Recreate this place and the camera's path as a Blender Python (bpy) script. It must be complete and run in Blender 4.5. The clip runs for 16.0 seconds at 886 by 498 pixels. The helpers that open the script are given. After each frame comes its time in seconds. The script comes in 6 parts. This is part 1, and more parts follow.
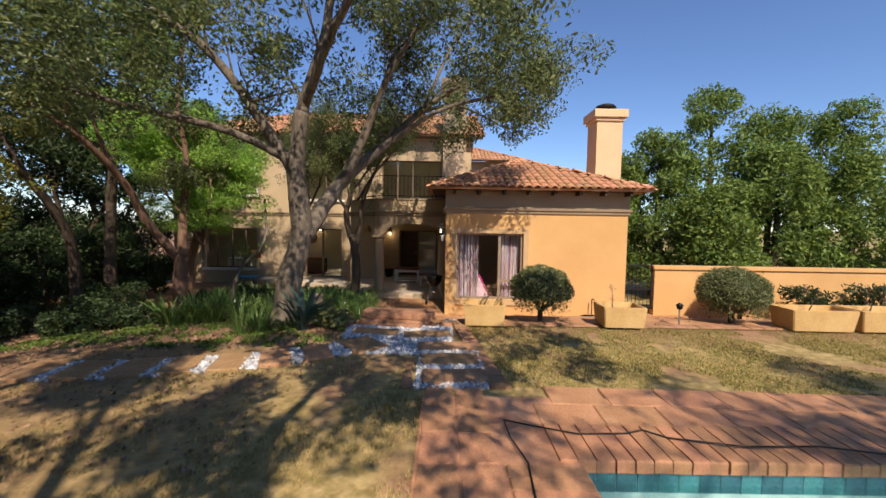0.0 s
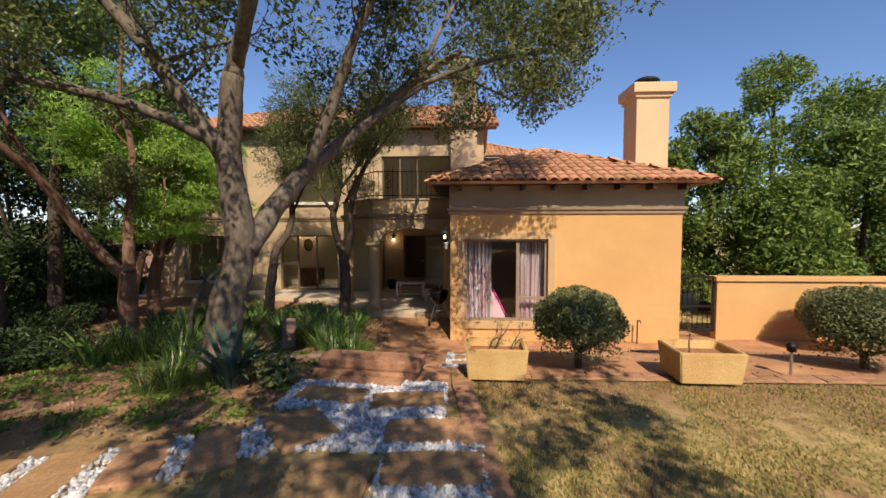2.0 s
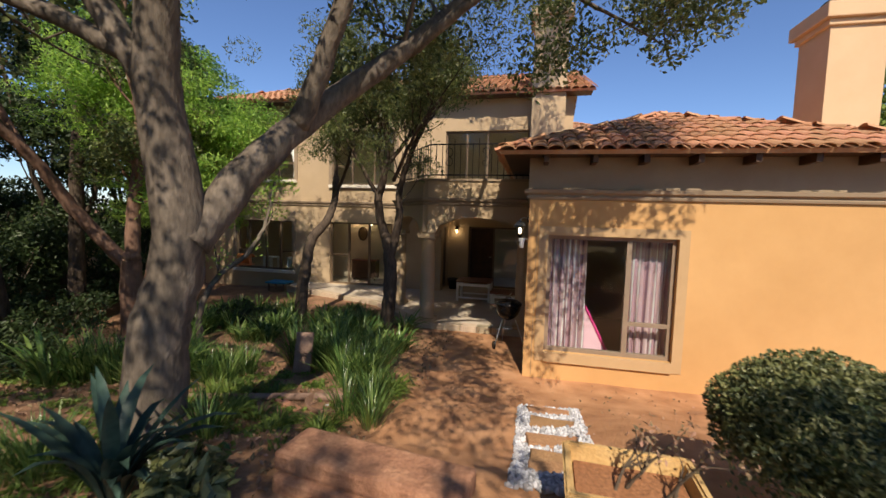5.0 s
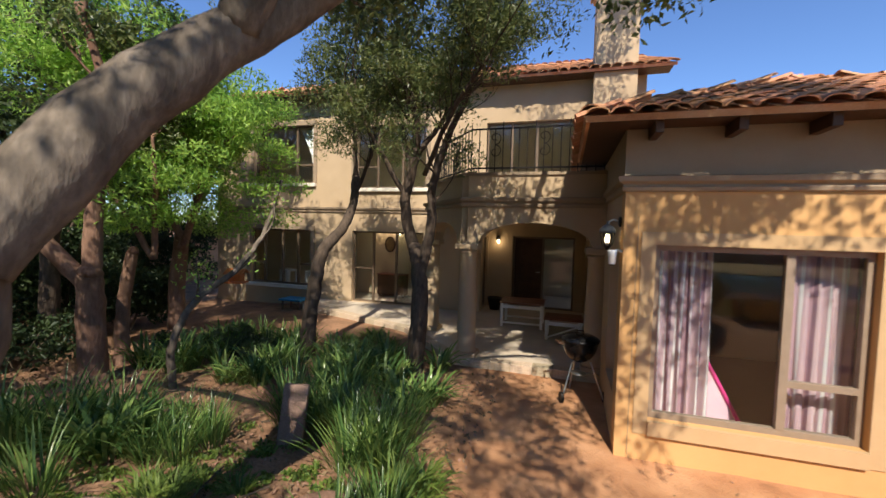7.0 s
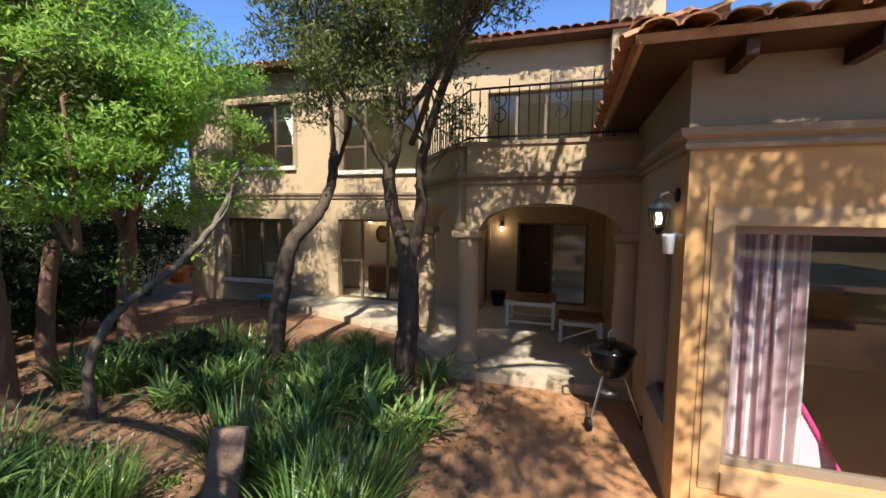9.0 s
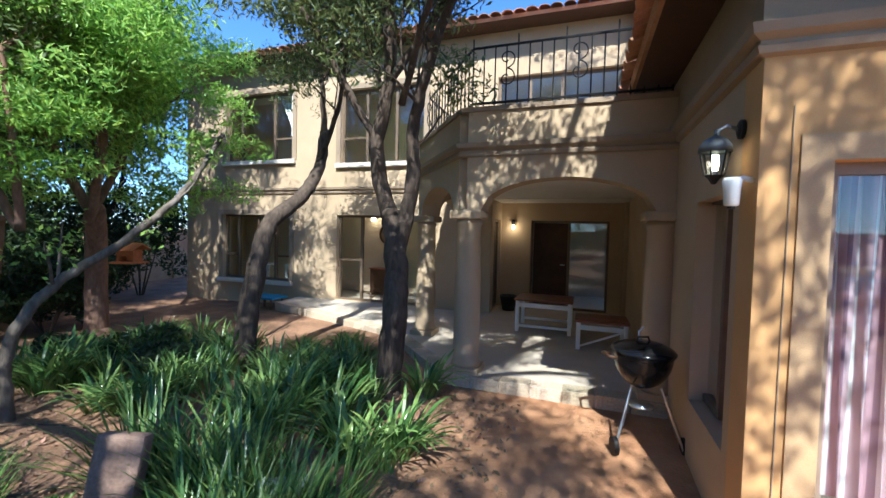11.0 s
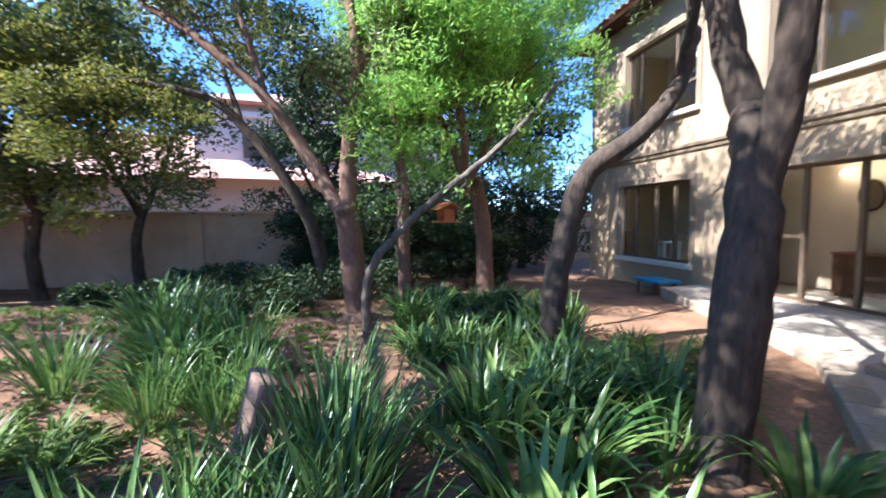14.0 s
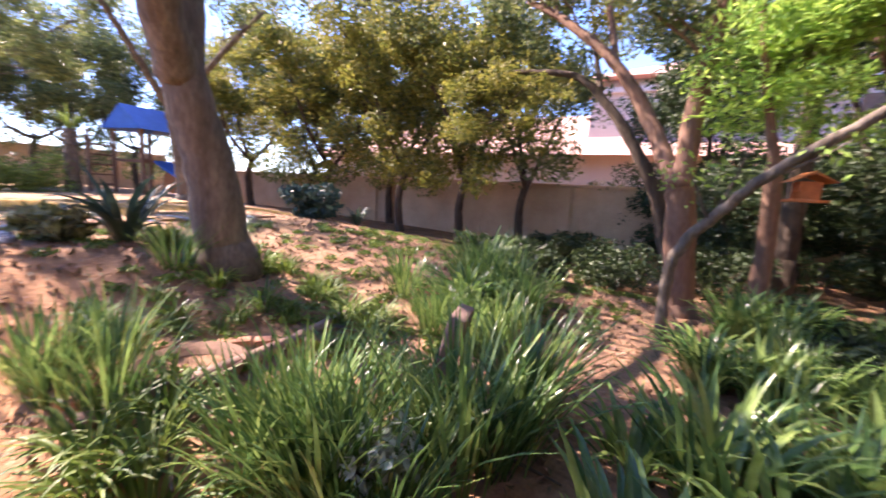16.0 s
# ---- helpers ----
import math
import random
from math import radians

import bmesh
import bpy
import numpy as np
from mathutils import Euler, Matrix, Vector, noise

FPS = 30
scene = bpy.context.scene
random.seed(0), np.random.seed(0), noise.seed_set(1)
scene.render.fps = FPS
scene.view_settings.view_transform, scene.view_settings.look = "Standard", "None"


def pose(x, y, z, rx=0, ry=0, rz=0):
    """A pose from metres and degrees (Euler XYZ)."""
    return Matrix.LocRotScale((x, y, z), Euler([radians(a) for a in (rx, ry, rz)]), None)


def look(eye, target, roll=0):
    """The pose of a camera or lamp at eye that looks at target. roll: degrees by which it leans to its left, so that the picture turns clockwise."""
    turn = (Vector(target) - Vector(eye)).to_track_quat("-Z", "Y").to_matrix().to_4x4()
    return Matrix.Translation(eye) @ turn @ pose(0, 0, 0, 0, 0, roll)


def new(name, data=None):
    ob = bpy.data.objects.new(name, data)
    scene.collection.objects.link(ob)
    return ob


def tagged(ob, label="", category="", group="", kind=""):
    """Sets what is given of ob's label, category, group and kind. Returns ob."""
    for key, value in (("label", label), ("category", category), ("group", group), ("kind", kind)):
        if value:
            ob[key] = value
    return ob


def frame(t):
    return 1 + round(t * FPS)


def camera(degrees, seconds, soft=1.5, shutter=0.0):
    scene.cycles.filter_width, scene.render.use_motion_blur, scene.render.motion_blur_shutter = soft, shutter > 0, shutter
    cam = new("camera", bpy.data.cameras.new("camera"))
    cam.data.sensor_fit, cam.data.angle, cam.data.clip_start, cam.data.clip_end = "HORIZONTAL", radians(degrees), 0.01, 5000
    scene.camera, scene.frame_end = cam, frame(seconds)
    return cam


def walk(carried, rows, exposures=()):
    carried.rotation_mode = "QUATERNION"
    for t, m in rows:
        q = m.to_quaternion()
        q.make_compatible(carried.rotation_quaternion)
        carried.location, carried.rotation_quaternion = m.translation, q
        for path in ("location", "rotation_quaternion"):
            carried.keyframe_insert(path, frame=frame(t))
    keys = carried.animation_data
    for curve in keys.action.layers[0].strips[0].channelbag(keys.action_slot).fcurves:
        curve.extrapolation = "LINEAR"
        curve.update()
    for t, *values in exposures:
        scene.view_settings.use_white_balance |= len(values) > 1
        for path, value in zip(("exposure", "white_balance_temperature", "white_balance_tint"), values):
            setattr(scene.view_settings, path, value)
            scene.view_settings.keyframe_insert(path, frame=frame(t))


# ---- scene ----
cam = camera(94.9, 16.0, 1.5, 0.4)
METRES, EYE, TILT, LEAN, TURN = 12.0, 2.3, 0.0, 0.0, 0.0
ROWS = [
    (0.0, 0.0, 0.0, 0.0, 0.05, -3.45, -0.89),
    (0.5, 0.0026, 0.0501, 0.0001, 0.05, -3.38, -0.41),
    (1.0, 0.0045, 0.0977, 0.0011, 0.47, -3.16, 0.11),
    (1.5, 0.0155, 0.1411, 0.0022, 1.3, -3.01, 0.3),
    (2.0, 0.0258, 0.1813, 0.0034, 2.57, -3.08, 0.11),
    (2.5, 0.0317, 0.2214, 0.007, 4.47, -3.29, -0.4),
    (3.0, 0.0369, 0.2575, 0.0015, 10.57, -5.6, -0.78),
    (3.5, 0.0371, 0.2884, 0.0029, 13.5, -6.71, -0.77),
    (6.0, -0.0112, 0.4649, -0.0075, 12.12, -3.03, -2.07),
    (6.5, -0.0218, 0.505, -0.0114, 14.66, -3.12, -2.31),
    (7.0, -0.0407, 0.5412, -0.0091, 16.99, -2.94, -1.52),
    (7.5, -0.0516, 0.5756, -0.0085, 18.26, -3.31, -1.2),
    (8.0, -0.0574, 0.6, -0.0043, 16.72, -4.46, -0.96),
    (10.5, -0.0649, 0.6935, -0.0466, 17.87, -3.03, -0.25),
    (11.0, -0.0636, 0.7101, -0.0523, 19.26, -2.17, -1.42),
    (11.5, -0.0641, 0.7352, -0.0638, 17.96, -3.49, 0.27),
    (12.0, -0.0613, 0.7722, -0.0774, 22.15, -2.16, -0.39),
    (12.5, -0.0664, 0.8065, -0.0763, 29.9, 1.66, -2.3),
    (13.0, -0.0707, 0.8354, -0.0738, 42.42, 3.03, -0.8),
    (13.5, -0.0725, 0.8596, -0.0777, 64.44, -1.97, -2.04),
    (14.0, -0.0776, 0.8769, -0.0815, 78.3, -4.26, 0.65),
    (14.5, -0.0836, 0.8988, -0.0835, 88.62, -6.97, 1.43),
    (15.0, -0.0859, 0.9267, -0.0866, 105.68, -8.99, -3.01),
    (15.5, -0.0956, 0.9431, -0.0888, 116.94, -8.11, -3.57),
    (16.0, -0.106, 0.9501, -0.0897, 130.75, -8.23, -3.14),
]
walk(cam, [(t, pose(0, 0, EYE, TILT, LEAN, TURN) @ pose(METRES * x, METRES * y, METRES * z, 90 + pitch, roll, yaw)) for t, x, y, z, yaw, pitch, roll in ROWS],
     [(0.0, 0.32, 7200, 12), (1.0, 0.36, 7600, 12), (2.0, 0.27, 7500, 12), (3.5, 0.22, 7450, 13), (6.0, 0.28, 7000, 11), (7.5, 0.72, 6650, 9), (8.0, 0.78, 6550, 8), (10.5, 1.18, 6000, 6), (11.0, 1.25, 5400, 4), (11.5, 1.25, 4750, 2), (12.0, 1.35, 4700, 0),
      (12.5, 1.88, 4700, 2), (13.5, 1.75, 5250, 11), (14.0, 1.9, 5350, 11), (14.5, 2.1, 6200, 19), (15.0, 2.2, 7200, 31), (16.0, 2.36, 6900, 33)])

# ---------- world, sun ----------
SUN_AZ, SUN_EL = 166.0, 45.0      # degrees: compass from +y towards +x; height over the horizon
world = bpy.data.worlds.new("world")
scene.world = world
world.use_nodes = True
wn = world.node_tree
sky = wn.nodes.new("ShaderNodeTexSky")
sky.sky_type, sky.sun_disc = "NISHITA", False
sky.sun_elevation, sky.sun_rotation = radians(SUN_EL), radians(SUN_AZ)
sky.air_density, sky.dust_density, sky.ozone_density = 1.0, 0.0, 3.5
blue = wn.nodes.new("ShaderNodeMix")
blue.data_type, blue.blend_type = "RGBA", "MULTIPLY"
blue.inputs[0].default_value, blue.inputs[7].default_value = 1.0, (0.80, 0.97, 1.26, 1)
wn.links.new(sky.outputs[0], blue.inputs[6])
wn.links.new(blue.outputs[2], wn.nodes["Background"].inputs[0])
wn.nodes["Background"].inputs[1].default_value = 0.105
sun = new("sun", bpy.data.lights.new("sun", "SUN"))
sun.data.energy, sun.data.angle, sun.data.color = 5.0, radians(0.6), (1.0, 0.93, 0.82)
SUN_DIR = Vector((math.sin(radians(SUN_AZ)) * math.cos(radians(SUN_EL)), math.cos(radians(SUN_AZ)) * math.cos(radians(SUN_EL)), math.sin(radians(SUN_EL))))
sun.matrix_world = look(SUN_DIR * 30, (0, 0, 0))


# ---------- materials ----------
def material(name, ramp, scale=3.0, rough=0.85, bump=0.2, bump_scale=60.0, metal=0.0, second=None, stretch=(1, 1, 1), vary=0.0,
             translucent=0.0, spec=0.3, fine=0.35):
    """A surface with coarse patches between the two colours of ramp, fine grain, and relief. vary: change from piece to piece."""
    m = bpy.data.materials.new(name)
    m.use_nodes = True
    n, l = m.node_tree.nodes, m.node_tree.links
    b = n["Principled BSDF"]
    co = n.new("ShaderNodeTexCoord")
    mp = n.new("ShaderNodeMapping")
    mp.inputs["Scale"].default_value = stretch
    l.new(co.outputs["Object"], mp.inputs[0])
    big = n.new("ShaderNodeTexNoise")
    big.inputs["Scale"].default_value, big.inputs["Detail"].default_value, big.inputs["Roughness"].default_value = scale, 6, 0.65
    l.new(mp.outputs[0], big.inputs[0])
    small = n.new("ShaderNodeTexNoise")
    small.inputs["Scale"].default_value, small.inputs["Detail"].default_value = bump_scale, 4
    l.new(mp.outputs[0], small.inputs[0])
    cr = n.new("ShaderNodeValToRGB")
    cr.color_ramp.elements[0].position, cr.color_ramp.elements[1].position = 0.3, 0.7
    cr.color_ramp.elements[0].color, cr.color_ramp.elements[1].color = (*ramp[0], 1), (*ramp[1], 1)
    if len(ramp) > 2:
        e = cr.color_ramp.elements.new(0.5)
        e.color = (*ramp[2], 1)
    l.new(big.outputs[0], cr.inputs[0])
    last = cr.outputs[0]
    mix = n.new("ShaderNodeMix")
    mix.data_type, mix.blend_type = "RGBA", "OVERLAY"
    mix.inputs[0].default_value = fine
    l.new(last, mix.inputs[6])
    l.new(small.outputs[0], mix.inputs[7])
    last = mix.outputs[2]
    if vary:
        info = n.new("ShaderNodeObjectInfo")
        geo = n.new("ShaderNodeNewGeometry")
        add = n.new("ShaderNodeMath")
        add.operation = "ADD"
        l.new(info.outputs["Random"], add.inputs[0])
        l.new(geo.outputs["Random Per Island"], add.inputs[1])
        fr = n.new("ShaderNodeMath")
        fr.operation = "FRACT"
        l.new(add.outputs[0], fr.inputs[0])
        hs = n.new("ShaderNodeHueSaturation")
        mr = n.new("ShaderNodeMapRange")
        mr.inputs[3].default_value, mr.inputs[4].default_value = 1 - vary, 1 + vary
        l.new(fr.outputs[0], mr.inputs[0])
        l.new(mr.outputs[0], hs.inputs["Value"])
        mh = n.new("ShaderNodeMapRange")
        mh.inputs[3].default_value, mh.inputs[4].default_value = 0.5 + vary * 0.06, 0.5 - vary * 0.06
        l.new(fr.outputs[0], mh.inputs[0])
        l.new(mh.outputs[0], hs.inputs["Hue"])
        l.new(last, hs.inputs["Color"])
        last = hs.outputs[0]
    l.new(last, b.inputs["Base Color"])
    b.inputs["Roughness"].default_value, b.inputs["Metallic"].default_value = rough, metal
    b.inputs["Specular IOR Level"].default_value = spec
    if bump:
        bp = n.new("ShaderNodeBump")
        bp.inputs["Strength"].default_value, bp.inputs["Distance"].default_value = bump, 0.02
        l.new(small.outputs[0], bp.inputs["Height"])
        l.new(bp.outputs[0], b.inputs["Normal"])
    if translucent:
        tr = n.new("ShaderNodeBsdfTranslucent")
        l.new(last, tr.inputs[0])
        ms = n.new("ShaderNodeMixShader")
        ms.inputs[0].default_value = translucent
        l.new(b.outputs[0], ms.inputs[1])
        l.new(tr.outputs[0], ms.inputs[2])
        l.new(ms.outputs[0], n["Material Output"].inputs[0])
    return m


def glass_material(name, tint=(0.9, 0.95, 0.95), through_part=0.75):
    """Window glass: clear, with a mirror share that grows at grazing angles."""
    m = bpy.data.materials.new(name)
    m.use_nodes = True
    n, l = m.node_tree.nodes, m.node_tree.links
    clear, gloss, mix, fres = n.new("ShaderNodeBsdfTransparent"), n.new("ShaderNodeBsdfGlossy"), n.new("ShaderNodeMixShader"), n.new("ShaderNodeLayerWeight")
    clear.inputs[0].default_value = (*tint, 1)
    gloss.inputs["Roughness"].default_value = 0.02
    fres.inputs[0].default_value = 0.5
    power, scale = n.new("ShaderNodeMath"), n.new("ShaderNodeMath")
    power.operation, scale.operation = "POWER", "MULTIPLY_ADD"
    power.inputs[1].default_value, scale.inputs[1].default_value, scale.inputs[2].default_value = 4.0, 0.8, 0.055
    l.new(fres.outputs[1], power.inputs[0])
    l.new(power.outputs[0], scale.inputs[0])
    l.new(scale.outputs[0], mix.inputs[0])
    l.new(clear.outputs[0], mix.inputs[1])
    l.new(gloss.outputs[0], mix.inputs[2])
    l.new(mix.outputs[0], n["Material Output"].inputs[0])
    return m


def plain(name, colour, rough=0.6, metal=0.0, emit=0.0):
    m = bpy.data.materials.new(name)
    m.use_nodes = True
    b = m.node_tree.nodes["Principled BSDF"]
    b.inputs["Base Color"].default_value = (*colour, 1)
    b.inputs["Roughness"].default_value, b.inputs["Metallic"].default_value = rough, metal
    if emit:
        b.inputs["Emission Color"].default_value = (*colour, 1)
        b.inputs["Emission Strength"].default_value = emit
    return m


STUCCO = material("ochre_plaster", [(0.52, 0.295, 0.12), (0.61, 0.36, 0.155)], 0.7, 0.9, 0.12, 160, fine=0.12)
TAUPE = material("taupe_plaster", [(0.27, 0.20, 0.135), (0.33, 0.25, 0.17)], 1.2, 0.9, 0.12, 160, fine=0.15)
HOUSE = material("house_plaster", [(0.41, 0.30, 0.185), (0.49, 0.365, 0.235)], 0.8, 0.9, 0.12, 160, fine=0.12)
TERRACOTTA = material("roof_tile", [(0.36, 0.165, 0.09), (0.62, 0.36, 0.22), (0.52, 0.27, 0.15)], 1.6, 0.9, 0.25, 90, vary=0.16, fine=0.4)
WHITE = material("white_paint", [(0.74, 0.73, 0.70), (0.82, 0.81, 0.78)], 5, 0.5, 0.05, 120, fine=0.1)
CREAM = material("cream_plaster", [(0.66, 0.60, 0.50), (0.74, 0.68, 0.57)], 1.5, 0.85, 0.1, 150, fine=0.1)
ALU = material("brown_aluminium", [(0.15, 0.105, 0.07), (0.20, 0.145, 0.10)], 8, 0.45, 0.05, 200, metal=0.3, fine=0.1)
TAUPE_FRAME = material("taupe_window_frame", [(0.23, 0.17, 0.12), (0.28, 0.21, 0.15)], 8, 0.5, 0.05, 200, fine=0.1)
IRON = material("black_iron", [(0.012, 0.012, 0.013), (0.03, 0.027, 0.025)], 12, 0.5, 0.15, 150, metal=0.4)
ENAMEL = material("black_enamel", [(0.008, 0.008, 0.009), (0.014, 0.014, 0.015)], 5, 0.12, 0.0, 100, spec=0.35, fine=0.1)
STEEL = material("galvanised_steel", [(0.45, 0.45, 0.44), (0.6, 0.6, 0.58)], 9, 0.35, 0.05, 150, metal=0.9)
GLASS = glass_material("window_glass")
DARKWOOD = material("dark_wood", [(0.045, 0.022, 0.012), (0.085, 0.042, 0.022)], 4, 0.55, 0.2, 50, stretch=(1, 12, 1))
REDWOOD = material("stained_tabletop", [(0.16, 0.055, 0.03), (0.24, 0.09, 0.05)], 4, 0.45, 0.15, 50, stretch=(1, 14, 1), vary=0.15)
EARTH = material("red_earth", [(0.24, 0.105, 0.05), (0.37, 0.18, 0.09), (0.31, 0.14, 0.065)], 1.6, 0.95, 0.6, 45, fine=0.6)
PEBBLE = material("white_pebble", [(0.36, 0.36, 0.38), (0.60, 0.60, 0.62)], 6, 0.7, 0.1, 80, vary=0.45, fine=0.2)
FLAG = material("sandstone_flag", [(0.30, 0.165, 0.085), (0.45, 0.27, 0.15), (0.36, 0.2, 0.10)], 3.5, 0.85, 0.35, 45, vary=0.14, fine=0.5)
BRICK = material("red_paving_brick", [(0.29, 0.145, 0.08), (0.42, 0.235, 0.135)], 6, 0.9, 0.35, 70, vary=0.22, fine=0.5)
PATIO = material("patio_slab", [(0.46, 0.38, 0.29), (0.57, 0.49, 0.39)], 1.5, 0.75, 0.15, 70, fine=0.3, vary=0.06)
BARK = material("grey_brown_bark", [(0.08, 0.064, 0.05), (0.21, 0.172, 0.135), (0.135, 0.108, 0.083)], 6, 0.95, 0.8, 28, stretch=(1, 1, 0.35), fine=0.6)
DARKBARK = material("dark_bark", [(0.042, 0.03, 0.022), (0.115, 0.083, 0.06)], 7, 0.95, 0.9, 30, stretch=(1, 1, 0.3), fine=0.6)
REDBARK = material("red_brown_bark", [(0.14, 0.075, 0.05), (0.25, 0.15, 0.10)], 5, 0.9, 0.6, 30, stretch=(1, 1, 0.3), fine=0.5)
TWIG = material("twig", [(0.07, 0.05, 0.035), (0.13, 0.1, 0.07)], 8, 0.95, 0.3, 40)
LEAF_OLIVE = material("olive_leaf", [(0.09, 0.125, 0.038), (0.185, 0.22, 0.075)], 1.5, 0.42, 0, 30, vary=0.5, translucent=0.45, spec=0.5)
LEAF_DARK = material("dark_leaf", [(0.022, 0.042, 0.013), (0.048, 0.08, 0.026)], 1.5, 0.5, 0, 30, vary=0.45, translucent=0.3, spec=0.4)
LEAF_BRIGHT = material("bright_leaf", [(0.25, 0.44, 0.07), (0.40, 0.60, 0.14)], 1.5, 0.45, 0, 30, vary=0.35, translucent=0.55, spec=0.4)
LEAF_HEDGE = material("hedge_leaf", [(0.10, 0.165, 0.028), (0.18, 0.26, 0.055)], 1.0, 0.5, 0, 30, vary=0.4, translucent=0.35, spec=0.4)
LEAF_YELLOW = material("yellow_green_leaf", [(0.15, 0.17, 0.03), (0.26, 0.25, 0.05)], 1.5, 0.5, 0, 30, vary=0.45, translucent=0.5, spec=0.4)
BLADE = material("strap_leaf", [(0.065, 0.14, 0.03), (0.22, 0.34, 0.10)], 2.0, 0.25, 0, 30, vary=0.55, translucent=0.35, spec=0.5)
AGAVE = material("blue_green_leaf", [(0.03, 0.065, 0.05), (0.06, 0.105, 0.08)], 3, 0.45, 0.0, 30, vary=0.25, translucent=0.15)
TOPIARY = material("topiary_leaf", [(0.10, 0.125, 0.042), (0.205, 0.215, 0.09)], 2.5, 0.45, 0, 30, vary=0.5, translucent=0.2, spec=0.5)
GRASS = material("dry_lawn", [(0.30, 0.235, 0.085), (0.44, 0.34, 0.14)], 1.5, 0.9, 0.0, 30, vary=0.4, translucent=0.25)
DRYLEAF = material("dead_leaf", [(0.15, 0.09, 0.05), (0.34, 0.23, 0.14)], 5, 0.8, 0, 30, vary=0.5)
SURROUND = material("window_surround_plaster", [(0.44, 0.29, 0.15), (0.52, 0.35, 0.19)], 1.2, 0.9, 0.12, 160, fine=0.15)
WALLGREY = material("garden_wall_plaster", [(0.44, 0.29, 0.175), (0.62, 0.43, 0.28)], 1.0, 0.95, 0.3, 60, fine=0.3)
POOLTILE = material("pool_tile", [(0.03, 0.14, 0.17), (0.06, 0.22, 0.25)], 6, 0.2, 0.05, 50, vary=0.3)
MARBLITE = material("pool_plaster", [(0.50, 0.66, 0.64), (0.58, 0.72, 0.70)], 2, 0.6, 0.1, 60)
BLUE = material("blue_plastic", [(0.015, 0.10, 0.42), (0.025, 0.14, 0.52)], 3, 0.45, 0.03, 80, fine=0.1)
TEALTOP = material("blue_painted_top", [(0.03, 0.22, 0.38), (0.05, 0.30, 0.48)], 4, 0.5, 0.1, 60, fine=0.2)
ORANGEWOOD = material("orange_birdhouse_wood", [(0.42, 0.115, 0.03), (0.55, 0.17, 0.05)], 8, 0.7, 0.2, 40, fine=0.3)
SANDPOT = material("ochre_planter", [(0.48, 0.29, 0.11), (0.62, 0.42, 0.19)], 2.5, 0.9, 0.3, 60, fine=0.3)
CHIMNEY = material("pale_chimney_plaster", [(0.60, 0.40, 0.235), (0.68, 0.47, 0.29)], 0.8, 0.9, 0.12, 160, fine=0.12)
CLAYPOT = material("brown_clay_pot", [(0.16, 0.09, 0.06), (0.25, 0.15, 0.10)], 4, 0.85, 0.3, 60, fine=0.4)
LAMP = plain("lamp_glow", (1.0, 0.8, 0.52), 0.4, 0, 6)
ROOMDARK = material("room_plaster", [(0.58, 0.47, 0.33), (0.66, 0.55, 0.40)], 1.5, 0.9, 0.05, 60, fine=0.1)
PINK = material("pink_fabric", [(0.62, 0.03, 0.19), (0.75, 0.06, 0.27)], 5, 0.8, 0.1, 90, fine=0.15)
PALEPINK = material("pale_pink_fabric", [(0.72, 0.42, 0.50), (0.80, 0.52, 0.58)], 5, 0.8, 0.1, 90, fine=0.15)
BLACKPOT = material("black_pot", [(0.012, 0.012, 0.012), (0.025, 0.025, 0.025)], 6, 0.5, 0.1, 80)


def curtain_material():
    """Striped cloth: the stripes run down the cloth and follow its width in metres."""
    m = material("striped_curtain", [(0.36, 0.20, 0.22), (0.42, 0.24, 0.26)], 3, 0.9, 0.1, 250, fine=0.15, translucent=0.15)
    n, l = m.node_tree.nodes, m.node_tree.links
    co, sep = n.new("ShaderNodeUVMap"), n.new("ShaderNodeSeparateXYZ")
    l.new(co.outputs[0], sep.inputs[0])
    ramp = n.new("ShaderNodeValToRGB")
    ramp.color_ramp.interpolation = "CONSTANT"
    stops = [(0.0, (0.58, 0.39, 0.43)), (0.32, (0.86, 0.82, 0.82)), (0.40, (0.50, 0.30, 0.35)), (0.60, (0.27, 0.15, 0.20)), (0.70, (0.64, 0.45, 0.48)), (0.90, (0.84, 0.80, 0.80))]
    ramp.color_ramp.elements[0].color = (*stops[0][1], 1)
    ramp.color_ramp.elements[1].position, ramp.color_ramp.elements[1].color = stops[1][0], (*stops[1][1], 1)
    for p, c in stops[2:]:
        e = ramp.color_ramp.elements.new(p)
        e.color = (*c, 1)
    mul, fr = n.new("ShaderNodeMath"), n.new("ShaderNodeMath")
    mul.operation, fr.operation = "MULTIPLY", "FRACT"
    mul.inputs[1].default_value = 3.6
    l.new(sep.outputs[0], mul.inputs[0])
    l.new(mul.outputs[0], fr.inputs[0])
    l.new(fr.outputs[0], ramp.inputs[0])
    b = n["Principled BSDF"]
    l.new(ramp.outputs[0], b.inputs["Base Color"])
    for node in n:
        if node.type == "BSDF_TRANSLUCENT":
            l.new(ramp.outputs[0], node.inputs[0])
    return m


CURTAIN = curtain_material()


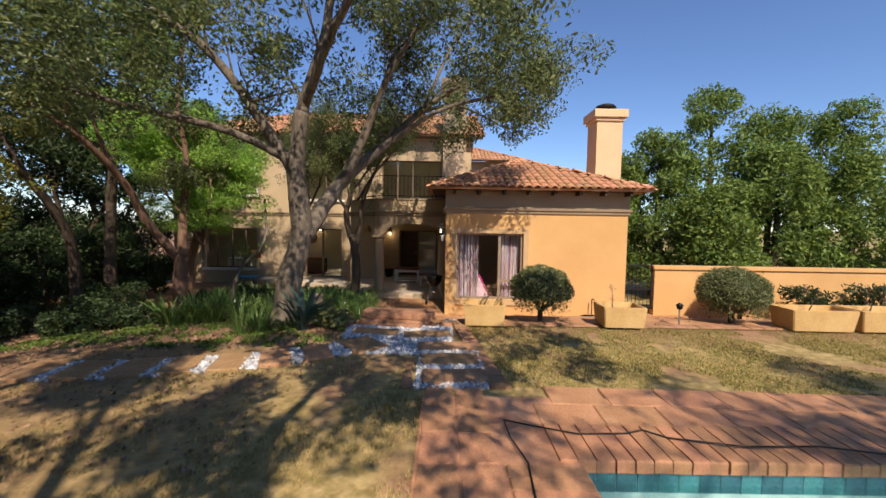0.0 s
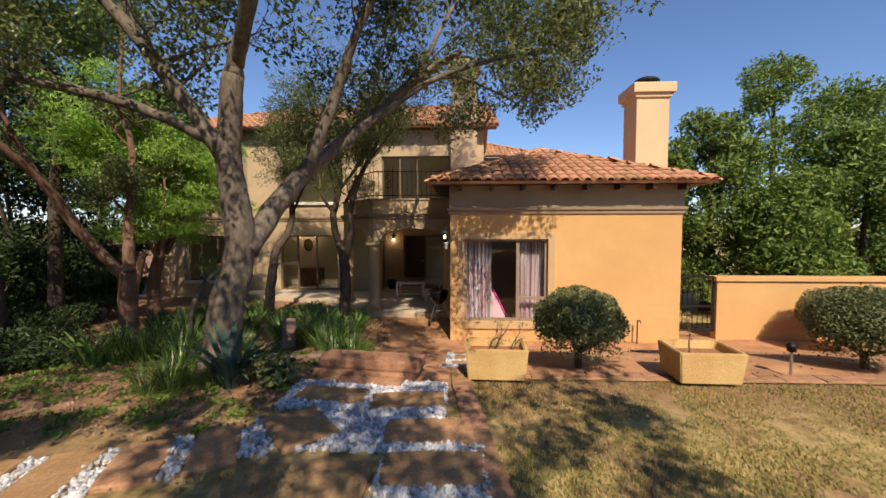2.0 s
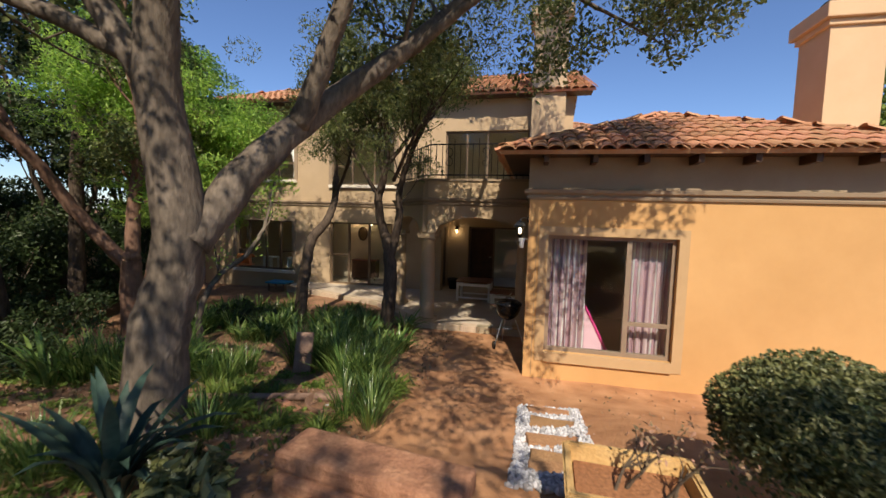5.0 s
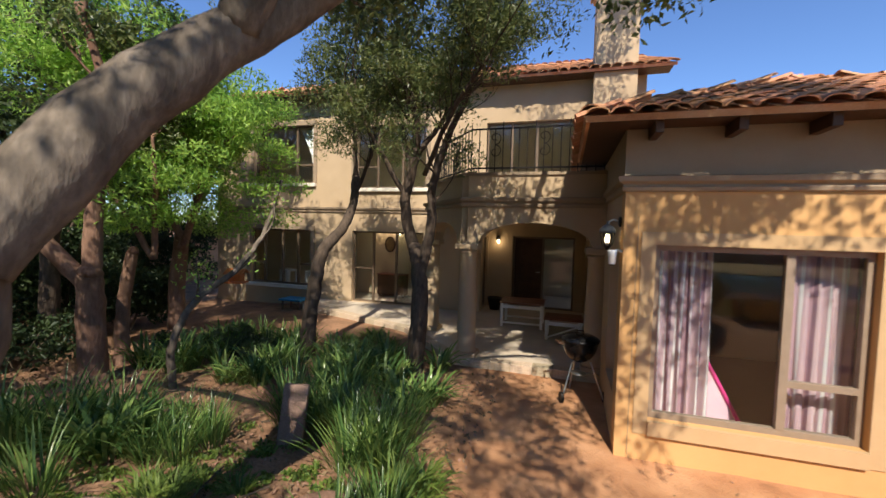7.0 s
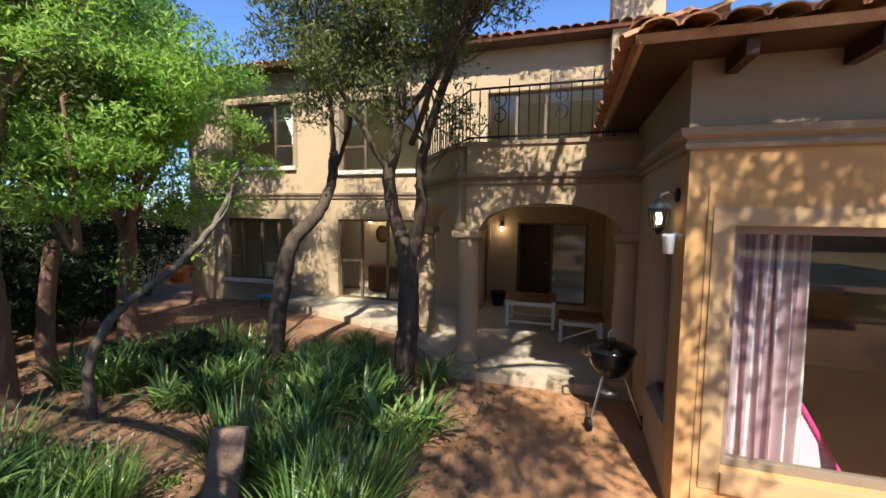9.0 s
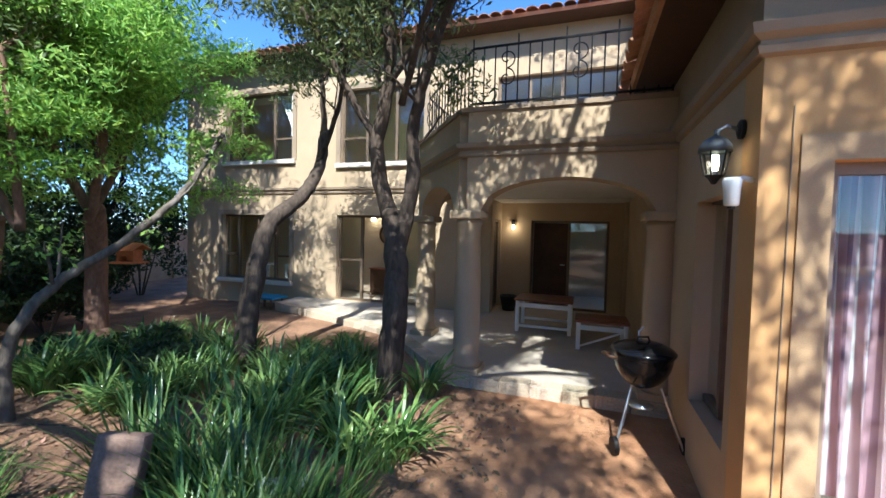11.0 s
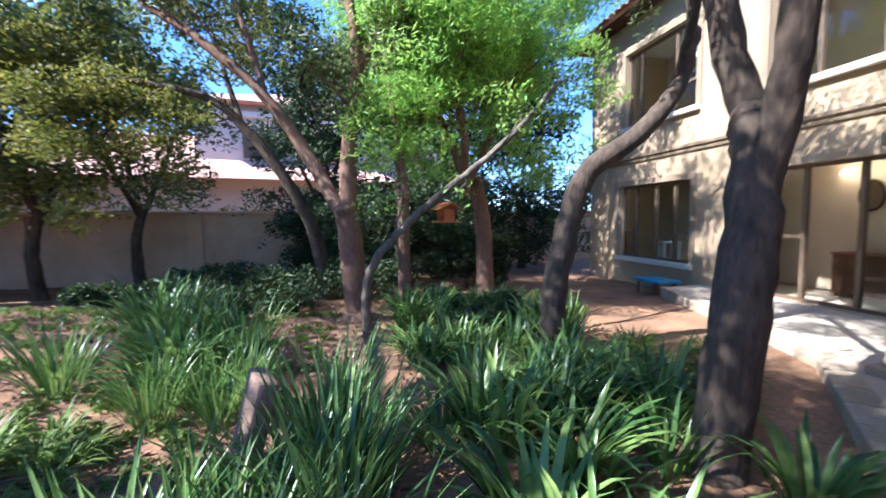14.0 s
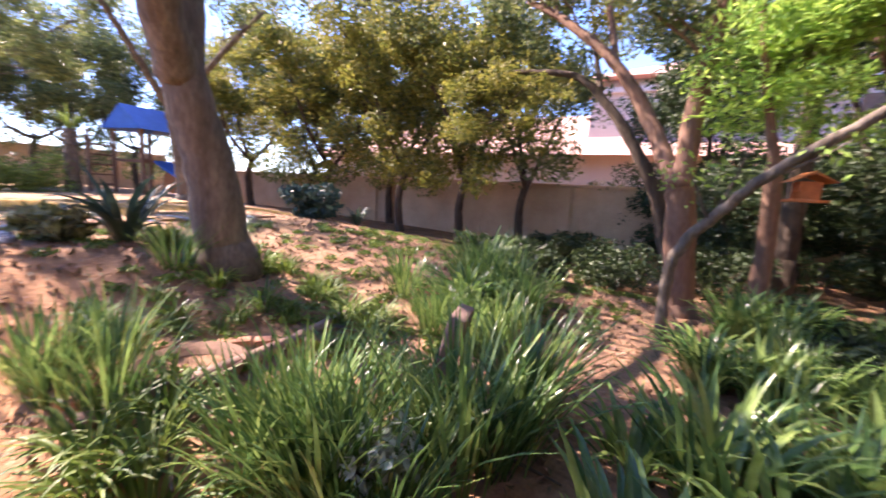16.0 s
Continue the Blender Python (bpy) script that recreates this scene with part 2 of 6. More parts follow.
def ground_material():
    """Red earth with patches of dry lawn; the lawn covers the terrace by the pool."""
    m = material("garden_ground", [(0.17, 0.10, 0.06), (0.37, 0.21, 0.12), (0.275, 0.152, 0.086)], 1.7, 0.95, 0.7, 34, fine=0.6)
    n, l = m.node_tree.nodes, m.node_tree.links
    b = n["Principled BSDF"]
    old = b.inputs["Base Color"].links[0].from_socket
    co, sep = n.new("ShaderNodeTexCoord"), n.new("ShaderNodeSeparateXYZ")
    l.new(co.outputs["Object"], sep.inputs[0])
    def step(sock, lo, hi):
        r = n.new("ShaderNodeMapRange")
        r.interpolation_type = "SMOOTHSTEP"
        r.inputs[1].default_value, r.inputs[2].default_value = lo, hi
        l.new(sock, r.inputs[0])
        return r.outputs[0]
    def times(a, c):
        k = n.new("ShaderNodeMath")
        k.operation = "MULTIPLY"
        l.new(a, k.inputs[0])
        l.new(c, k.inputs[1])
        return k.outputs[0]
    no = n.new("ShaderNodeTexNoise")
    no.inputs["Scale"].default_value, no.inputs["Detail"].default_value = 1.1, 8
    l.new(co.outputs["Object"], no.inputs[0])
    mask = times(times(step(sep.outputs[1], 6.6, 5.6), step(sep.outputs[0], -6.5, 0.6)), step(no.outputs[0], 0.30, 0.52))
    gr = n.new("ShaderNodeTexNoise")
    gr.inputs["Scale"].default_value, gr.inputs["Detail"].default_value = 9, 8
    l.new(co.outputs["Object"], gr.inputs[0])
    ramp = n.new("ShaderNodeValToRGB")
    ramp.color_ramp.elements[0].position, ramp.color_ramp.elements[1].position = 0.35, 0.7
    ramp.color_ramp.elements[0].color, ramp.color_ramp.elements[1].color = (0.22, 0.165, 0.055, 1), (0.50, 0.36, 0.16, 1)
    l.new(gr.outputs[0], ramp.inputs[0])
    def blend(share, low, high):
        k = n.new("ShaderNodeMix")
        k.data_type = "RGBA"
        l.new(share, k.inputs[0])
        l.new(low, k.inputs[6])
        l.new(high, k.inputs[7])
        return k.outputs[2]
    # swept orange clay along the annex and on the way to the porch
    cn = n.new("ShaderNodeTexNoise")
    cn.inputs["Scale"].default_value, cn.inputs["Detail"].default_value = 2.6, 9
    l.new(co.outputs["Object"], cn.inputs[0])
    clay = n.new("ShaderNodeValToRGB")
    clay.color_ramp.elements[0].position, clay.color_ramp.elements[1].position = 0.32, 0.68
    clay.color_ramp.elements[0].color, clay.color_ramp.elements[1].color = (0.35, 0.165, 0.078, 1), (0.54, 0.29, 0.15, 1)
    l.new(cn.outputs[0], clay.inputs[0])
    swept = times(times(step(sep.outputs[0], -2.1, -1.2), step(sep.outputs[1], 6.7, 7.1)), step(cn.outputs[0], 0.18, 0.42))
    out = blend(swept, old, clay.outputs[0])
    out = blend(mask, out, ramp.outputs[0])
    # the grass yard beyond the gate
    yard = times(step(sep.outputs[0], 5.0, 5.4), step(sep.outputs[1], 12.0, 12.6))
    out = blend(yard, out, ramp.outputs[0])
    l.new(out, b.inputs["Base Color"])
    return m


GROUND = ground_material()


# ---------- geometry helpers ----------
class Geo:
    """Collects vertices and faces for one mesh."""

    def __init__(self):
        self.v, self.f = [], []
        self.weld = False

    def face(self, pts):
        k = len(self.v)
        self.v += [tuple(p) for p in pts]
        self.f.append(tuple(range(k, k + len(pts))))
        return self

    def box(self, lo, hi, m=None):
        k = len(self.v)
        c = [Vector((x, y, z)) for z in (lo[2], hi[2]) for y in (lo[1], hi[1]) for x in (lo[0], hi[0])]
        self.v += [tuple(m @ p) if m else tuple(p) for p in c]
        self.f += [tuple(k + i for i in q) for q in ((0, 2, 3, 1), (4, 5, 7, 6), (0, 1, 5, 4), (2, 6, 7, 3), (0, 4, 6, 2), (1, 3, 7, 5))]
        return self

    def tube(self, pts, radii, n=8, cap=True):
        pts = [Vector(p) for p in pts]
        if not hasattr(radii, "__len__"):
            radii = [radii] * len(pts)
        k = len(self.v)
        side = None
        for i, p in enumerate(pts):
            d = (pts[min(i + 1, len(pts) - 1)] - pts[max(i - 1, 0)]).normalized()
            if side is None:
                side = d.orthogonal().normalized()
            side = (side - d * side.dot(d)).normalized()
            up = d.cross(side)
            for j in range(n):
                a = 2 * math.pi * j / n
                self.v.append(tuple(p + (side * math.cos(a) + up * math.sin(a)) * radii[i]))
        for i in range(len(pts) - 1):
            for j in range(n):
                a, b = k + i * n + j, k + i * n + (j + 1) % n
                self.f.append((a, b, b + n, a + n))
        if cap:
            self.f.append(tuple(k + j for j in reversed(range(n))))
            self.f.append(tuple(k + (len(pts) - 1) * n + j for j in range(n)))
        return self

    def lathe(self, prof, centre=(0, 0, 0), n=20):
        """prof: (radius, height) from below to above."""
        k = len(self.v)
        for r, z in prof:
            for j in range(n):
                a = 2 * math.pi * j / n
                self.v.append((centre[0] + r * math.cos(a), centre[1] + r * math.sin(a), centre[2] + z))
        for i in range(len(prof) - 1):
            for j in range(n):
                a, b = k + i * n + j, k + i * n + (j + 1) % n
                self.f.append((a, b, b + n, a + n))
        self.f.append(tuple(k + j for j in reversed(range(n))))
        self.f.append(tuple(k + (len(prof) - 1) * n + j for j in range(n)))
        return self

    def prism(self, outline, z0, z1):
        """An upright prism on an outline of (x, y) that runs anticlockwise."""
        k, n = len(self.v), len(outline)
        self.v += [(x, y, z0) for x, y in outline] + [(x, y, z1) for x, y in outline]
        self.f.append(tuple(k + j for j in reversed(range(n))))
        self.f.append(tuple(k + n + j for j in range(n)))
        for j in range(n):
            self.f.append((k + j, k + (j + 1) % n, k + n + (j + 1) % n, k + n + j))
        return self

    def sweep(self, profile, path):
        """A moulding: profile of (out, up) carried along a level path of (x, y, z), out to the path's right."""
        path = [Vector(p) for p in path]
        k, n = len(self.v), len(profile)
        for i, p in enumerate(path):
            d0 = (p - path[i - 1]).normalized() if i else (path[1] - p).normalized()
            d1 = (path[i + 1] - p).normalized() if i < len(path) - 1 else d0
            r0, r1 = Vector((d0.y, -d0.x, 0)), Vector((d1.y, -d1.x, 0))
            r = (r0 + r1).normalized()
            r = r / max(0.3, r.dot(r0))
            self.v += [tuple(p + r * o + Vector((0, 0, u))) for o, u in profile]
        for i in range(len(path) - 1):
            for j in range(n):
                a, b = k + i * n + j, k + i * n + (j + 1) % n
                self.f.append((a, a + n, b + n, b))
        self.f.append(tuple(k + j for j in range(n)))
        self.f.append(tuple(k + (len(path) - 1) * n + j for j in reversed(range(n))))
        return self

    def mesh(self, name, mat, smooth=False, bevel=0.0):
        me = bpy.data.meshes.new(name)
        me.from_pydata(self.v, [], self.f)
        if self.weld:
            bm = bmesh.new()
            bm.from_mesh(me)
            bmesh.ops.remove_doubles(bm, verts=bm.verts[:], dist=1e-4)
            bm.to_mesh(me)
            bm.free()
        if bevel:
            bm = bmesh.new()
            bm.from_mesh(me)
            bmesh.ops.bevel(bm, geom=bm.edges[:], offset=bevel, segments=2, affect="EDGES", profile=0.6, clamp_overlap=True)
            bm.to_mesh(me)
            bm.free()
        if smooth:
            me.polygons.foreach_set("use_smooth", [True] * len(me.polygons))
        me.materials.append(mat)
        me.update()
        return me


def thing(name, label, category, at=(0, 0, 0), turn=0.0, group="", kind=""):
    ob = new(name)
    ob.matrix_basis = pose(*at, 0, 0, turn)
    ob.empty_display_size = 0.1
    return tagged(ob, label, category, group, kind)


def part(name, geo, mat, parent, label="", smooth=False, bevel=0.0):
    ob = new(name, geo if isinstance(geo, bpy.types.Mesh) else geo.mesh(name, mat, smooth, bevel))
    if parent:
        ob.parent = parent
    if label:
        ob["label"] = label
    return ob


def solid(name, geo, mat, label, category, kind="", group="", smooth=False, bevel=0.0):
    ob = part(name, geo, mat, None, "", smooth, bevel)
    return tagged(ob, label, category, group, kind)


def rnd(a, b):
    return random.uniform(a, b)


# ---------- ground ----------
def smooth(a, b, x):
    t = min(1.0, max(0.0, (x - a) / (b - a)))
    return t * t * (3 - 2 * t)


POOL = (0.98, 9.0, -4.0, 2.84)


def gz(x, y):
    """Height of the ground: a terrace by the pool, falling towards the house."""
    steep = 0.60 - 0.50 * smooth(7.0, 8.5, y) - 0.26 * smooth(8.5, 10.8, y) + 0.07 * smooth(11.2, 12.8, y)
    east = 0.60 - 0.76 * smooth(7.2, 11.0, y)
    gentle = 0.60 - 0.66 * smooth(4.5, 10.5, y)
    k, e = smooth(-3.6, -1.6, x), smooth(0.2, 1.4, x)
    z = gentle * (1 - k) + (steep * (1 - e) + east * e) * k
    far = smooth(-4.5, -10.5, x)
    z = z * (1 - far) + (0.15 - 0.40 * smooth(-6, 8, y)) * far
    return z


def build_ground():
    def axis(lo, hi, step, extra):
        a = list(np.arange(lo, hi + 1e-6, step)) + list(extra)
        return sorted(set(round(float(v), 4) for v in a))
    far = [22, 26, 32, 40, 60, 100, 200, 500]
    xs = axis(-20, 20, 0.25, [-v for v in far] + far + [POOL[0], POOL[1]])
    ys = axis(-16, 20, 0.25, [-v for v in far] + far + [POOL[2], POOL[3]])
    idx, v, f = {}, [], []
    for j, y in enumerate(ys):
        for i, x in enumerate(xs):
            idx[i, j] = len(v)
            n = noise.noise((x * 1.3, y * 1.3, 0)) * 0.018 + noise.noise((x * 4, y * 4, 3)) * 0.008
            v.append((x, y, gz(x, y) + n))
    for j in range(len(ys) - 1):
        for i in range(len(xs) - 1):
            cx, cy = (xs[i] + xs[i + 1]) / 2, (ys[j] + ys[j + 1]) / 2
            if POOL[0] < cx < POOL[1] and POOL[2] < cy < POOL[3]:
                continue
            f.append((idx[i, j], idx[i + 1, j], idx[i + 1, j + 1], idx[i, j + 1]))
    g = Geo()
    g.v, g.f = v, f
    return solid("ground", g, GROUND, "bare red earth garden ground falling towards the house", "ground", "structure", smooth=True)


build_ground()


# ---------- walls with openings ----------
def wall_boxes(g, a0, a1, z0, z1, t0, t1, holes, along="x"):
    """A wall from a0 to a1 along x (or y) and t0 to t1 across, with rectangular holes (a, b, low, high) that go through it."""
    g.weld = True
    cuts = sorted({a0, a1, *[h[0] for h in holes], *[h[1] for h in holes]})
    for p, q in zip(cuts, cuts[1:]):
        m = (p + q) / 2
        zs = [z0]
        for h in sorted([h for h in holes if h[0] <= m <= h[1]], key=lambda h: h[2]):
            zs += [h[2], h[3]]
        zs.append(z1)
        for lo, hi in zip(zs[::2], zs[1::2]):
            if hi - lo > 1e-4:
                if along == "x":
                    g.box((p, t0, lo), (q, t1, hi))
                else:
                    g.box((t0, p, lo), (t1, q, hi))
    return g


def window_unit(name, x0, x1, z0, z1, y, frame_mat, mullions, panes=None, transoms=(), turn=None, w=0.05, label="", door=False):
    """A window or sliding door in a wall that faces -y, with its frame, mullions and panes."""
    th = thing(name, label, "door" if door else "window", kind="structure")
    if turn:
        th.matrix_basis = turn
    g = Geo()
    g.box((x0, y, z0), (x0 + w, y + 0.07, z1)).box((x1 - w, y, z0), (x1, y + 0.07, z1))
    g.box((x0 + w, y, z1 - w), (x1 - w, y + 0.07, z1)).box((x0 + w, y, z0), (x1 - w, y + 0.07, z0 + w))
    part("window_frame", g, frame_mat, th)
    for m in mullions:
        part("mullion", Geo().box((m - w * 0.6, y - 0.008, z0 + w), (m + w * 0.6, y + 0.06, z1 - w)), frame_mat, th)
    for a, b, z in transoms:
        part("transom", Geo().box((a, y - 0.004, z - w * 0.5), (b, y + 0.055, z + w * 0.5)), frame_mat, th)
    edges = [x0 + w, *mullions, x1 - w]
    for i, (a, b) in enumerate(zip(edges, edges[1:])):
        if panes is not None and i not in panes:
            continue
        p = part("pane", Geo().box((a, y + 0.028, z0 + w), (b, y + 0.034, z1 - w)), GLASS, th)
        p.visible_shadow = False
    return th


# annex: one storey, its front wall faces the garden
AX0, AX1, AY0, AY1 = 0.07, 5.0, 11.05, 17.6
AW = (0.375, 2.19, 0.27, 2.08)
g = Geo()
wall_boxes(g, AX0, AX1, -0.4, 3.32, AY0, AY0 + 0.25, [AW])
solid("wall_annex_front", g, STUCCO, "ochre plastered annex wall with a window", "wall", "structure")
ASW = (11.40, 12.25, 0.38, 1.97)
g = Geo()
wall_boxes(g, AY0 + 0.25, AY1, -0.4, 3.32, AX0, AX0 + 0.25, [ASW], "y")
# Duller house plaster instead of the annex ochre stands in for the wall's shade.
solid("wall_annex_side", g, HOUSE, "ochre annex side wall with a window, shade put in as duller plaster", "wall", "structure")
g = Geo().box((AX1 - 0.25, AY0 + 0.25, -0.4), (AX1, AY1, 3.32))
solid("wall_annex_east", g, STUCCO, "ochre plastered annex wall beside the gate", "wall", "structure")
g = Geo().box((AX0 + 0.25, AY0 + 0.25, -0.1), (AX1 - 0.25, AY1, -0.02))
solid("floor_annex", g, DARKWOOD, "dark floor inside the annex room", "floor", "structure")
g = Geo().box((AX0 + 0.25, AY0 + 0.25, 2.6), (AX1 - 0.25, AY1, 2.66))
solid("ceiling_annex", g, CREAM, "pale ceiling of the annex room", "ceiling", "structure")
g = Geo().box((AX0 + 0.25, 15.0, -0.02), (AX1 - 0.25, 15.1, 2.6))
solid("wall_annex_inner", g, ROOMDARK, "plain inner wall of the annex room", "wall", "structure")

# string course and taupe frieze round the annex
PROFILE = [(0.0, 0.0), (0.035, 0.012), (0.045, 0.045), (0.03, 0.06), (0.03, 0.075), (0.075, 0.10), (0.085, 0.15), (0.0, 0.165)]
g = Geo().sweep(PROFILE, [(AX0, 16.75, 2.61), (AX0, AY0, 2.61), (AX1, AY0, 2.61), (AX1, AY1, 2.61)])
solid("trim_annex_course", g, TAUPE, "taupe moulded string course under the eaves", "trim", "structure")
g = Geo().sweep([(0.0, 0.0), (0.02, 0.0), (0.02, 0.53), (0.0, 0.53)], [(AX0, 16.75, 2.775), (AX0, AY0, 2.775), (AX1, AY0, 2.775), (AX1, AY1, 2.775)])
solid("trim_annex_frieze", g, TAUPE, "taupe plaster frieze below the roof", "trim", "structure")
# taupe plaster band round the annex window
g = Geo()
y0 = AY0 - 0.014
for lo, hi in (((0.24, y0, 0.12), (0.375, AY0, 2.21)), ((2.19, y0, 0.12), (2.325, AY0, 2.21)), ((0.375, y0, 2.08), (2.19, AY0, 2.21)), ((0.375, y0 - 0.03, 0.12), (2.19, AY0, 0.27))):
    g.box(lo, hi)
solid("trim_annex_window", g, SURROUND, "taupe plaster surround of the annex window", "trim", "structure")
window_unit("window_1", 0.375, 2.19, 0.27, 2.08, 11.13, TAUPE_FRAME, [1.55], panes=[0, 1], w=0.06, transoms=[(1.58, 2.13, 0.78)], label="large sliding window with taupe frame and striped curtains behind")
window_unit("window_2", 11.85, 13.0, 0.40, 2.0, 0.0, ALU, [12.4], label="dark side window of the annex", turn=Matrix(((0, 1, 0, 0.17), (1, 0, 0, 0), (0, 0, 1, 0), (0, 0, 0, 1))))


# ---------- roofs ----------
def tile_mesh(length=0.42, width=0.22, rise=0.06, mat=TERRACOTTA):
    """One barrel tile: a tapering half-round cover with a lip. Its length runs up +y, its back is +z."""
    g = Geo()
    rings = []
    for y, s, lift in ((0, 1.0, 0.022), (length, 0.86, 0.0)):
        for drop in (0.0, 0.014):
            ring = []
            for j in range(7):
                a = math.pi * j / 6
                ring.append((-math.cos(a) * (width / 2 * s - drop), y, math.sin(a) * (rise * s - drop * 0.8) + lift))
            rings.append(ring)
    k = 0
    for r in rings:
        g.v += r
    n = 7
    for j in range(6):
        g.f.append((j, j + 1, 2 * n + j + 1, 2 * n + j))          # back
        g.f.append((n + j, j + n + 1, j + 1, j))                  # lower lip
    me = g.mesh("roof_tile", mat, smooth=False)
    return me


TILE = tile_mesh()


def slope(name, parent, p, along, up, width_low, width_high_offsets, rise_len, singles, cat_label):
    """A roof slope: pan sheet and barrel tiles in rows. p: left end of the eave; along, up: unit vectors; the
    slope narrows by width_high_offsets = (left, right) over its length. singles: tiles that are parts; the rest are joined."""
    along, up, p = Vector(along).normalized(), Vector(up).normalized(), Vector(p)
    nrm = along.cross(up)
    lo, ro = width_high_offsets
    a, b = p, p + along * width_low
    c, d = p + up * rise_len + along * (width_low - ro), p + up * rise_len + along * lo
    g = Geo()
    under = nrm * -0.06
    pts = [a, b, c, d]
    g.v = [tuple(q) for q in pts] + [tuple(q + under) for q in pts]
    g.f = [(0, 1, 2, 3), (7, 6, 5, 4), (0, 4, 5, 1), (1, 5, 6, 2), (2, 6, 7, 3), (3, 7, 4, 0)]
    part("roof_slope", g, TERRACOTTA, parent)
    step, pitch = 0.36, 0.225
    rows, cols = int(rise_len / step) + 1, int(width_low / pitch)
    joined = Geo()
    count = 0
    base = Matrix((along, up, nrm)).transposed().to_4x4()
    tv = [Vector(v.co) for v in TILE.vertices]
    tf = [tuple(q.vertices) for q in TILE.polygons]
    for r in range(rows):
        s = r * step
        left, right = lo * s / rise_len, width_low - ro * s / rise_len
        for c_ in range(cols + 1):
            x = (c_ + 0.5) * pitch
            if x < left - 0.02 or x > right + 0.02:
                continue
            jit = Matrix.Translation((rnd(-0.008, 0.008), rnd(-0.02, 0.02), rnd(0.0, 0.008))) @ pose(0, 0, 0, 0, 0, rnd(-1.2, 1.2))
            m = Matrix.Translation(p + along * x + up * (s - 0.07)) @ base @ jit
            if count < singles:
                ob = new("roof_tile", TILE)
                ob.parent = parent
                ob.matrix_basis = m
                count += 1
            else:
                k = len(joined.v)
                joined.v += [tuple(m @ v) for v in tv]
                joined.f += [tuple(k + i for i in q) for q in tf]
    if joined.v:
        o = part("tile_field", joined, TERRACOTTA, parent)
        o["kind"] = "stuff"


def ridge(parent, a, b, r=0.10):
    a, b = Vector(a), Vector(b)
    d = (b - a).normalized()
    side = d.cross(Vector((0, 0, 1))).normalized()
    up = side.cross(d)
    n = max(1, int((b - a).length / 0.36))
    base = Matrix((side, d, up)).transposed().to_4x4()
    for i in range(n):
        ob = new("ridge_tile", TILE)
        ob.parent = parent
        ob.matrix_basis = Matrix.Translation(a + (b - a) * (i / n)) @ base @ Matrix.Diagonal((1.15, 1.0, 1.25, 1))


OV, EZ = 0.45, 3.28
annex_roof = thing("roof_annex", "terracotta barrel tile hipped roof of the annex", "roof", kind="structure")
apex = Vector((2.535, 13.75, 4.45))
e_fl, e_fr = Vector((AX0 - OV, AY0 - OV, EZ)), Vector((AX1 + OV, AY0 - OV, EZ))
apex_b = Vector((2.535, 17.6, 4.45))
fu = Vector((0, apex.y - e_fl.y, apex.z - EZ))
half = (AX1 - AX0) / 2 + OV
slope("front", annex_roof, e_fl, (1, 0, 0), fu, AX1 - AX0 + 2 * OV, (half, half), fu.length, 300, "")
lu = Vector((half, 0, apex.z - EZ))
dep = 17.6 - e_fl.y
slope("side", annex_roof, Vector((AX0 - OV, 17.6, EZ)), (0, -1, 0), lu, dep, (0.0, fu.y), lu.length, 0, "")
slope("east", annex_roof, e_fr, (0, 1, 0), Vector((-half, 0, apex.z - EZ)), dep, (fu.y, 0.0), lu.length, 0, "")
ridge(annex_roof, e_fl + Vector((0.05, 0.05, 0.02)), apex)
ridge(annex_roof, e_fr + Vector((-0.05, 0.05, 0.02)), apex)
ridge(annex_roof, apex, apex_b)
g = Geo().box((AX0 - OV + 0.06, AY0 - OV + 0.06, 3.235), (AX1 + OV - 0.06, AY0 - 0.022, 3.265)).box((AX0 - OV + 0.06, AY0 - 0.022, 3.235), (AX0 - 0.022, 16.8, 3.265))
part("soffit", g, DARKWOOD, annex_roof)
for i in range(8):
    x = 0.25 + i * 0.66
    part("rafter_end", Geo().box((x, AY0 - OV + 0.08, 3.12), (x + 0.07, AY0 - 0.022, 3.235)), DARKWOOD, annex_roof)


# ---------- chimneys ----------
def chimney(name, x0, x1, y0, y1, z0, z1, mat, label, cowl=True, vine=False):
    th = thing(name, label, "chimney", (x0, y0, z0))
    w, d, h = x1 - x0, y1 - y0, z1 - z0
    part("shaft", Geo().box((0, 0, 0), (w, d, h - 0.34)), mat, th)
    part("neck_band", Geo().box((-0.05, -0.05, h - 0.34), (w + 0.05, d + 0.05, h - 0.24)), mat, th, bevel=0.015)
    part("cap", Geo().box((-0.12, -0.12, h - 0.24), (w + 0.12, d + 0.12, h)), mat, th, bevel=0.02)
    if cowl:
        g = Geo()
        prof = [(0.02 + 0.30 * math.cos(math.pi / 2 * i / 5), 0.14 + 0.13 * math.sin(math.pi / 2 * i / 5)) for i in range(6)]
        part("cowl", g.lathe([(0.22, 0.0), (0.22, 0.14)] + prof, (w / 2, d / 2, h)), IRON, th, smooth=True)
    return th


chimney("chimney", 4.62, 5.40, 12.55, 13.35, -0.2, 5.85, CHIMNEY, "ochre plastered annex chimney with a dark metal cowl")
chimney("chimney", -0.05, 0.85, 16.4, 17.3, 3.3, 8.05, HOUSE, "tall ochre house chimney with a dark cowl, dappled by leaf shade")

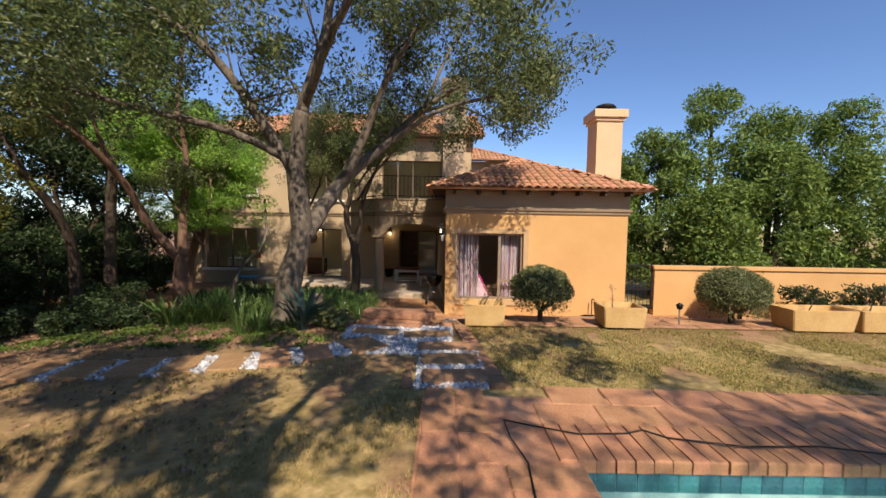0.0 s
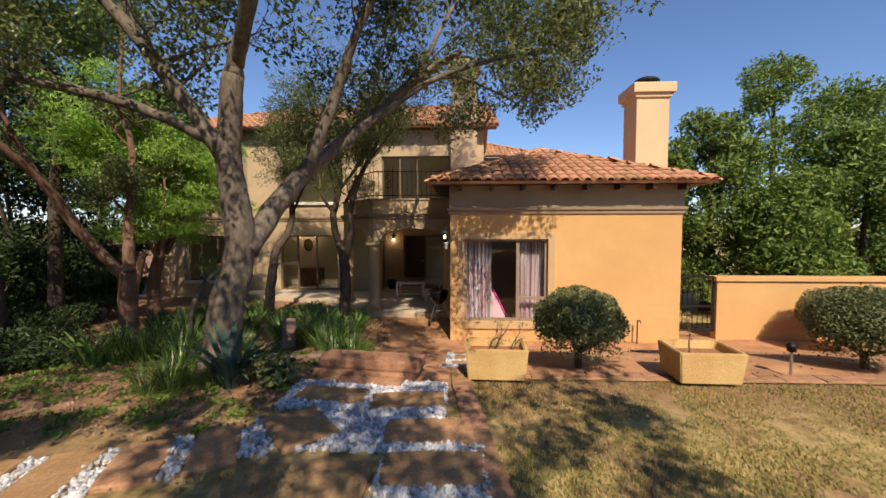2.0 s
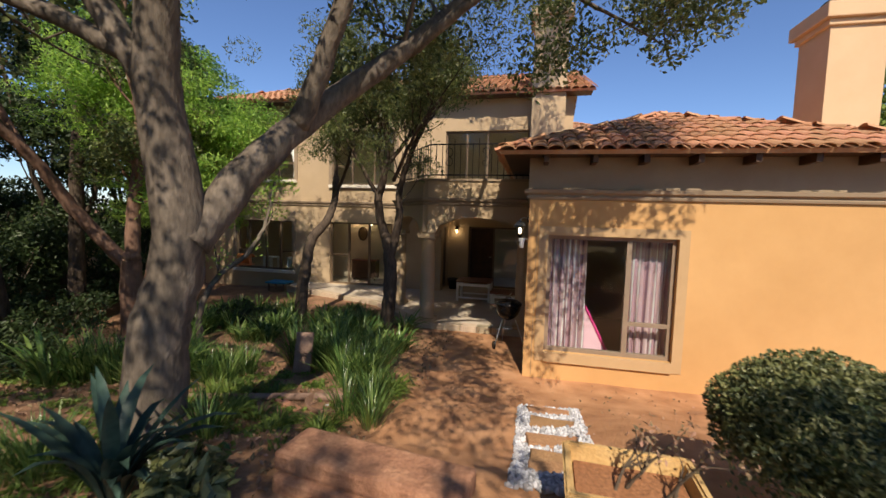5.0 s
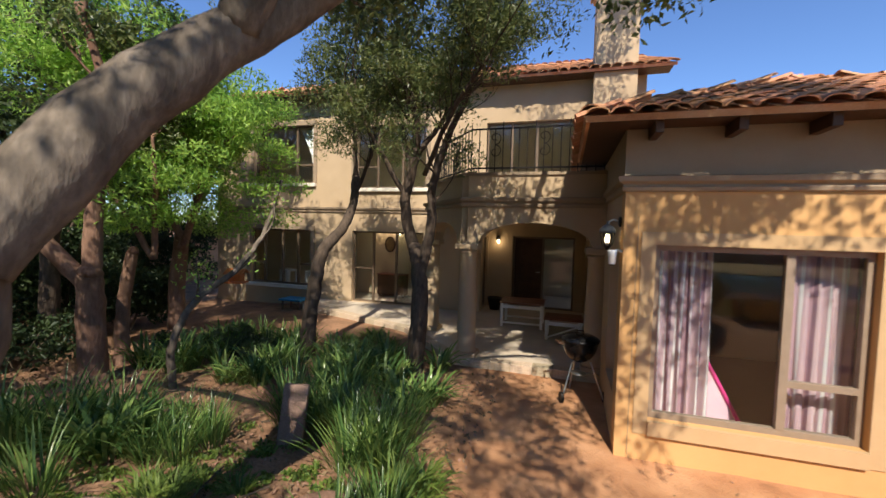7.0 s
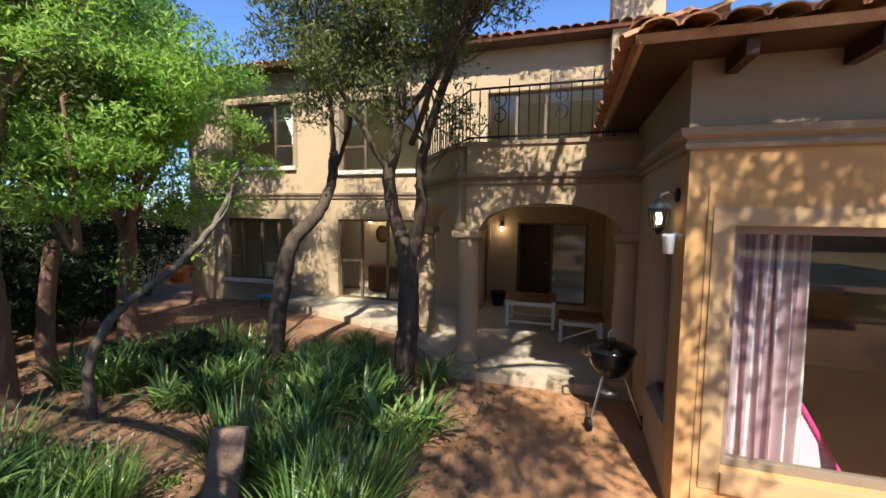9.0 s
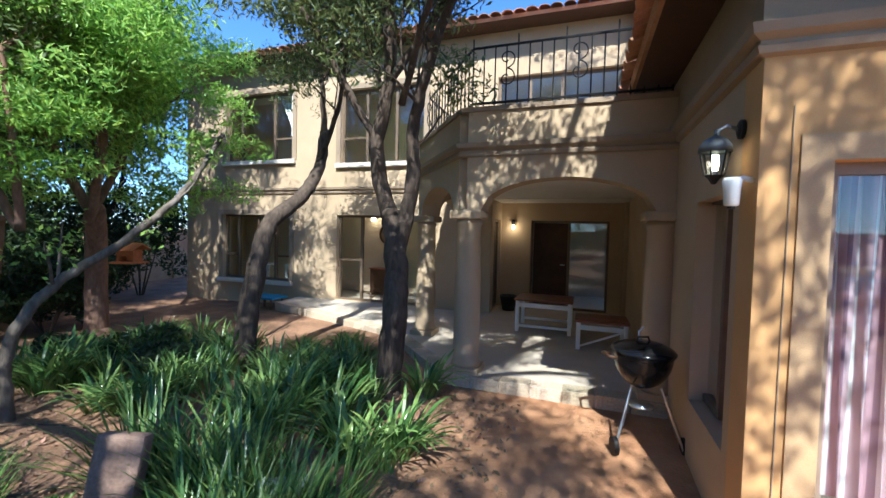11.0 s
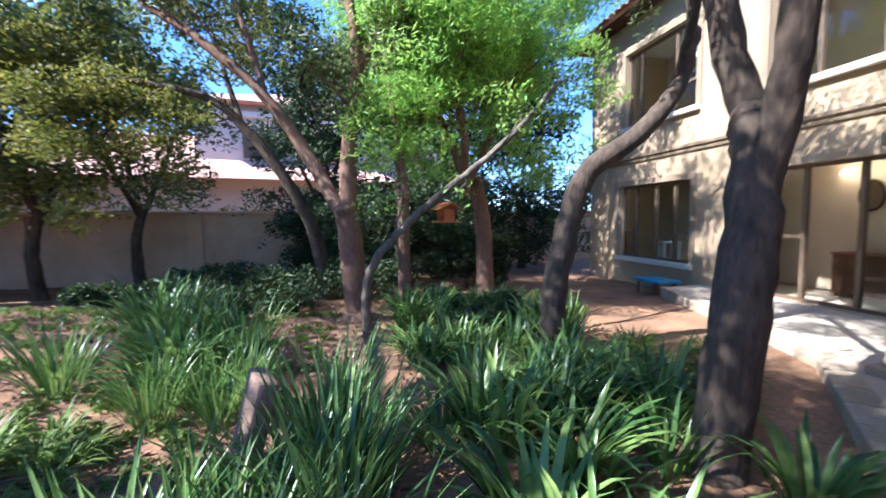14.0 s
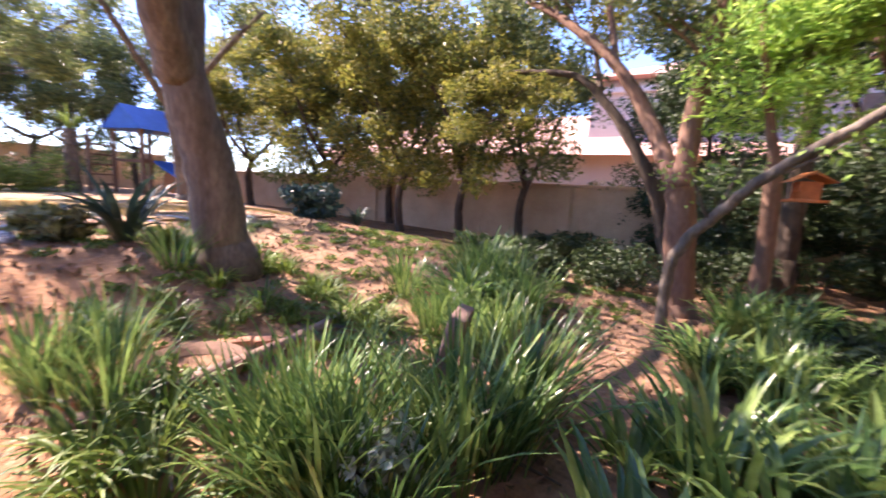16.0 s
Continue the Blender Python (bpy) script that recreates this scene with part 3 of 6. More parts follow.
# ---------- main house ----------
HX0, HX1, HY = -11.13, 1.1, 16.8
HZ = 5.85
UW = (-9.72, -7.62, 3.40, 5.08)
GW = (-9.85, -7.68, 0.38, 2.04)
FD = (-6.33, -4.2, 0.04, 2.05)
UM = (-6.25, -4.15, 3.25, 4.95)
house = thing("house", "two-storey ochre plastered house with terracotta roof", "house")
g = Geo()
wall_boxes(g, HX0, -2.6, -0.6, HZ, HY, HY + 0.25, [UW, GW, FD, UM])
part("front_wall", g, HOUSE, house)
g = Geo().box((HX0, HY + 0.25, -0.6), (HX0 + 0.25, 25, HZ))
part("west_wall", g, HOUSE, house)
BD = (-2.54, -0.09, 2.65, 4.88)
g = Geo()
wall_boxes(g, -2.6, HX1, 2.55, HZ, HY, HY + 0.25, [BD])
part("balcony_wall", g, HOUSE, house)
DR = (-1.93, -0.27, 0.03, 2.02)
g = Geo()
wall_boxes(g, -2.6, 0.0, -0.5, 2.55, 17.9, 18.15, [DR])
part("porch_wall", g, HOUSE, house)
PS = (17.12, 17.82, 0.04, 2.02)
part("porch_side_wall", wall_boxes(Geo(), HY + 0.25, 18.15, -0.5, 2.55, -2.85, -2.6, [PS], "y"), HOUSE, house)
part("porch_side_wall", Geo().box((0.0, 17.65, -0.5), (0.25, 18.15, 2.55)), HOUSE, house)
g = Geo().box((HX1 - 0.25, HY + 0.25, 2.55), (HX1, 25, HZ))
part("east_wall", g, HOUSE, house)
g = Geo().box((HX0 + 0.25, 20.6, -0.5), (4.2, 20.8, 2.55)).box((HX0 + 0.25, 20.6, 2.7), (HX1 - 0.25, 20.8, HZ))
part("inner_wall", g, ROOMDARK, house)
part("room_wall", Geo().box((HX0 + 0.26, 18.6, 0.0), (-2.86, 18.75, 2.39)), ROOMDARK, house)
part("upper_room_wall", Geo().box((HX0 + 0.26, 18.9, 2.61), (-3.3, 19.05, 5.59)), ROOMDARK, house)
g = Geo().box((HX0 + 0.25, HY + 0.25, 2.4), (-2.85, 20.6, 2.6)).box((-2.85, 18.16, 2.4), (HX1, 20.6, 2.55))
part("storey_floor", g, CREAM, house)
g = Geo().box((HX0 + 0.25, HY + 0.25, -0.3), (-2.85, 20.6, -0.03)).box((-2.85, 18.15, -0.3), (HX1, 20.6, 0.0))
part("room_floor", g, PATIO, house)
g = Geo().box((HX0 + 0.25, HY + 0.25, 5.6), (HX1 - 0.25, 20.6, 5.7))
part("porch_ceiling", Geo().box((-2.6, 16.8, 2.41), (0.065, 18.15, 2.60)), CREAM, house)
part("upper_ceiling", g, CREAM, house)
g = Geo().sweep(PROFILE, [(HX0, 25, 2.55), (HX0, HY, 2.55), (-3.2, HY, 2.55)])
part("string_course", g, TAUPE, house)
for a, b, z in ((UW[0], UW[1], UW[2]), (GW[0], GW[1], GW[2]), (UM[0], UM[1], UM[2])):
    part("window_sill", Geo().box((a - 0.1, HY - 0.09, z - 0.10), (b + 0.1, HY, z)), CREAM, house, bevel=0.012)
for w in (UW, GW, UM):
    gg = Geo()
    gg.box((w[0] - 0.12, HY - 0.025, w[2]), (w[0], HY, w[3] + 0.12)).box((w[1], HY - 0.025, w[2]), (w[1] + 0.12, HY, w[3] + 0.12)).box((w[0], HY - 0.025, w[3]), (w[1], HY, w[3] + 0.12))
    part("window_surround", gg, TAUPE, house)
# roof of the main wing
house_roof = thing("roof_house", "terracotta barrel tile roof of the main wing", "roof", kind="structure")
RZ, RO = 5.83, 0.5
hw = HX1 + RO - HX0 + RO
up = Vector((0, 4.5, 1.85))
slope("front", house_roof, (HX0 - RO, HY - RO, RZ), (1, 0, 0), up, hw, (4.5, 0.0), up.length, 200, "")
slope("west", house_roof, (HX0 - RO, HY - RO + 9, RZ), (0, -1, 0), (4.5, 0, 1.85), 9.0, (4.5, 4.5), up.length, 0, "")
slope("back", house_roof, (HX1 + RO, HY - RO + 9, RZ), (-1, 0, 0), (0, -4.5, 1.85), hw, (0, 4.5), up.length, 0, "")
ridge(house_roof, (HX0 - RO + 0.05, HY - RO + 0.05, RZ + 0.02), (HX0 - RO + 4.5, HY - RO + 4.5, RZ + 1.87))
ridge(house_roof, (HX0 - RO + 4.5, HY - RO + 4.5, RZ + 1.87), (HX1 + RO, HY - RO + 4.5, RZ + 1.87))
part("soffit", Geo().box((HX0 - RO + 0.06, HY - RO + 0.06, RZ - 0.05), (HX1 + RO - 0.06, HY, RZ - 0.02)), DARKWOOD, house_roof)
# rear wing, further back
rear = thing("rear_wing", "rear wing of the house with a terracotta hipped roof", "house")
part("wall", Geo().box((1.1, 24.0, -0.5), (4.2, 30.0, 6.0)), HOUSE, rear)
rr = thing("roof_rear", "terracotta hipped roof of the rear wing", "roof", kind="structure")
u2 = Vector((0, 3.0, 1.2))
slope("front", rr, (-3.0, 23.5, 6.0), (1, 0, 0), u2, 7.8, (0, 3.0), u2.length, 0, "")
slope("east", rr, (4.8, 23.5, 6.0), (0, 1, 0), (-3.0, 0, 1.2), 7, (3.0, 3.0), u2.length, 0, "")
ridge(rr, (4.75, 23.55, 6.02), (1.8, 26.5, 7.22))

# ---------- windows and doors of the house ----------
window_unit("window_3", *UW, HY + 0.1, ALU, [-9.3, -8.25], transoms=[(-8.25, -7.67, 3.95)], label="upper bedroom window with a pale curtain, one sash open")
sash = thing("window_sash", "pale-framed casement sash standing open outwards", "window sash", (-7.68, HY + 0.09, 4.0), -58)
part("sash_frame", Geo().box((-0.56, -0.04, 0), (-0.52, 0, 1.02)).box((-0.04, -0.04, 0), (0, 0, 1.02)).box((-0.52, -0.04, 0.98), (-0.04, 0, 1.02)).box((-0.52, -0.04, 0), (-0.04, 0, 0.04)), WHITE, sash)
part("pane", Geo().box((-0.52, -0.024, 0.04), (-0.04, -0.018, 0.98)), GLASS, sash).visible_shadow = False
window_unit("window_4", *GW, HY + 0.1, ALU, [-9.4, -8.75, -8.2], transoms=[(-9.8, -9.4, 1.0), (-8.2, -7.73, 1.0)], label="ground floor window with brown frame")
window_unit("window_5", *UM, HY + 0.1, ALU, [-5.6, -4.85], transoms=[(-6.2, -5.6, 3.85)], label="wide upper window beside the balcony mirroring the sky")
window_unit("door_1", *BD, HY + 0.1, ALU, [-1.9, -1.28], label="wide glazed balcony door with sliding leaves", door=True)
window_unit("door_2", *FD, HY + 0.1, ALU, [-5.7, -5.0], transoms=[(-6.28, -5.7, 1.0)], panes=[0, 2], label="glazed terrace door standing open", door=True)
window_unit("door_3", *DR, 18.0, ALU, [-1.1], panes=[1], label="sliding porch door, one leaf open", door=True)

window_unit("door_4", *PS, 0.0, ALU, [17.47], label="narrow glazed side door of the porch", door=True, turn=Matrix(((0, -1, 0, -2.66), (1, 0, 0, 0), (0, 0, 1, 0), (0, 0, 0, 1))))
leaf = thing("inner_door", "dark wooden door leaf behind the sliding porch door", "door", (-1.88, 18.09, 0.03))
part("panel", Geo().box((0, 0, 0), (0.77, 0.04, 1.94)), DARKWOOD, leaf, bevel=0.006)
part("door_handle", Geo().tube([(0.7, -0.002, 1.0), (0.7, -0.04, 1.0), (0.6, -0.04, 1.0)], 0.009, 8), STEEL, leaf, smooth=True)

# ---------- porch and balcony ----------
PZ = 0.03
FLOOR = [(-2.28, 12.98), (0.065, 12.98), (0.065, 17.6), (0.065, 17.9), (-2.6, 17.9), (-2.6, 16.8), (-7.4, 16.8), (-7.3, 15.9), (-3.75, 14.55)]
porch_floor = solid("porch_floor", Geo().prism(FLOOR, -0.35, PZ), PATIO, "pale sandstone porch and terrace floor, dappled with shade", "floor", "structure")

EDGE = [Vector((x, y, 0)) for x, y in ((-7.3, 15.9), (-3.75, 14.55), (-2.28, 12.98), (0.06, 12.98))]
EDGE_STONE = material("edging_stone", [(0.40, 0.31, 0.21), (0.55, 0.45, 0.33)], 3, 0.85, 0.4, 45, vary=0.18, fine=0.4)
for a, b in zip(EDGE, EDGE[1:]):
    n = int((b - a).length / 0.31)
    d = (b - a) / n
    ang = math.degrees(math.atan2(d.y, d.x))
    for i in range(n):
        L = d.length
        gs = Geo().box((0.006, -0.022, -0.22), (L - 0.006, 0.20, 0.012 + rnd(0, 0.006)))
        ob = part("edge_stone", gs, EDGE_STONE, porch_floor, bevel=0.012)
        ob.matrix_basis = pose(a.x + d.x * i, a.y + d.y * i, PZ, 0, 0, ang)


def column(name, x, y, half=False):
    th = thing(name, "round plastered porch column with square capital", "column", (x, y, PZ), group="porch columns")
    part("plinth", Geo().box((-0.19, -0.19, 0), (0.19, 0.19, 0.08)), HOUSE, th, bevel=0.01)
    part("shaft", Geo().lathe([(0.175, 0.08), (0.175, 0.12), (0.155, 0.15), (0.157, 0.9), (0.14, 1.74), (0.158, 1.765), (0.158, 1.79), (0.145, 1.80), (0.145, 1.82)], n=24), HOUSE, th, smooth=True)
    part("capital", Geo().box((-0.19, -0.19, 1.82), (0.19, 0.19, 1.92)), HOUSE, th, bevel=0.02)
    return th


CA, CB, CC = (-2.07, 13.2), (-3.2, 14.7), (-0.02, 13.2)
for c in (CA, CB, CC):
    column("column", *c)


def arch_wall(g, a, b, z_spring, rise, z_top, thick, inset):
    """A wall from a to b in plan with a segmental arch between insets at its ends."""
    g.weld = True
    a, b = Vector((*a, 0)), Vector((*b, 0))
    d = (b - a).normalized()
    n = Vector((d.y, -d.x, 0)) * (thick / 2)
    length = (b - a).length
    xs = [0.0, inset] + [inset + (length - 2 * inset) * i / 20 for i in range(1, 20)] + [length - inset, length]
    def low(x):
        if x <= inset or x >= length - inset:
            return z_spring
        u = (x - length / 2) / (length / 2 - inset)
        return z_spring + rise * math.sqrt(max(0.0, 1 - u * u))
    for x0, x1 in zip(xs, xs[1:]):
        l0, l1 = low(x0 + 1e-6), low(x1 - 1e-6)
        p0, p1 = a + d * x0, a + d * x1
        q = [(p0 + n, l0), (p1 + n, l1), (p1 + n, z_top), (p0 + n, z_top), (p0 - n, l0), (p1 - n, l1), (p1 - n, z_top), (p0 - n, z_top)]
        k = len(g.v)
        g.v += [(p.x, p.y, z) for p, z in q]
        g.f += [tuple(k + i for i in f) for f in ((0, 1, 2, 3), (5, 4, 7, 6), (0, 4, 5, 1), (3, 2, 6, 7))]
        if x0 == 0:
            g.f.append((k, k + 3, k + 7, k + 4))
        if x1 == length:
            g.f.append((k + 1, k + 5, k + 6, k + 2))
    return g


balcony = thing("balcony", "plastered balcony over the porch with arches", "balcony")
AZ = PZ + 1.92
part("front_arch", arch_wall(Geo(), CA, (0.068, 13.2), AZ, 0.36, 3.06, 0.30, 0.17), HOUSE, balcony)
part("angled_arch", arch_wall(Geo(), CB, CA, AZ, 0.36, 3.06, 0.295, 0.17), HOUSE, balcony)
part("side_arch", arch_wall(Geo(), (-3.2, 16.8), CB, AZ, 0.36, 3.06, 0.29, 0.17), HOUSE, balcony)
part("slab", Geo().prism([(-2.0, 13.36), (0.065, 13.36), (0.065, 16.8), (-3.04, 16.8), (-3.04, 14.76)], 2.42, 2.60), CREAM, balcony)
OUT = [(-3.346, 16.8), (-3.346, 14.65), (-2.14, 13.05), (0.068, 13.05)]
part("string_course", Geo().sweep(PROFILE, [(x, y, 2.55) for x, y in OUT]), TAUPE, balcony)
part("coping", Geo().sweep([(-0.33, 0), (0.03, 0), (0.03, 0.05), (-0.33, 0.05)], [(x, y, 3.06) for x, y in OUT]), TAUPE, balcony)

railing = thing("balcony_railing", "black wrought iron balcony railing with scrolls", "railing")
RP = [Vector((x, y, 0)) for x, y in ((-3.2, 16.75), (-3.2, 14.7), (-2.07, 13.2), (0.02, 13.2))]
for a, b in zip(RP, RP[1:]):
    for z in (3.2, 3.84):
        part("rail", Geo().tube([a + Vector((0, 0, z)), b + Vector((0, 0, z))], 0.015, 6), IRON, railing)
    n = int((b - a).length / 0.13)
    for i in range(n + 1):
        p = a + (b - a) * (i / n)
        part("baluster", Geo().tube([p + Vector((0, 0, 3.1)), p + Vector((0, 0, 3.95 if i % 4 == 0 else 3.84))], 0.009, 5), IRON, railing)
        if i % 6 == 3:
            d = (b - a).normalized()
            for sgn in (-1, 1):
                pts = []
                for k in range(22):
                    th_ = k / 21 * 2.2 * math.pi
                    r = 0.11 * (1 - 0.75 * k / 21)
                    pts.append(p + d * (math.sin(th_) * r) + Vector((0, 0, 3.58 + sgn * (0.11 - math.cos(th_) * r))))
                part("scroll", Geo().tube(pts, 0.008, 5), IRON, railing)

# ---------- garden walls and gate ----------
g = Geo().box((5.95, 11.35, -0.5), (16, 11.57, 1.14))
g.box((5.9, 11.3, 1.14), (16.05, 11.62, 1.24))
solid("wall_garden_east", g, STUCCO, "low ochre plastered garden wall with a coping", "wall", "structure", bevel=0.012)
gate = thing("gate", "black iron pedestrian gate beside the annex", "gate")
gx0, gx1, gy = 5.02, 5.93, 11.4
part("gate_frame", Geo().box((gx0, gy, 0.0), (gx0 + 0.04, gy + 0.04, 1.25)).box((gx1 - 0.04, gy, 0.0), (gx1, gy + 0.04, 1.25)).box((gx0 + 0.04, gy, 1.21), (gx1 - 0.04, gy + 0.04, 1.25)).box((gx0 + 0.04, gy, 0.55), (gx1 - 0.04, gy + 0.04, 0.59)).box((gx0 + 0.04, gy, 0.04), (gx1 - 0.04, gy + 0.04, 0.08)), IRON, gate)
for i in range(7):
    x = gx0 + 0.12 + i * 0.11
    part("bar", Geo().tube([(x, gy + 0.02, 0.08), (x, gy + 0.02, 1.30)], 0.008, 6), IRON, gate)
# long boundary wall on the far side of the garden
d = Vector((-0.217, 0.976, 0)).normalized()
nn = Vector((d.y, -d.x, 0))
w0 = Vector((-12.8, 8.2, 0)) - d * 19
w1 = Vector((-12.8, 8.2, 0)) + d * 14
m = Matrix((d, Vector((-d.y, d.x, 0)), Vector((0, 0, 1)))).transposed().to_4x4()
m.translation = w0
L = (w1 - w0).length
g = Geo().box((0, 0, -1.2), (L, 0.22, 1.50), m).box((-0.03, -0.05, 1.50), (L, 0.27, 1.58), m)
ww = solid("wall_garden_west", g, WALLGREY, "weathered plastered boundary wall with piers", "wall", "structure", bevel=0.01)
i = 0.0
while i < L:
    part("pier", Geo().box((i, -0.09, -1.2), (i + 0.35, -0.001, 1.49), m), WALLGREY, ww, bevel=0.01)
    i += 3.4
g = Geo().box((-8, -13.3, -0.5), (16, -13.0, 2.2))
solid("wall_garden_south", g, WALLGREY, "plastered boundary wall behind the pool", "wall", "structure")
g = Geo().box((16, -13.3, -0.5), (16.25, 11.5, 2.2))
solid("wall_garden_pool", g, WALLGREY, "plastered boundary wall beside the pool", "wall", "structure")
# neighbour's house beyond the boundary wall
nb = thing("neighbour_house", "pale neighbouring house with a pink tiled roof", "house")
nm = Matrix((d, Vector((-d.y, d.x, 0)), Vector((0, 0, 1)))).transposed().to_4x4()
nm.translation = w0 + Vector((-d.y, d.x, 0)) * 5.5
PALE = material("neighbour_plaster", [(0.60, 0.50, 0.42), (0.68, 0.58, 0.49)], 0.6, 0.9, 0.05, 60, fine=0.1)
PINKTILE = material("neighbour_roof", [(0.52, 0.30, 0.24), (0.60, 0.37, 0.30)], 2, 0.9, 0.2, 60, stretch=(1, 1, 1), fine=0.3)
part("wall", Geo().box((3, 0, -1), (24, 8, 3.0), nm), PALE, nb)
g = Geo()
k = [nm @ Vector(p) for p in ((2.4, -0.6, 2.9), (24.6, -0.6, 2.9), (20, 4, 5.2), (7, 4, 5.2), (2.4, 8.6, 2.9), (24.6, 8.6, 2.9))]
g.v = [tuple(p) for p in k]
g.f = [(0, 1, 2, 3), (1, 5, 2), (5, 4, 3, 2), (4, 0, 3), (0, 4, 5, 1)]
part("roof", g, PINKTILE, nb)
part("upper_wall", Geo().box((16.5, 1.2, 3.0), (28, 9, 6.1), nm), PALE, nb)
part("lower_wall", Geo().box((24, 0.6, -1), (29, 8, 3.0), nm), PALE, nb)
part("cornice", Geo().box((16.3, 1.0, 5.55), (28.2, 1.2, 5.75), nm), WHITE, nb)
g = Geo()
g.v = [tuple(nm @ Vector(p)) for p in ((15.9, 0.5, 6.05), (28.6, 0.5, 6.05), (24.5, 5, 7.7), (20, 5, 7.7), (15.9, 9.5, 6.05), (28.6, 9.5, 6.05))]
g.f = [(0, 1, 2, 3), (1, 5, 2), (5, 4, 3, 2), (4, 0, 3), (0, 4, 5, 1)]
part("upper_roof", g, PINKTILE, nb)
for a in (18.2, 21.6, 25.0):
    part("window", Geo().box((a, 1.16, 3.9), (a + 1.3, 1.2, 5.1), nm), ALU, nb)


# ---------- plants ----------
def leaf_cloud(name, clusters, count, size, mat, aspect=0.45, spread=0.5, up=0.3):
    """Many small leaves (four-cornered blades, a little folded) in clusters of (x, y, z, rx, ry, rz)."""
    c = np.array(clusters, dtype=float)
    w = (c[:, 3] * c[:, 4] * c[:, 5]) ** 0.67
    pick = np.random.choice(len(c), count, p=w / w.sum())
    d = np.random.normal(size=(count, 3))
    d /= np.linalg.norm(d, axis=1)[:, None]
    r = np.random.uniform(0.25, 1.0, count) ** spread
    p = c[pick, :3] + d * r[:, None] * c[pick, 3:6]
    ax = np.random.normal(size=(count, 3)) + np.array((0, 0, -0.3))
    ax /= np.linalg.norm(ax, axis=1)[:, None]
    nr = np.random.normal(size=(count, 3)) + np.array((0, 0, up * 3)) + d * 0.8
    side = np.cross(ax, nr)
    side /= np.linalg.norm(side, axis=1)[:, None] + 1e-9
    s = size * np.random.uniform(0.6, 1.4, count)[:, None]
    lift = np.cross(side, ax) * s * 0.08
    v = np.stack([p - ax * s * 0.5, p + side * s * aspect * 0.5 + lift, p + ax * s * 0.5, p - side * s * aspect * 0.5 + lift], axis=1).reshape(-1, 3)
    me = bpy.data.meshes.new(name)
    f = np.arange(count * 4).reshape(-1, 4)
    me.from_pydata(v.tolist(), [], f.tolist())
    me.materials.append(mat)
    return me


def grow(g, start, way, length, radius, depth, tips, kids=3, bend=0.25, lift=0.12, n=6):
    """A branch that forks into finer ones; its ends are collected in tips."""
    start, way = Vector(start), Vector(way).normalized()
    pts, rad = [start], [radius]
    steps = 4
    for i in range(steps):
        way = (way + Vector((rnd(-1, 1), rnd(-1, 1), rnd(-1, 1))) * bend + Vector((0, 0, lift))).normalized()
        pts.append(pts[-1] + way * (length / steps))
        rad.append(radius * (1 - 0.62 * (i + 1) / steps))
    g.tube(pts, rad, n if depth > 1 else 4, cap=False)
    if depth <= 0:
        tips += [pts[-1], pts[-2]]
        return
    for k in range(kids):
        i = random.choice((2, 3, 4)) if k else 4
        side = Vector((rnd(-1, 1), rnd(-1, 1), rnd(-0.5, 0.8)))
        grow(g, pts[i], (way + side * 0.9), length * rnd(0.55, 0.8), rad[i] * 0.75, depth - 1, tips, kids, bend, lift, n)


def limb(g, pts, r0, r1, n=10, wobble=0.0):
    """A limb along a smooth line through the points."""
    pts = [Vector(p) for p in pts]
    out, m = [], 7
    for i in range(len(pts) - 1):
        a, b = pts[max(i - 1, 0)], pts[i]
        c, d = pts[i + 1], pts[min(i + 2, len(pts) - 1)]
        for k in range(m):
            t = k / m
            out.append(0.5 * ((2 * b) + (c - a) * t + (2 * a - 5 * b + 4 * c - d) * t * t + (3 * b - a - 3 * c + d) * t ** 3))
    out.append(pts[-1])
    q = len(out) - 1
    rad = [(r0 + (r1 - r0) * i / q) * (1 + wobble * rnd(-1, 1)) for i in range(q + 1)]
    if wobble:
        out = [p + Vector((rnd(-1, 1), rnd(-1, 1), 0)) * wobble * 0.3 for p in out]
    g.tube(out, rad, n)
    return out


def limb_geo(pts, r0, r1):
    g = Geo()
    limb(g, pts, r0, r1, 8, 0.04)
    return g


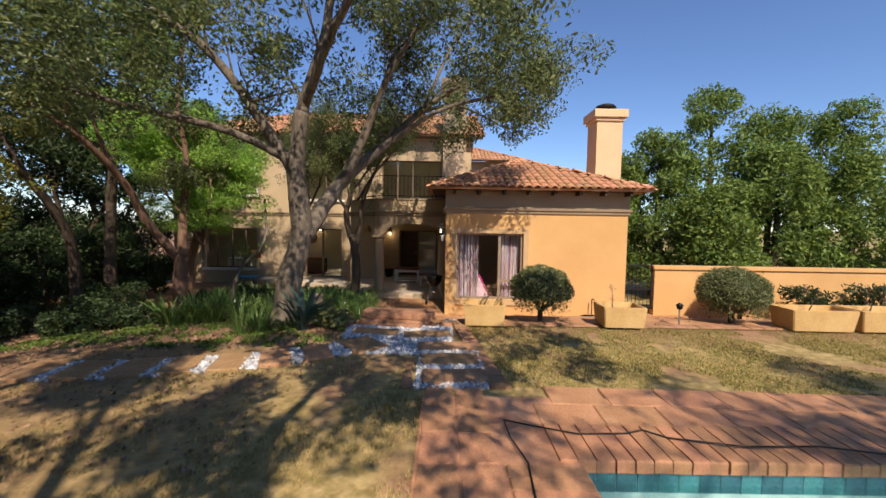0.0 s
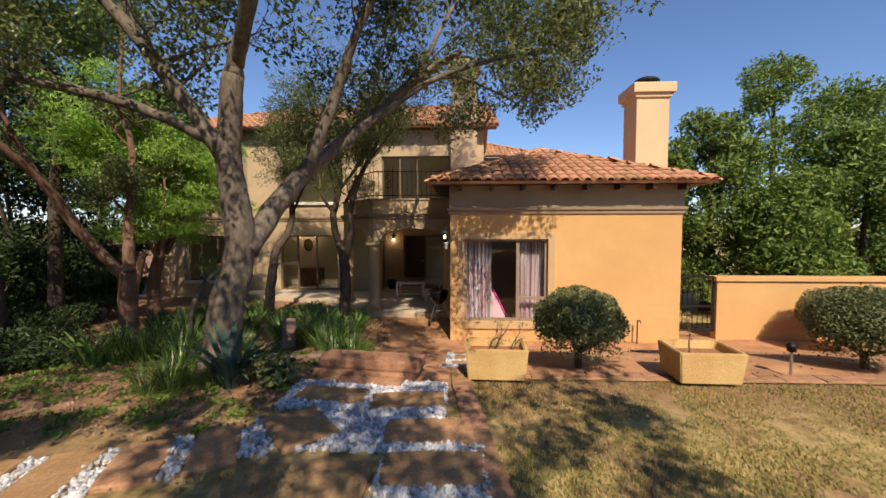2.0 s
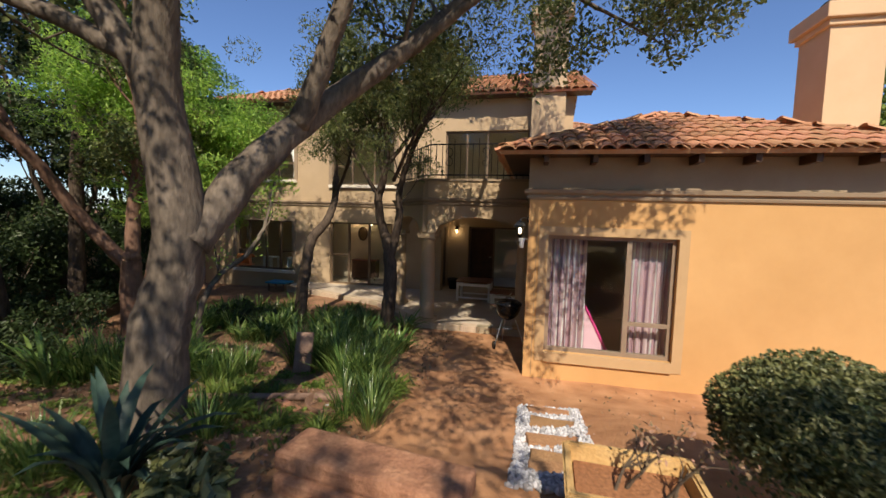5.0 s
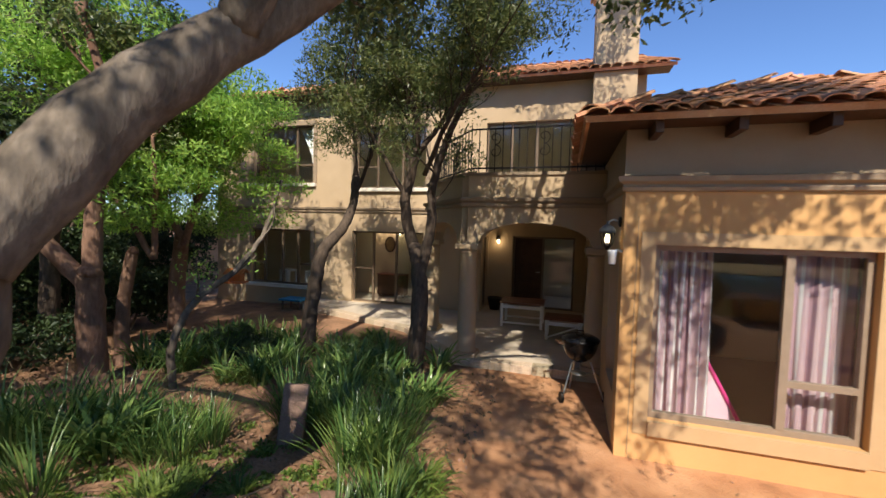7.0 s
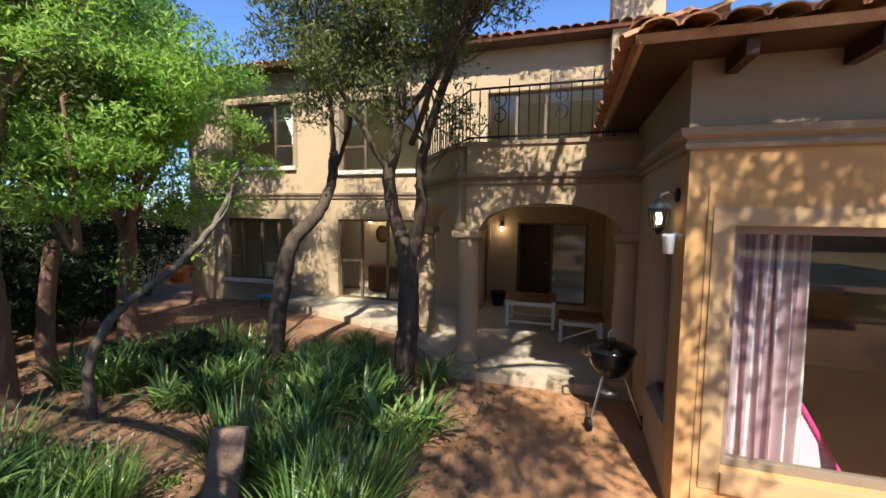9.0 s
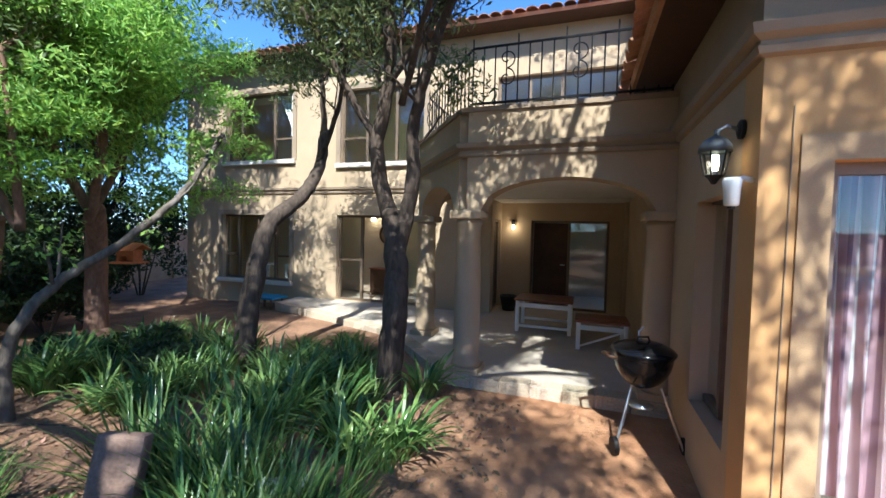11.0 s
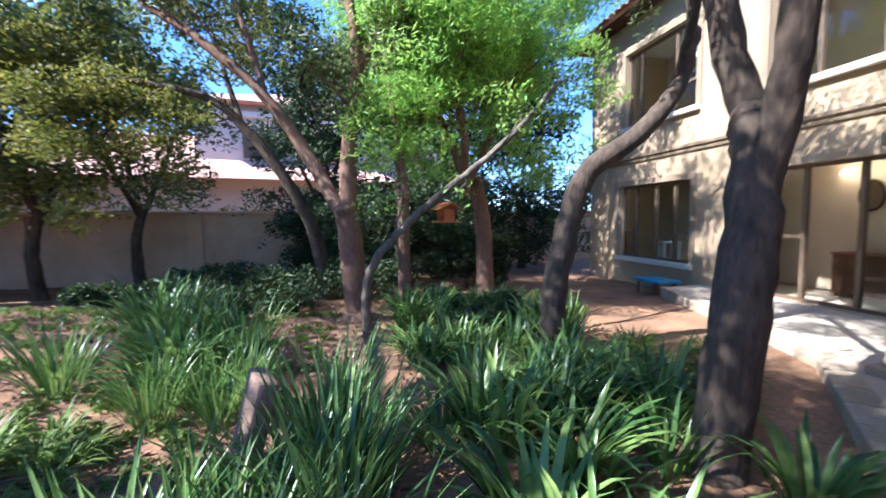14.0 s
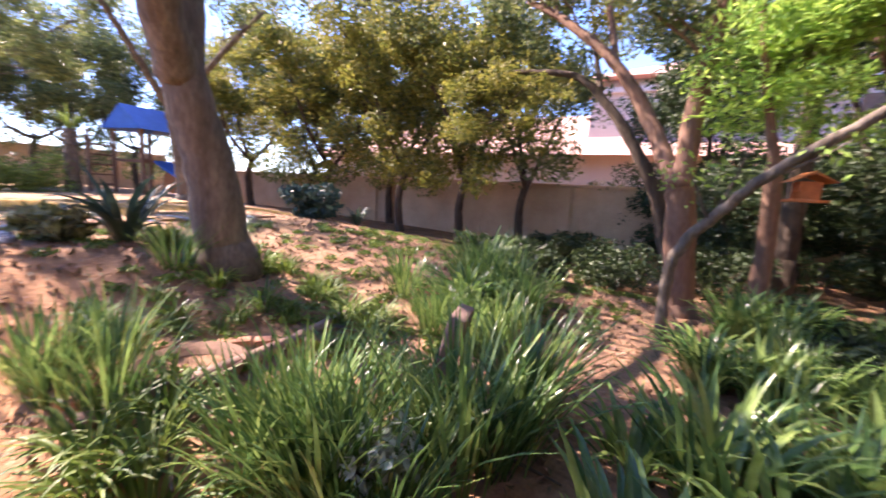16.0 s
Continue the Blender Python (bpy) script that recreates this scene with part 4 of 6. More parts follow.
def tree(name, label, limbs, bark, leaf, leaves, size, twigs, cluster=0.4, depth=1, kids=3, twig_len=1.2, aspect=0.45, extra=(), category="tree", squash=0.8, flare=True):
    """limbs: (points, first radius, last radius), the trunk first. twigs: how many branches grow from each limb after the trunk."""
    th = thing(name, label, category, limbs[0][0][0])
    at = Vector(limbs[0][0][0])
    g, tips = Geo(), []
    tw = Geo()
    for i, (pts, r0, r1) in enumerate(limbs):
        pts = [Vector(p) - at for p in pts]
        if i == 0 and flare:
            g.tube([pts[0] - Vector((0, 0, 0.15)), pts[0] + Vector((0, 0, 0.08)), pts[0] + (pts[1] - pts[0]) * 0.25], [r0 * 1.5, r0 * 1.2, r0 * 0.98], 12)
        if i == 0 and len(limbs) > 1:
            d0 = (pts[-1] - pts[-2]).normalized()
            g.tube([pts[-1] - d0 * 0.02, pts[-1] + d0 * r1 * 0.5, pts[-1] + d0 * r1 * 0.85, pts[-1] + d0 * r1], [r1, r1 * 0.86, r1 * 0.5, r1 * 0.08], 12)
        gl = g if i == 0 else Geo()
        line = limb(gl, pts, r0, r1, 14 if r0 > 0.08 else 8, 0.04)
        if i:
            part("limb", gl, bark, th, smooth=True)
        if i == 0 and len(limbs) > 1:
            continue
        for k in range(twigs):
            j = int(len(line) * rnd(0.35, 0.98))
            d = (line[min(j + 1, len(line) - 1)] - line[j - 1]).normalized()
            way = d * 0.5 + Vector((rnd(-1, 1), rnd(-1, 1), rnd(-0.3, 0.9)))
            grow(tw, line[j], way, twig_len * rnd(0.6, 1.2), max(0.012, r1 * 0.6), depth, tips, kids)
        tips.append(line[-1])
    part("trunk", g, bark, th, smooth=True)
    if tw.v:
        tagged(part("branchwork", tw, bark, th, smooth=True), kind="stuff")
    cl = [(p.x, p.y, p.z, cluster * rnd(0.6, 1.3), cluster * rnd(0.6, 1.3), cluster * squash * rnd(0.5, 1.1)) for p in tips]
    cl += [(x - at.x, y - at.y, z - at.z, a, b, c) for x, y, z, a, b, c in extra]
    if leaves:
        part("crown", leaf_cloud("crown", cl, leaves, size, leaf, aspect), None, th)
    return th


def scatter_blobs(n, lo, hi, r, flat=1.0):
    return [(rnd(lo[0], hi[0]), rnd(lo[1], hi[1]), rnd(lo[2], hi[2]), rnd(0.6, 1) * r, rnd(0.6, 1) * r, rnd(0.5, 0.8) * r * flat) for _ in range(n)]


# the big tree beside the path
# Several extra crown clumps hang out of view, added only to shade path and bed.
tree("garden_tree", "large spreading garden tree with smooth grey bark and small leaves",
     [([(-2.87, 7.3, 0.4), (-2.75, 7.3, 1.3), (-2.55, 7.32, 2.1), (-2.6, 7.2, 3.2), (-2.45, 7.1, 4.2)], 0.25, 0.125),
      ([(-2.5, 7.35, 2.05), (-2.2, 7.8, 2.75), (-1.9, 8.3, 3.3), (-1.25, 8.8, 4.0), (-0.5, 9.4, 4.9), (0.3, 9.9, 5.6)], 0.165, 0.05),
      ([(-2.5, 7.14, 3.9), (-2.4, 7.08, 4.4), (-2.0, 6.9, 5.4), (-1.7, 6.6, 6.6)], 0.12, 0.05),
      ([(-2.55, 7.25, 3.0), (-3.1, 7.0, 4.0), (-3.8, 6.7, 5.0), (-4.6, 6.4, 5.6)], 0.11, 0.04),
      ([(-2.55, 7.2, 3.3), (-3.6, 6.9, 3.8), (-5.0, 6.6, 4.1), (-6.2, 6.4, 4.4)], 0.08, 0.03),
      ([(-2.0, 8.1, 3.1), (-1.6, 8.0, 3.9), (-1.1, 7.8, 5.0), (-0.4, 7.5, 6.0)], 0.11, 0.03),
      ([(-1.2, 8.85, 4.0), (-0.2, 8.9, 4.7), (0.9, 8.8, 5.0), (1.7, 8.6, 5.0)], 0.06, 0.02),
      ([(-0.6, 9.3, 4.8), (0.2, 10.1, 5.2), (1.0, 10.7, 5.1), (1.9, 11.0, 4.7)], 0.045, 0.012),
      ([(-0.5, 9.4, 4.9), (0.1, 10.8, 6.8), (0.5, 12.4, 8.1), (0.7, 13.8, 8.8)], 0.05, 0.015),
      ([(-2.4, 7.1, 4.3), (-1.5, 6.0, 5.3), (-0.5, 5.2, 6.0), (0.3, 4.6, 6.3)], 0.08, 0.02)],
     BARK, LEAF_OLIVE, 72000, 0.085, 11, cluster=0.42, depth=1, kids=3, twig_len=1.1,
     extra=scatter_blobs(34, (-6.6, 4.6, 3.9), (-3.2, 7.2, 6.0), 0.6) + scatter_blobs(3, (-1.4, 7.4, 5.8), (1.4, 9.2, 6.8), 0.4) + scatter_blobs(7, (-3.2, 4.0, 5.0), (-1.2, 5.8, 6.2), 0.45) + scatter_blobs(18, (0.2, 9.8, 4.4), (1.9, 11.3, 5.6), 0.42) + scatter_blobs(12, (0.1, 13.0, 7.4), (1.2, 14.4, 9.6), 0.32) + scatter_blobs(12, (-3.6, 4.4, 4.6), (-2.0, 6.0, 5.8), 0.34) + scatter_blobs(13, (-0.6, 5.6, 4.8), (0.8, 7.4, 5.8), 0.3)
     + scatter_blobs(14, (-0.3, 5.2, 4.6), (0.9, 6.6, 5.8), 0.3) + scatter_blobs(24, (-4.6, 3.3, 4.6), (-2.4, 4.7, 5.9), 0.52) + scatter_blobs(10, (-6.4, 4.2, 4.8), (-3.0, 6.6, 6.6), 0.45) + scatter_blobs(26, (-2.2, 3.4, 4.6), (1.0, 5.2, 6.0), 0.5) + scatter_blobs(14, (0.2, 3.8, 4.7), (1.4, 5.2, 5.6), 0.48) + scatter_blobs(9, (0.5, 6.8, 4.0), (1.2, 8.2, 4.9), 0.32) + scatter_blobs(12, (0.3, 8.2, 4.2), (1.9, 9.4, 5.6), 0.4) + scatter_blobs(15, (0.5, 6.8, 4.8), (2.0, 8.6, 6.2), 0.45) + scatter_blobs(9, (0.5, 6.5, 4.4), (1.6, 7.5, 5.3), 0.34))
# the tree at the porch
tree("porch_tree", "multi-stemmed dark tree beside the porch with fine leaves",
     [([(-2.74, 12.4, -0.15), (-2.66, 12.45, 0.8), (-2.74, 12.6, 1.5), (-2.84, 12.68, 1.85)], 0.145, 0.115),
      ([(-2.9, 12.75, 1.85), (-3.0, 12.6, 2.6), (-2.8, 12.5, 3.4), (-2.8, 12.3, 4.3), (-3.2, 12.2, 5.0)], 0.10, 0.035),
      ([(-2.74, 12.62, 1.35), (-2.55, 12.6, 2.2), (-2.5, 12.5, 2.9), (-2.1, 12.3, 3.8), (-1.6, 12.1, 4.7)], 0.095, 0.03),
      ([(-2.8, 12.5, 3.3), (-2.3, 12.6, 4.0), (-1.9, 12.7, 4.9)], 0.05, 0.02),
      ([(-2.95, 12.6, 2.6), (-3.4, 12.3, 3.5), (-3.9, 12.1, 4.4)], 0.05, 0.02),
      ([(-2.6, 12.4, 3.0), (-2.0, 11.7, 3.7), (-1.4, 11.2, 4.2)], 0.04, 0.02)],
     DARKBARK, LEAF_OLIVE, 44000, 0.075, 11, cluster=0.34, depth=1, kids=3, twig_len=0.95, aspect=0.3,
     extra=scatter_blobs(26, (-4.6, 11.6, 3.5), (-1.5, 12.8, 5.2), 0.38) + scatter_blobs(6, (-2.2, 11.0, 4.2), (-0.6, 12.6, 6.2), 0.28) + scatter_blobs(14, (-2.0, 11.7, 5.0), (0.1, 12.9, 6.8), 0.43) + scatter_blobs(12, (-5.4, 11.2, 5.0), (-1.4, 13.0, 6.6), 0.42) + scatter_blobs(14, (-5.6, 13.2, 4.9), (-2.4, 15.2, 6.7), 0.42))
tree("leaning_tree", "crooked leaning tree trunk bending towards the house",
     [([(-4.66, 12.36, -0.15), (-4.64, 12.42, 0.6), (-4.6, 12.55, 1.3), (-4.58, 12.72, 1.75), (-4.52, 13.2, 2.1), (-4.55, 13.65, 2.55), (-4.65, 13.95, 3.2)], 0.135, 0.075),
      ([(-4.65, 13.93, 3.1), (-4.6, 13.8, 3.8), (-4.7, 13.7, 4.6)], 0.055, 0.02),
      ([(-4.6, 13.7, 2.65), (-4.2, 13.6, 3.4), (-3.9, 13.4, 4.2)], 0.045, 0.02)],
     DARKBARK, LEAF_OLIVE, 15000, 0.065, 8, cluster=0.35, depth=1, kids=3, twig_len=0.8, aspect=0.3,
     extra=scatter_blobs(16, (-5.7, 13.3, 3.7), (-4.0, 14.8, 5.4), 0.34))
tree("feathery_tree", "bright green feathery-leaved tree with shaggy red-brown trunk",
     [([(-8.0, 12.75, -0.25), (-7.95, 12.72, 1.0), (-7.5, 12.45, 1.9)], 0.17, 0.12),
      ([(-7.2, 12.2, 1.9), (-7.6, 11.9, 2.9), (-8.0, 11.5, 3.8)], 0.07, 0.03),
      ([(-7.2, 12.2, 1.7), (-6.6, 12.0, 2.6), (-6.1, 11.7, 3.4)], 0.07, 0.03),
      ([(-7.2, 12.2, 1.8), (-7.2, 12.8, 3.0), (-7.2, 13.2, 4.1)], 0.06, 0.03)],
     REDBARK, LEAF_BRIGHT, 78000, 0.095, 8, cluster=0.5, depth=1, kids=3, twig_len=0.9, aspect=0.28,
     extra=scatter_blobs(12, (-6.9, 11.0, 2.5), (-5.5, 12.3, 4.2), 0.5, 0.5) + scatter_blobs(64, (-8.8, 10.7, 2.0), (-5.7, 14.0, 4.6), 0.6, 0.5) + scatter_blobs(34, (-9.2, 10.4, 3.8), (-6.0, 12.8, 6.0), 0.6, 0.5))
tree("tall_tree", "tall light green tree rising beside the house",
     [([(-9.4, 11.4, -0.2), (-9.3, 11.4, 2.5), (-9.1, 11.4, 4.5)], 0.16, 0.10),
      ([(-9.1, 11.4, 4.4), (-8.4, 11.4, 5.8), (-7.8, 11.5, 7.2)], 0.07, 0.03), ([(-9.1, 11.4, 4.4), (-9.8, 11.0, 6.0), (-10.2, 10.8, 7.4)], 0.07, 0.03), ([(-9.1, 11.4, 4.4), (-9.0, 12.0, 6.2), (-8.8, 12.3, 8.0)], 0.07, 0.03)],
     DARKBARK, LEAF_HEDGE, 20000, 0.10, 8, cluster=0.5, depth=1, kids=3, twig_len=1.1, extra=scatter_blobs(26, (-10.8, 10.4, 5.2), (-7.0, 12.6, 8.2), 0.5))
tree("bed_tree", "forked dark tree in the planting bed",
     [([(-6.84, 10.48, -0.2), (-6.76, 10.42, 0.8), (-6.67, 10.36, 1.45)], 0.19, 0.15),
      ([(-6.67, 10.36, 1.35), (-6.65, 10.43, 2.4), (-6.65, 10.55, 3.3), (-6.6, 10.5, 4.1), (-6.7, 10.3, 5.0)], 0.125, 0.04),
      ([(-6.75, 10.36, 1.3), (-7.15, 9.8, 2.3), (-7.2, 9.25, 3.1), (-7.3, 8.4, 3.85), (-7.6, 7.6, 4.4)], 0.115, 0.04),
      ([(-6.65, 10.58, 3.35), (-6.62, 11.1, 4.2), (-6.5, 11.6, 4.9)], 0.07, 0.03),
      ([(-6.7, 10.35, 4.8), (-6.5, 10.3, 6.4), (-6.1, 10.2, 8.0)], 0.045, 0.02),
      ([(-7.2, 9.3, 3.0), (-7.5, 9.0, 4.0), (-7.6, 8.7, 5.0)], 0.06, 0.025)],
     REDBARK, LEAF_OLIVE, 13000, 0.085, 4, cluster=0.36, depth=1, kids=3, twig_len=0.8, extra=scatter_blobs(18, (-7.3, 9.4, 7.0), (-4.6, 10.8, 9.2), 0.42) + scatter_blobs(6, (-9.0, 6.6, 4.4), (-7.0, 8.0, 5.6), 0.36))
tree("arching_tree", "dark arching tree with drooping yellow-green foliage",
     [([(-9.1, 9.95, -0.2), (-8.8, 9.7, 1.1), (-8.62, 9.3, 2.0), (-8.6, 8.75, 2.8), (-8.6, 8.05, 3.4), (-8.6, 6.7, 3.65)], 0.14, 0.045),
      ([(-8.6, 8.6, 2.95), (-8.9, 8.3, 3.9), (-9.2, 8.0, 4.9)], 0.06, 0.02),
      ([(-8.6, 7.4, 3.5), (-8.5, 6.9, 3.1), (-8.4, 6.5, 2.5)], 0.03, 0.01)],
     DARKBARK, LEAF_YELLOW, 11000, 0.075, 7, cluster=0.35, depth=1, kids=3, twig_len=0.8, extra=scatter_blobs(22, (-9.2, 6.2, 2.4), (-8.0, 8.3, 3.6), 0.34))
tree("low_branch_tree", "thin tree bowed low over the planting bed",
     [([(-5.5, 10.6, -0.1), (-5.5, 10.58, 0.45), (-5.42, 10.68, 0.85), (-5.35, 10.95, 1.18), (-5.1, 11.25, 1.48), (-5.15, 11.8, 1.9), (-5.4, 12.4, 2.4), (-5.7, 13.0, 3.0)], 0.055, 0.03)],
     BARK, LEAF_BRIGHT, 350, 0.06, 5, cluster=0.3, depth=0, twig_len=0.6, flare=False)
tree("shaggy_tree", "slender tree with shaggy red-brown bark behind the bed",
     [([(-7.32, 11.22, -0.2), (-7.28, 11.2, 0.8), (-7.0, 11.18, 1.7)], 0.11, 0.08),
      ([(-6.6, 11.2, 1.6), (-6.3, 11.0, 2.6), (-6.2, 10.9, 3.4)], 0.05, 0.02), ([(-6.6, 11.2, 1.6), (-7.1, 11.0, 2.5), (-7.4, 10.7, 3.2)], 0.05, 0.02)],
     REDBARK, LEAF_OLIVE, 5000, 0.07, 5, cluster=0.4, depth=0, twig_len=0.8)
# trees beyond the east wall
for x, y, h, r in ((7.6, 14.6, 5.6, 1.6), (9.8, 15.2, 7.4, 1.9), (12.3, 15.5, 6.6, 1.9), (14.8, 15.0, 7.0, 2.0), (10.9, 13.4, 5.0, 1.6), (8.6, 12.9, 3.4, 1.3), (13.2, 13.2, 4.6, 1.7), (6.6, 15.5, 4.6, 1.3)):
    blobs = []
    for i in range(90):
        t = rnd(0.10, 1.0)
        a = rnd(0, 6.28)
        w = r * (1 - t ** 2.2) ** 0.5 * rnd(0.55, 1.05)
        q = rnd(0.3, 0.55)
        blobs.append((x + math.cos(a) * w, y + math.sin(a) * w, h * t, q, q, q * 0.9))
    tree("screen_tree", "dense tall green screening tree behind the garden wall", [([(x, y, -0.2), (x + 0.05, y, h * 0.5), (x, y, h * 0.85)], 0.13, 0.04)],
         DARKBARK, LEAF_HEDGE, 17000, 0.13, 6, cluster=0.5, depth=0, extra=blobs)
# trees along the boundary
for x, y, h, lf in ((-11.0, 0.6, 5.0, LEAF_OLIVE), (-10.2, 4.4, 4.6, LEAF_YELLOW), (-10.0, -2.6, 5.0, LEAF_OLIVE), (-9.8, 2.4, 5.4, LEAF_YELLOW), (-11.4, 5.6, 5.4, LEAF_OLIVE), (-13.4, 9.5, 5.8, LEAF_DARK), (-9.4, -0.8, 5.6, LEAF_YELLOW), (-8.2, -4.0, 6.0, LEAF_YELLOW),
                    (-12.9, 15.5, 6.0, LEAF_DARK), (-11.5, 12.6, 7.0, LEAF_DARK), (-8.6, -8.4, 6.8, LEAF_OLIVE), (-4.4, -11.4, 7.2, LEAF_DARK), (-12.6, -1.2, 6.4, LEAF_OLIVE), (-3.0, -9.0, 6.5, LEAF_OLIVE), (-6.0, -9.5, 6.5, LEAF_OLIVE), (0.5, -10.0, 6.5, LEAF_OLIVE)):
    b = gz(x, y)
    tree("boundary_tree", "leafy tree along the boundary wall",
         [([(x, y, b - 0.1), (x + 0.1, y, b + 1.0), (x, y + 0.1, b + 1.7)], 0.13, 0.09),
          ([(x, y + 0.1, b + 1.6), (x - 0.8, y + 0.4, 3.0), (x - 1.2, y + 0.8, h * 0.85)], 0.07, 0.03),
          ([(x, y + 0.1, b + 1.6), (x + 0.9, y + 0.2, 2.9), (x + 1.4, y - 0.2, h * 0.85)], 0.07, 0.03),
          ([(x, y + 0.1, b + 1.6), (x + 0.1, y - 0.6, 3.0), (x, y - 1.2, h * 0.9)], 0.07, 0.03)],
         DARKBARK, lf, 20000, 0.13, 7, cluster=0.6, depth=1, kids=2, twig_len=1.2, extra=scatter_blobs(50, (x - 2.0, y - 1.8, 1.25), (x + 2.0, y + 1.8, h), 0.6))
# trees behind the pool and behind the first steps, unseen, which shade the lawn
tree("pool_tree", "tall tree beside the pool shading the lawn",
     [([(4.6, -5.4, 0.5), (4.7, -5.2, 2.5), (4.6, -5.0, 4.0)], 0.22, 0.15),
      ([(4.6, -5.0, 4.0), (3.6, -4.2, 5.5), (2.8, -3.6, 7.0)], 0.1, 0.04), ([(4.6, -5.0, 3.8), (5.8, -4.2, 5.6), (6.8, -3.6, 7.2)], 0.1, 0.04),
      ([(4.6, -5.0, 4.0), (4.8, -4.4, 6.0), (5.0, -4.0, 8.0)], 0.1, 0.04)],
     BARK, LEAF_OLIVE, 7000, 0.12, 7, cluster=0.5, depth=1, kids=3, twig_len=1.3)
# Its extra leaf clumps are added overhead, out of view, to dapple the path.
tree("lawn_tree", "tree on the lawn with two bare limbs casting shade",
     [([(0.2, -2.6, 0.5), (0.1, -2.5, 1.6), (0.0, -2.5, 2.4)], 0.17, 0.14),
      ([(0.0, -2.5, 2.3), (-0.8, -2.2, 3.6), (-1.4, -1.8, 5.0), (-1.9, -1.4, 6.2)], 0.11, 0.04), ([(0.0, -2.5, 2.3), (0.1, -2.2, 3.9), (-0.2, -1.5, 5.2), (0.2, -1.1, 6.4)], 0.11, 0.04),
      ([(0.0, -2.5, 2.4), (-1.8, -3.0, 3.6), (-3.4, -3.2, 5.0)], 0.09, 0.04)],
     BARK, LEAF_OLIVE, 31000, 0.11, 8, cluster=0.45, depth=1, kids=3, twig_len=1.2, extra=scatter_blobs(13, (1.4, -0.4, 5.0), (3.2, 1.2, 6.2), 0.4) + scatter_blobs(18, (-1.4, 0.6, 5.0), (1.0, 2.6, 6.2), 0.42) + scatter_blobs(13, (0.2, -2.6, 5.0), (1.7, -0.2, 6.2), 0.42) + scatter_blobs(20, (-1.8, 0.2, 4.9), (1.2, 2.4, 6.3), 0.45) + scatter_blobs(14, (1.2, 1.0, 5.2), (3.4, 3.0, 6.6), 0.42))


# Added to shade the earth: trunk hidden behind the big tree, crown mostly unseen.
tree("shade_tree", "added spreading tree, mostly out of view, that dapples the earth",
     [([(-5.1, -1.0, 0.4), (-5.0, -0.9, 1.8), (-4.8, -0.8, 2.8)], 0.19, 0.15),
      ([(-4.8, -0.8, 2.8), (-3.8, 0.0, 4.0), (-2.8, 0.8, 5.2)], 0.10, 0.04), ([(-4.8, -0.8, 2.8), (-5.6, 0.2, 4.2), (-6.2, 1.2, 5.2)], 0.10, 0.04),
      ([(-4.8, -0.8, 2.8), (-4.6, 0.4, 4.4), (-4.4, 1.6, 5.4)], 0.10, 0.04)],
     BARK, LEAF_OLIVE, 4600, 0.11, 5, cluster=0.45, depth=1, kids=3, twig_len=1.2, extra=scatter_blobs(24, (-7.0, 1.2, 4.8), (-1.9, 3.0, 6.2), 0.45))


# ---------- hedges and shrubs ----------
def shrub(name, label, x, y, rx, ry, h, leaf, count, size, z=None, group="", stems=5, category="shrub"):
    z = gz(x, y) if z is None else z
    th = thing(name, label, category, (x, y, z), group=group)
    g = Geo()
    for i in range(stems):
        a = rnd(0, 6.28)
        g.tube([(0.05 * math.cos(a), 0.05 * math.sin(a), -0.05), (rx * 0.3 * math.cos(a), ry * 0.3 * math.sin(a), h * 0.4), (rx * 0.6 * math.cos(a), ry * 0.6 * math.sin(a), h * 0.75)], [0.022, 0.016, 0.008], 5)
    part("stem", g, TWIG, th)
    cl = []
    for i in range(26):
        a, u, t = rnd(0, 6.28), math.sqrt(rnd(0.05, 0.9)), rnd(0.15, 0.85)
        q = rnd(0.25, 0.42) * min(rx, h)
        cl.append((rx * u * math.cos(a) * 0.8, ry * u * math.sin(a) * 0.8, h * t, q, q, q * 0.8))
    part("leaves", leaf_cloud("leaves", cl, count, size, leaf, 0.45), None, th)
    return th


for x, y, rx, h in ((-10.6, 10.8, 1.2, 2.4), (-11.2, 12.6, 1.3, 2.8), (-12.6, 11.6, 1.4, 3.2), (-12.2, 14.2, 1.3, 3.2), (-13.2, 8.8, 1.4, 2.6), (-12.4, 16.4, 1.3, 3.4), (-14.2, 13.4, 1.5, 3.6), (-9.6, 12.9, 1.0, 1.6),
                    (-13.8, 10.4, 1.4, 3.4), (-11.9, 9.6, 1.2, 2.2)):
    shrub("hedge_shrub", "dense dark evergreen shrub in deep shade", x, y, rx, rx, h, LEAF_DARK, 7000, 0.11, group="dark hedge")
for x, y, rx, h in ((-6.6, 8.6, 0.7, 0.5), (-8.0, 9.4, 0.8, 0.7), (-7.3, 7.9, 0.6, 0.5), (-9.2, 8.2, 0.8, 0.7), (-8.7, 10.6, 0.8, 0.8), (-10.2, 7.4, 0.8, 0.6), (-7.9, 6.6, 0.5, 0.4)):
    shrub("ground_shrub", "low dark green ground shrub in shade", x, y, rx, rx, h, LEAF_DARK, 2600, 0.09, group="low shrubs")
for x, y, rx, h in ((-5.3, 11.9, 0.5, 0.36), (-6.2, 12.3, 0.55, 0.4), (-6.6, 11.7, 0.55, 0.4)):
    shrub("bed_shrub", "leafy dark green shrub in the planting bed", x, y, rx, rx, h, LEAF_DARK, 2200, 0.09, group="bed shrubs")
shrub("silver_shrub", "pale silvery feathery shrub", -2.25, 10.25, 0.20, 0.20, 0.42, material("silver_leaf", [(0.36, 0.42, 0.34), (0.50, 0.55, 0.47)], 3, 0.7, 0, 30, vary=0.2, translucent=0.2), 900, 0.06)
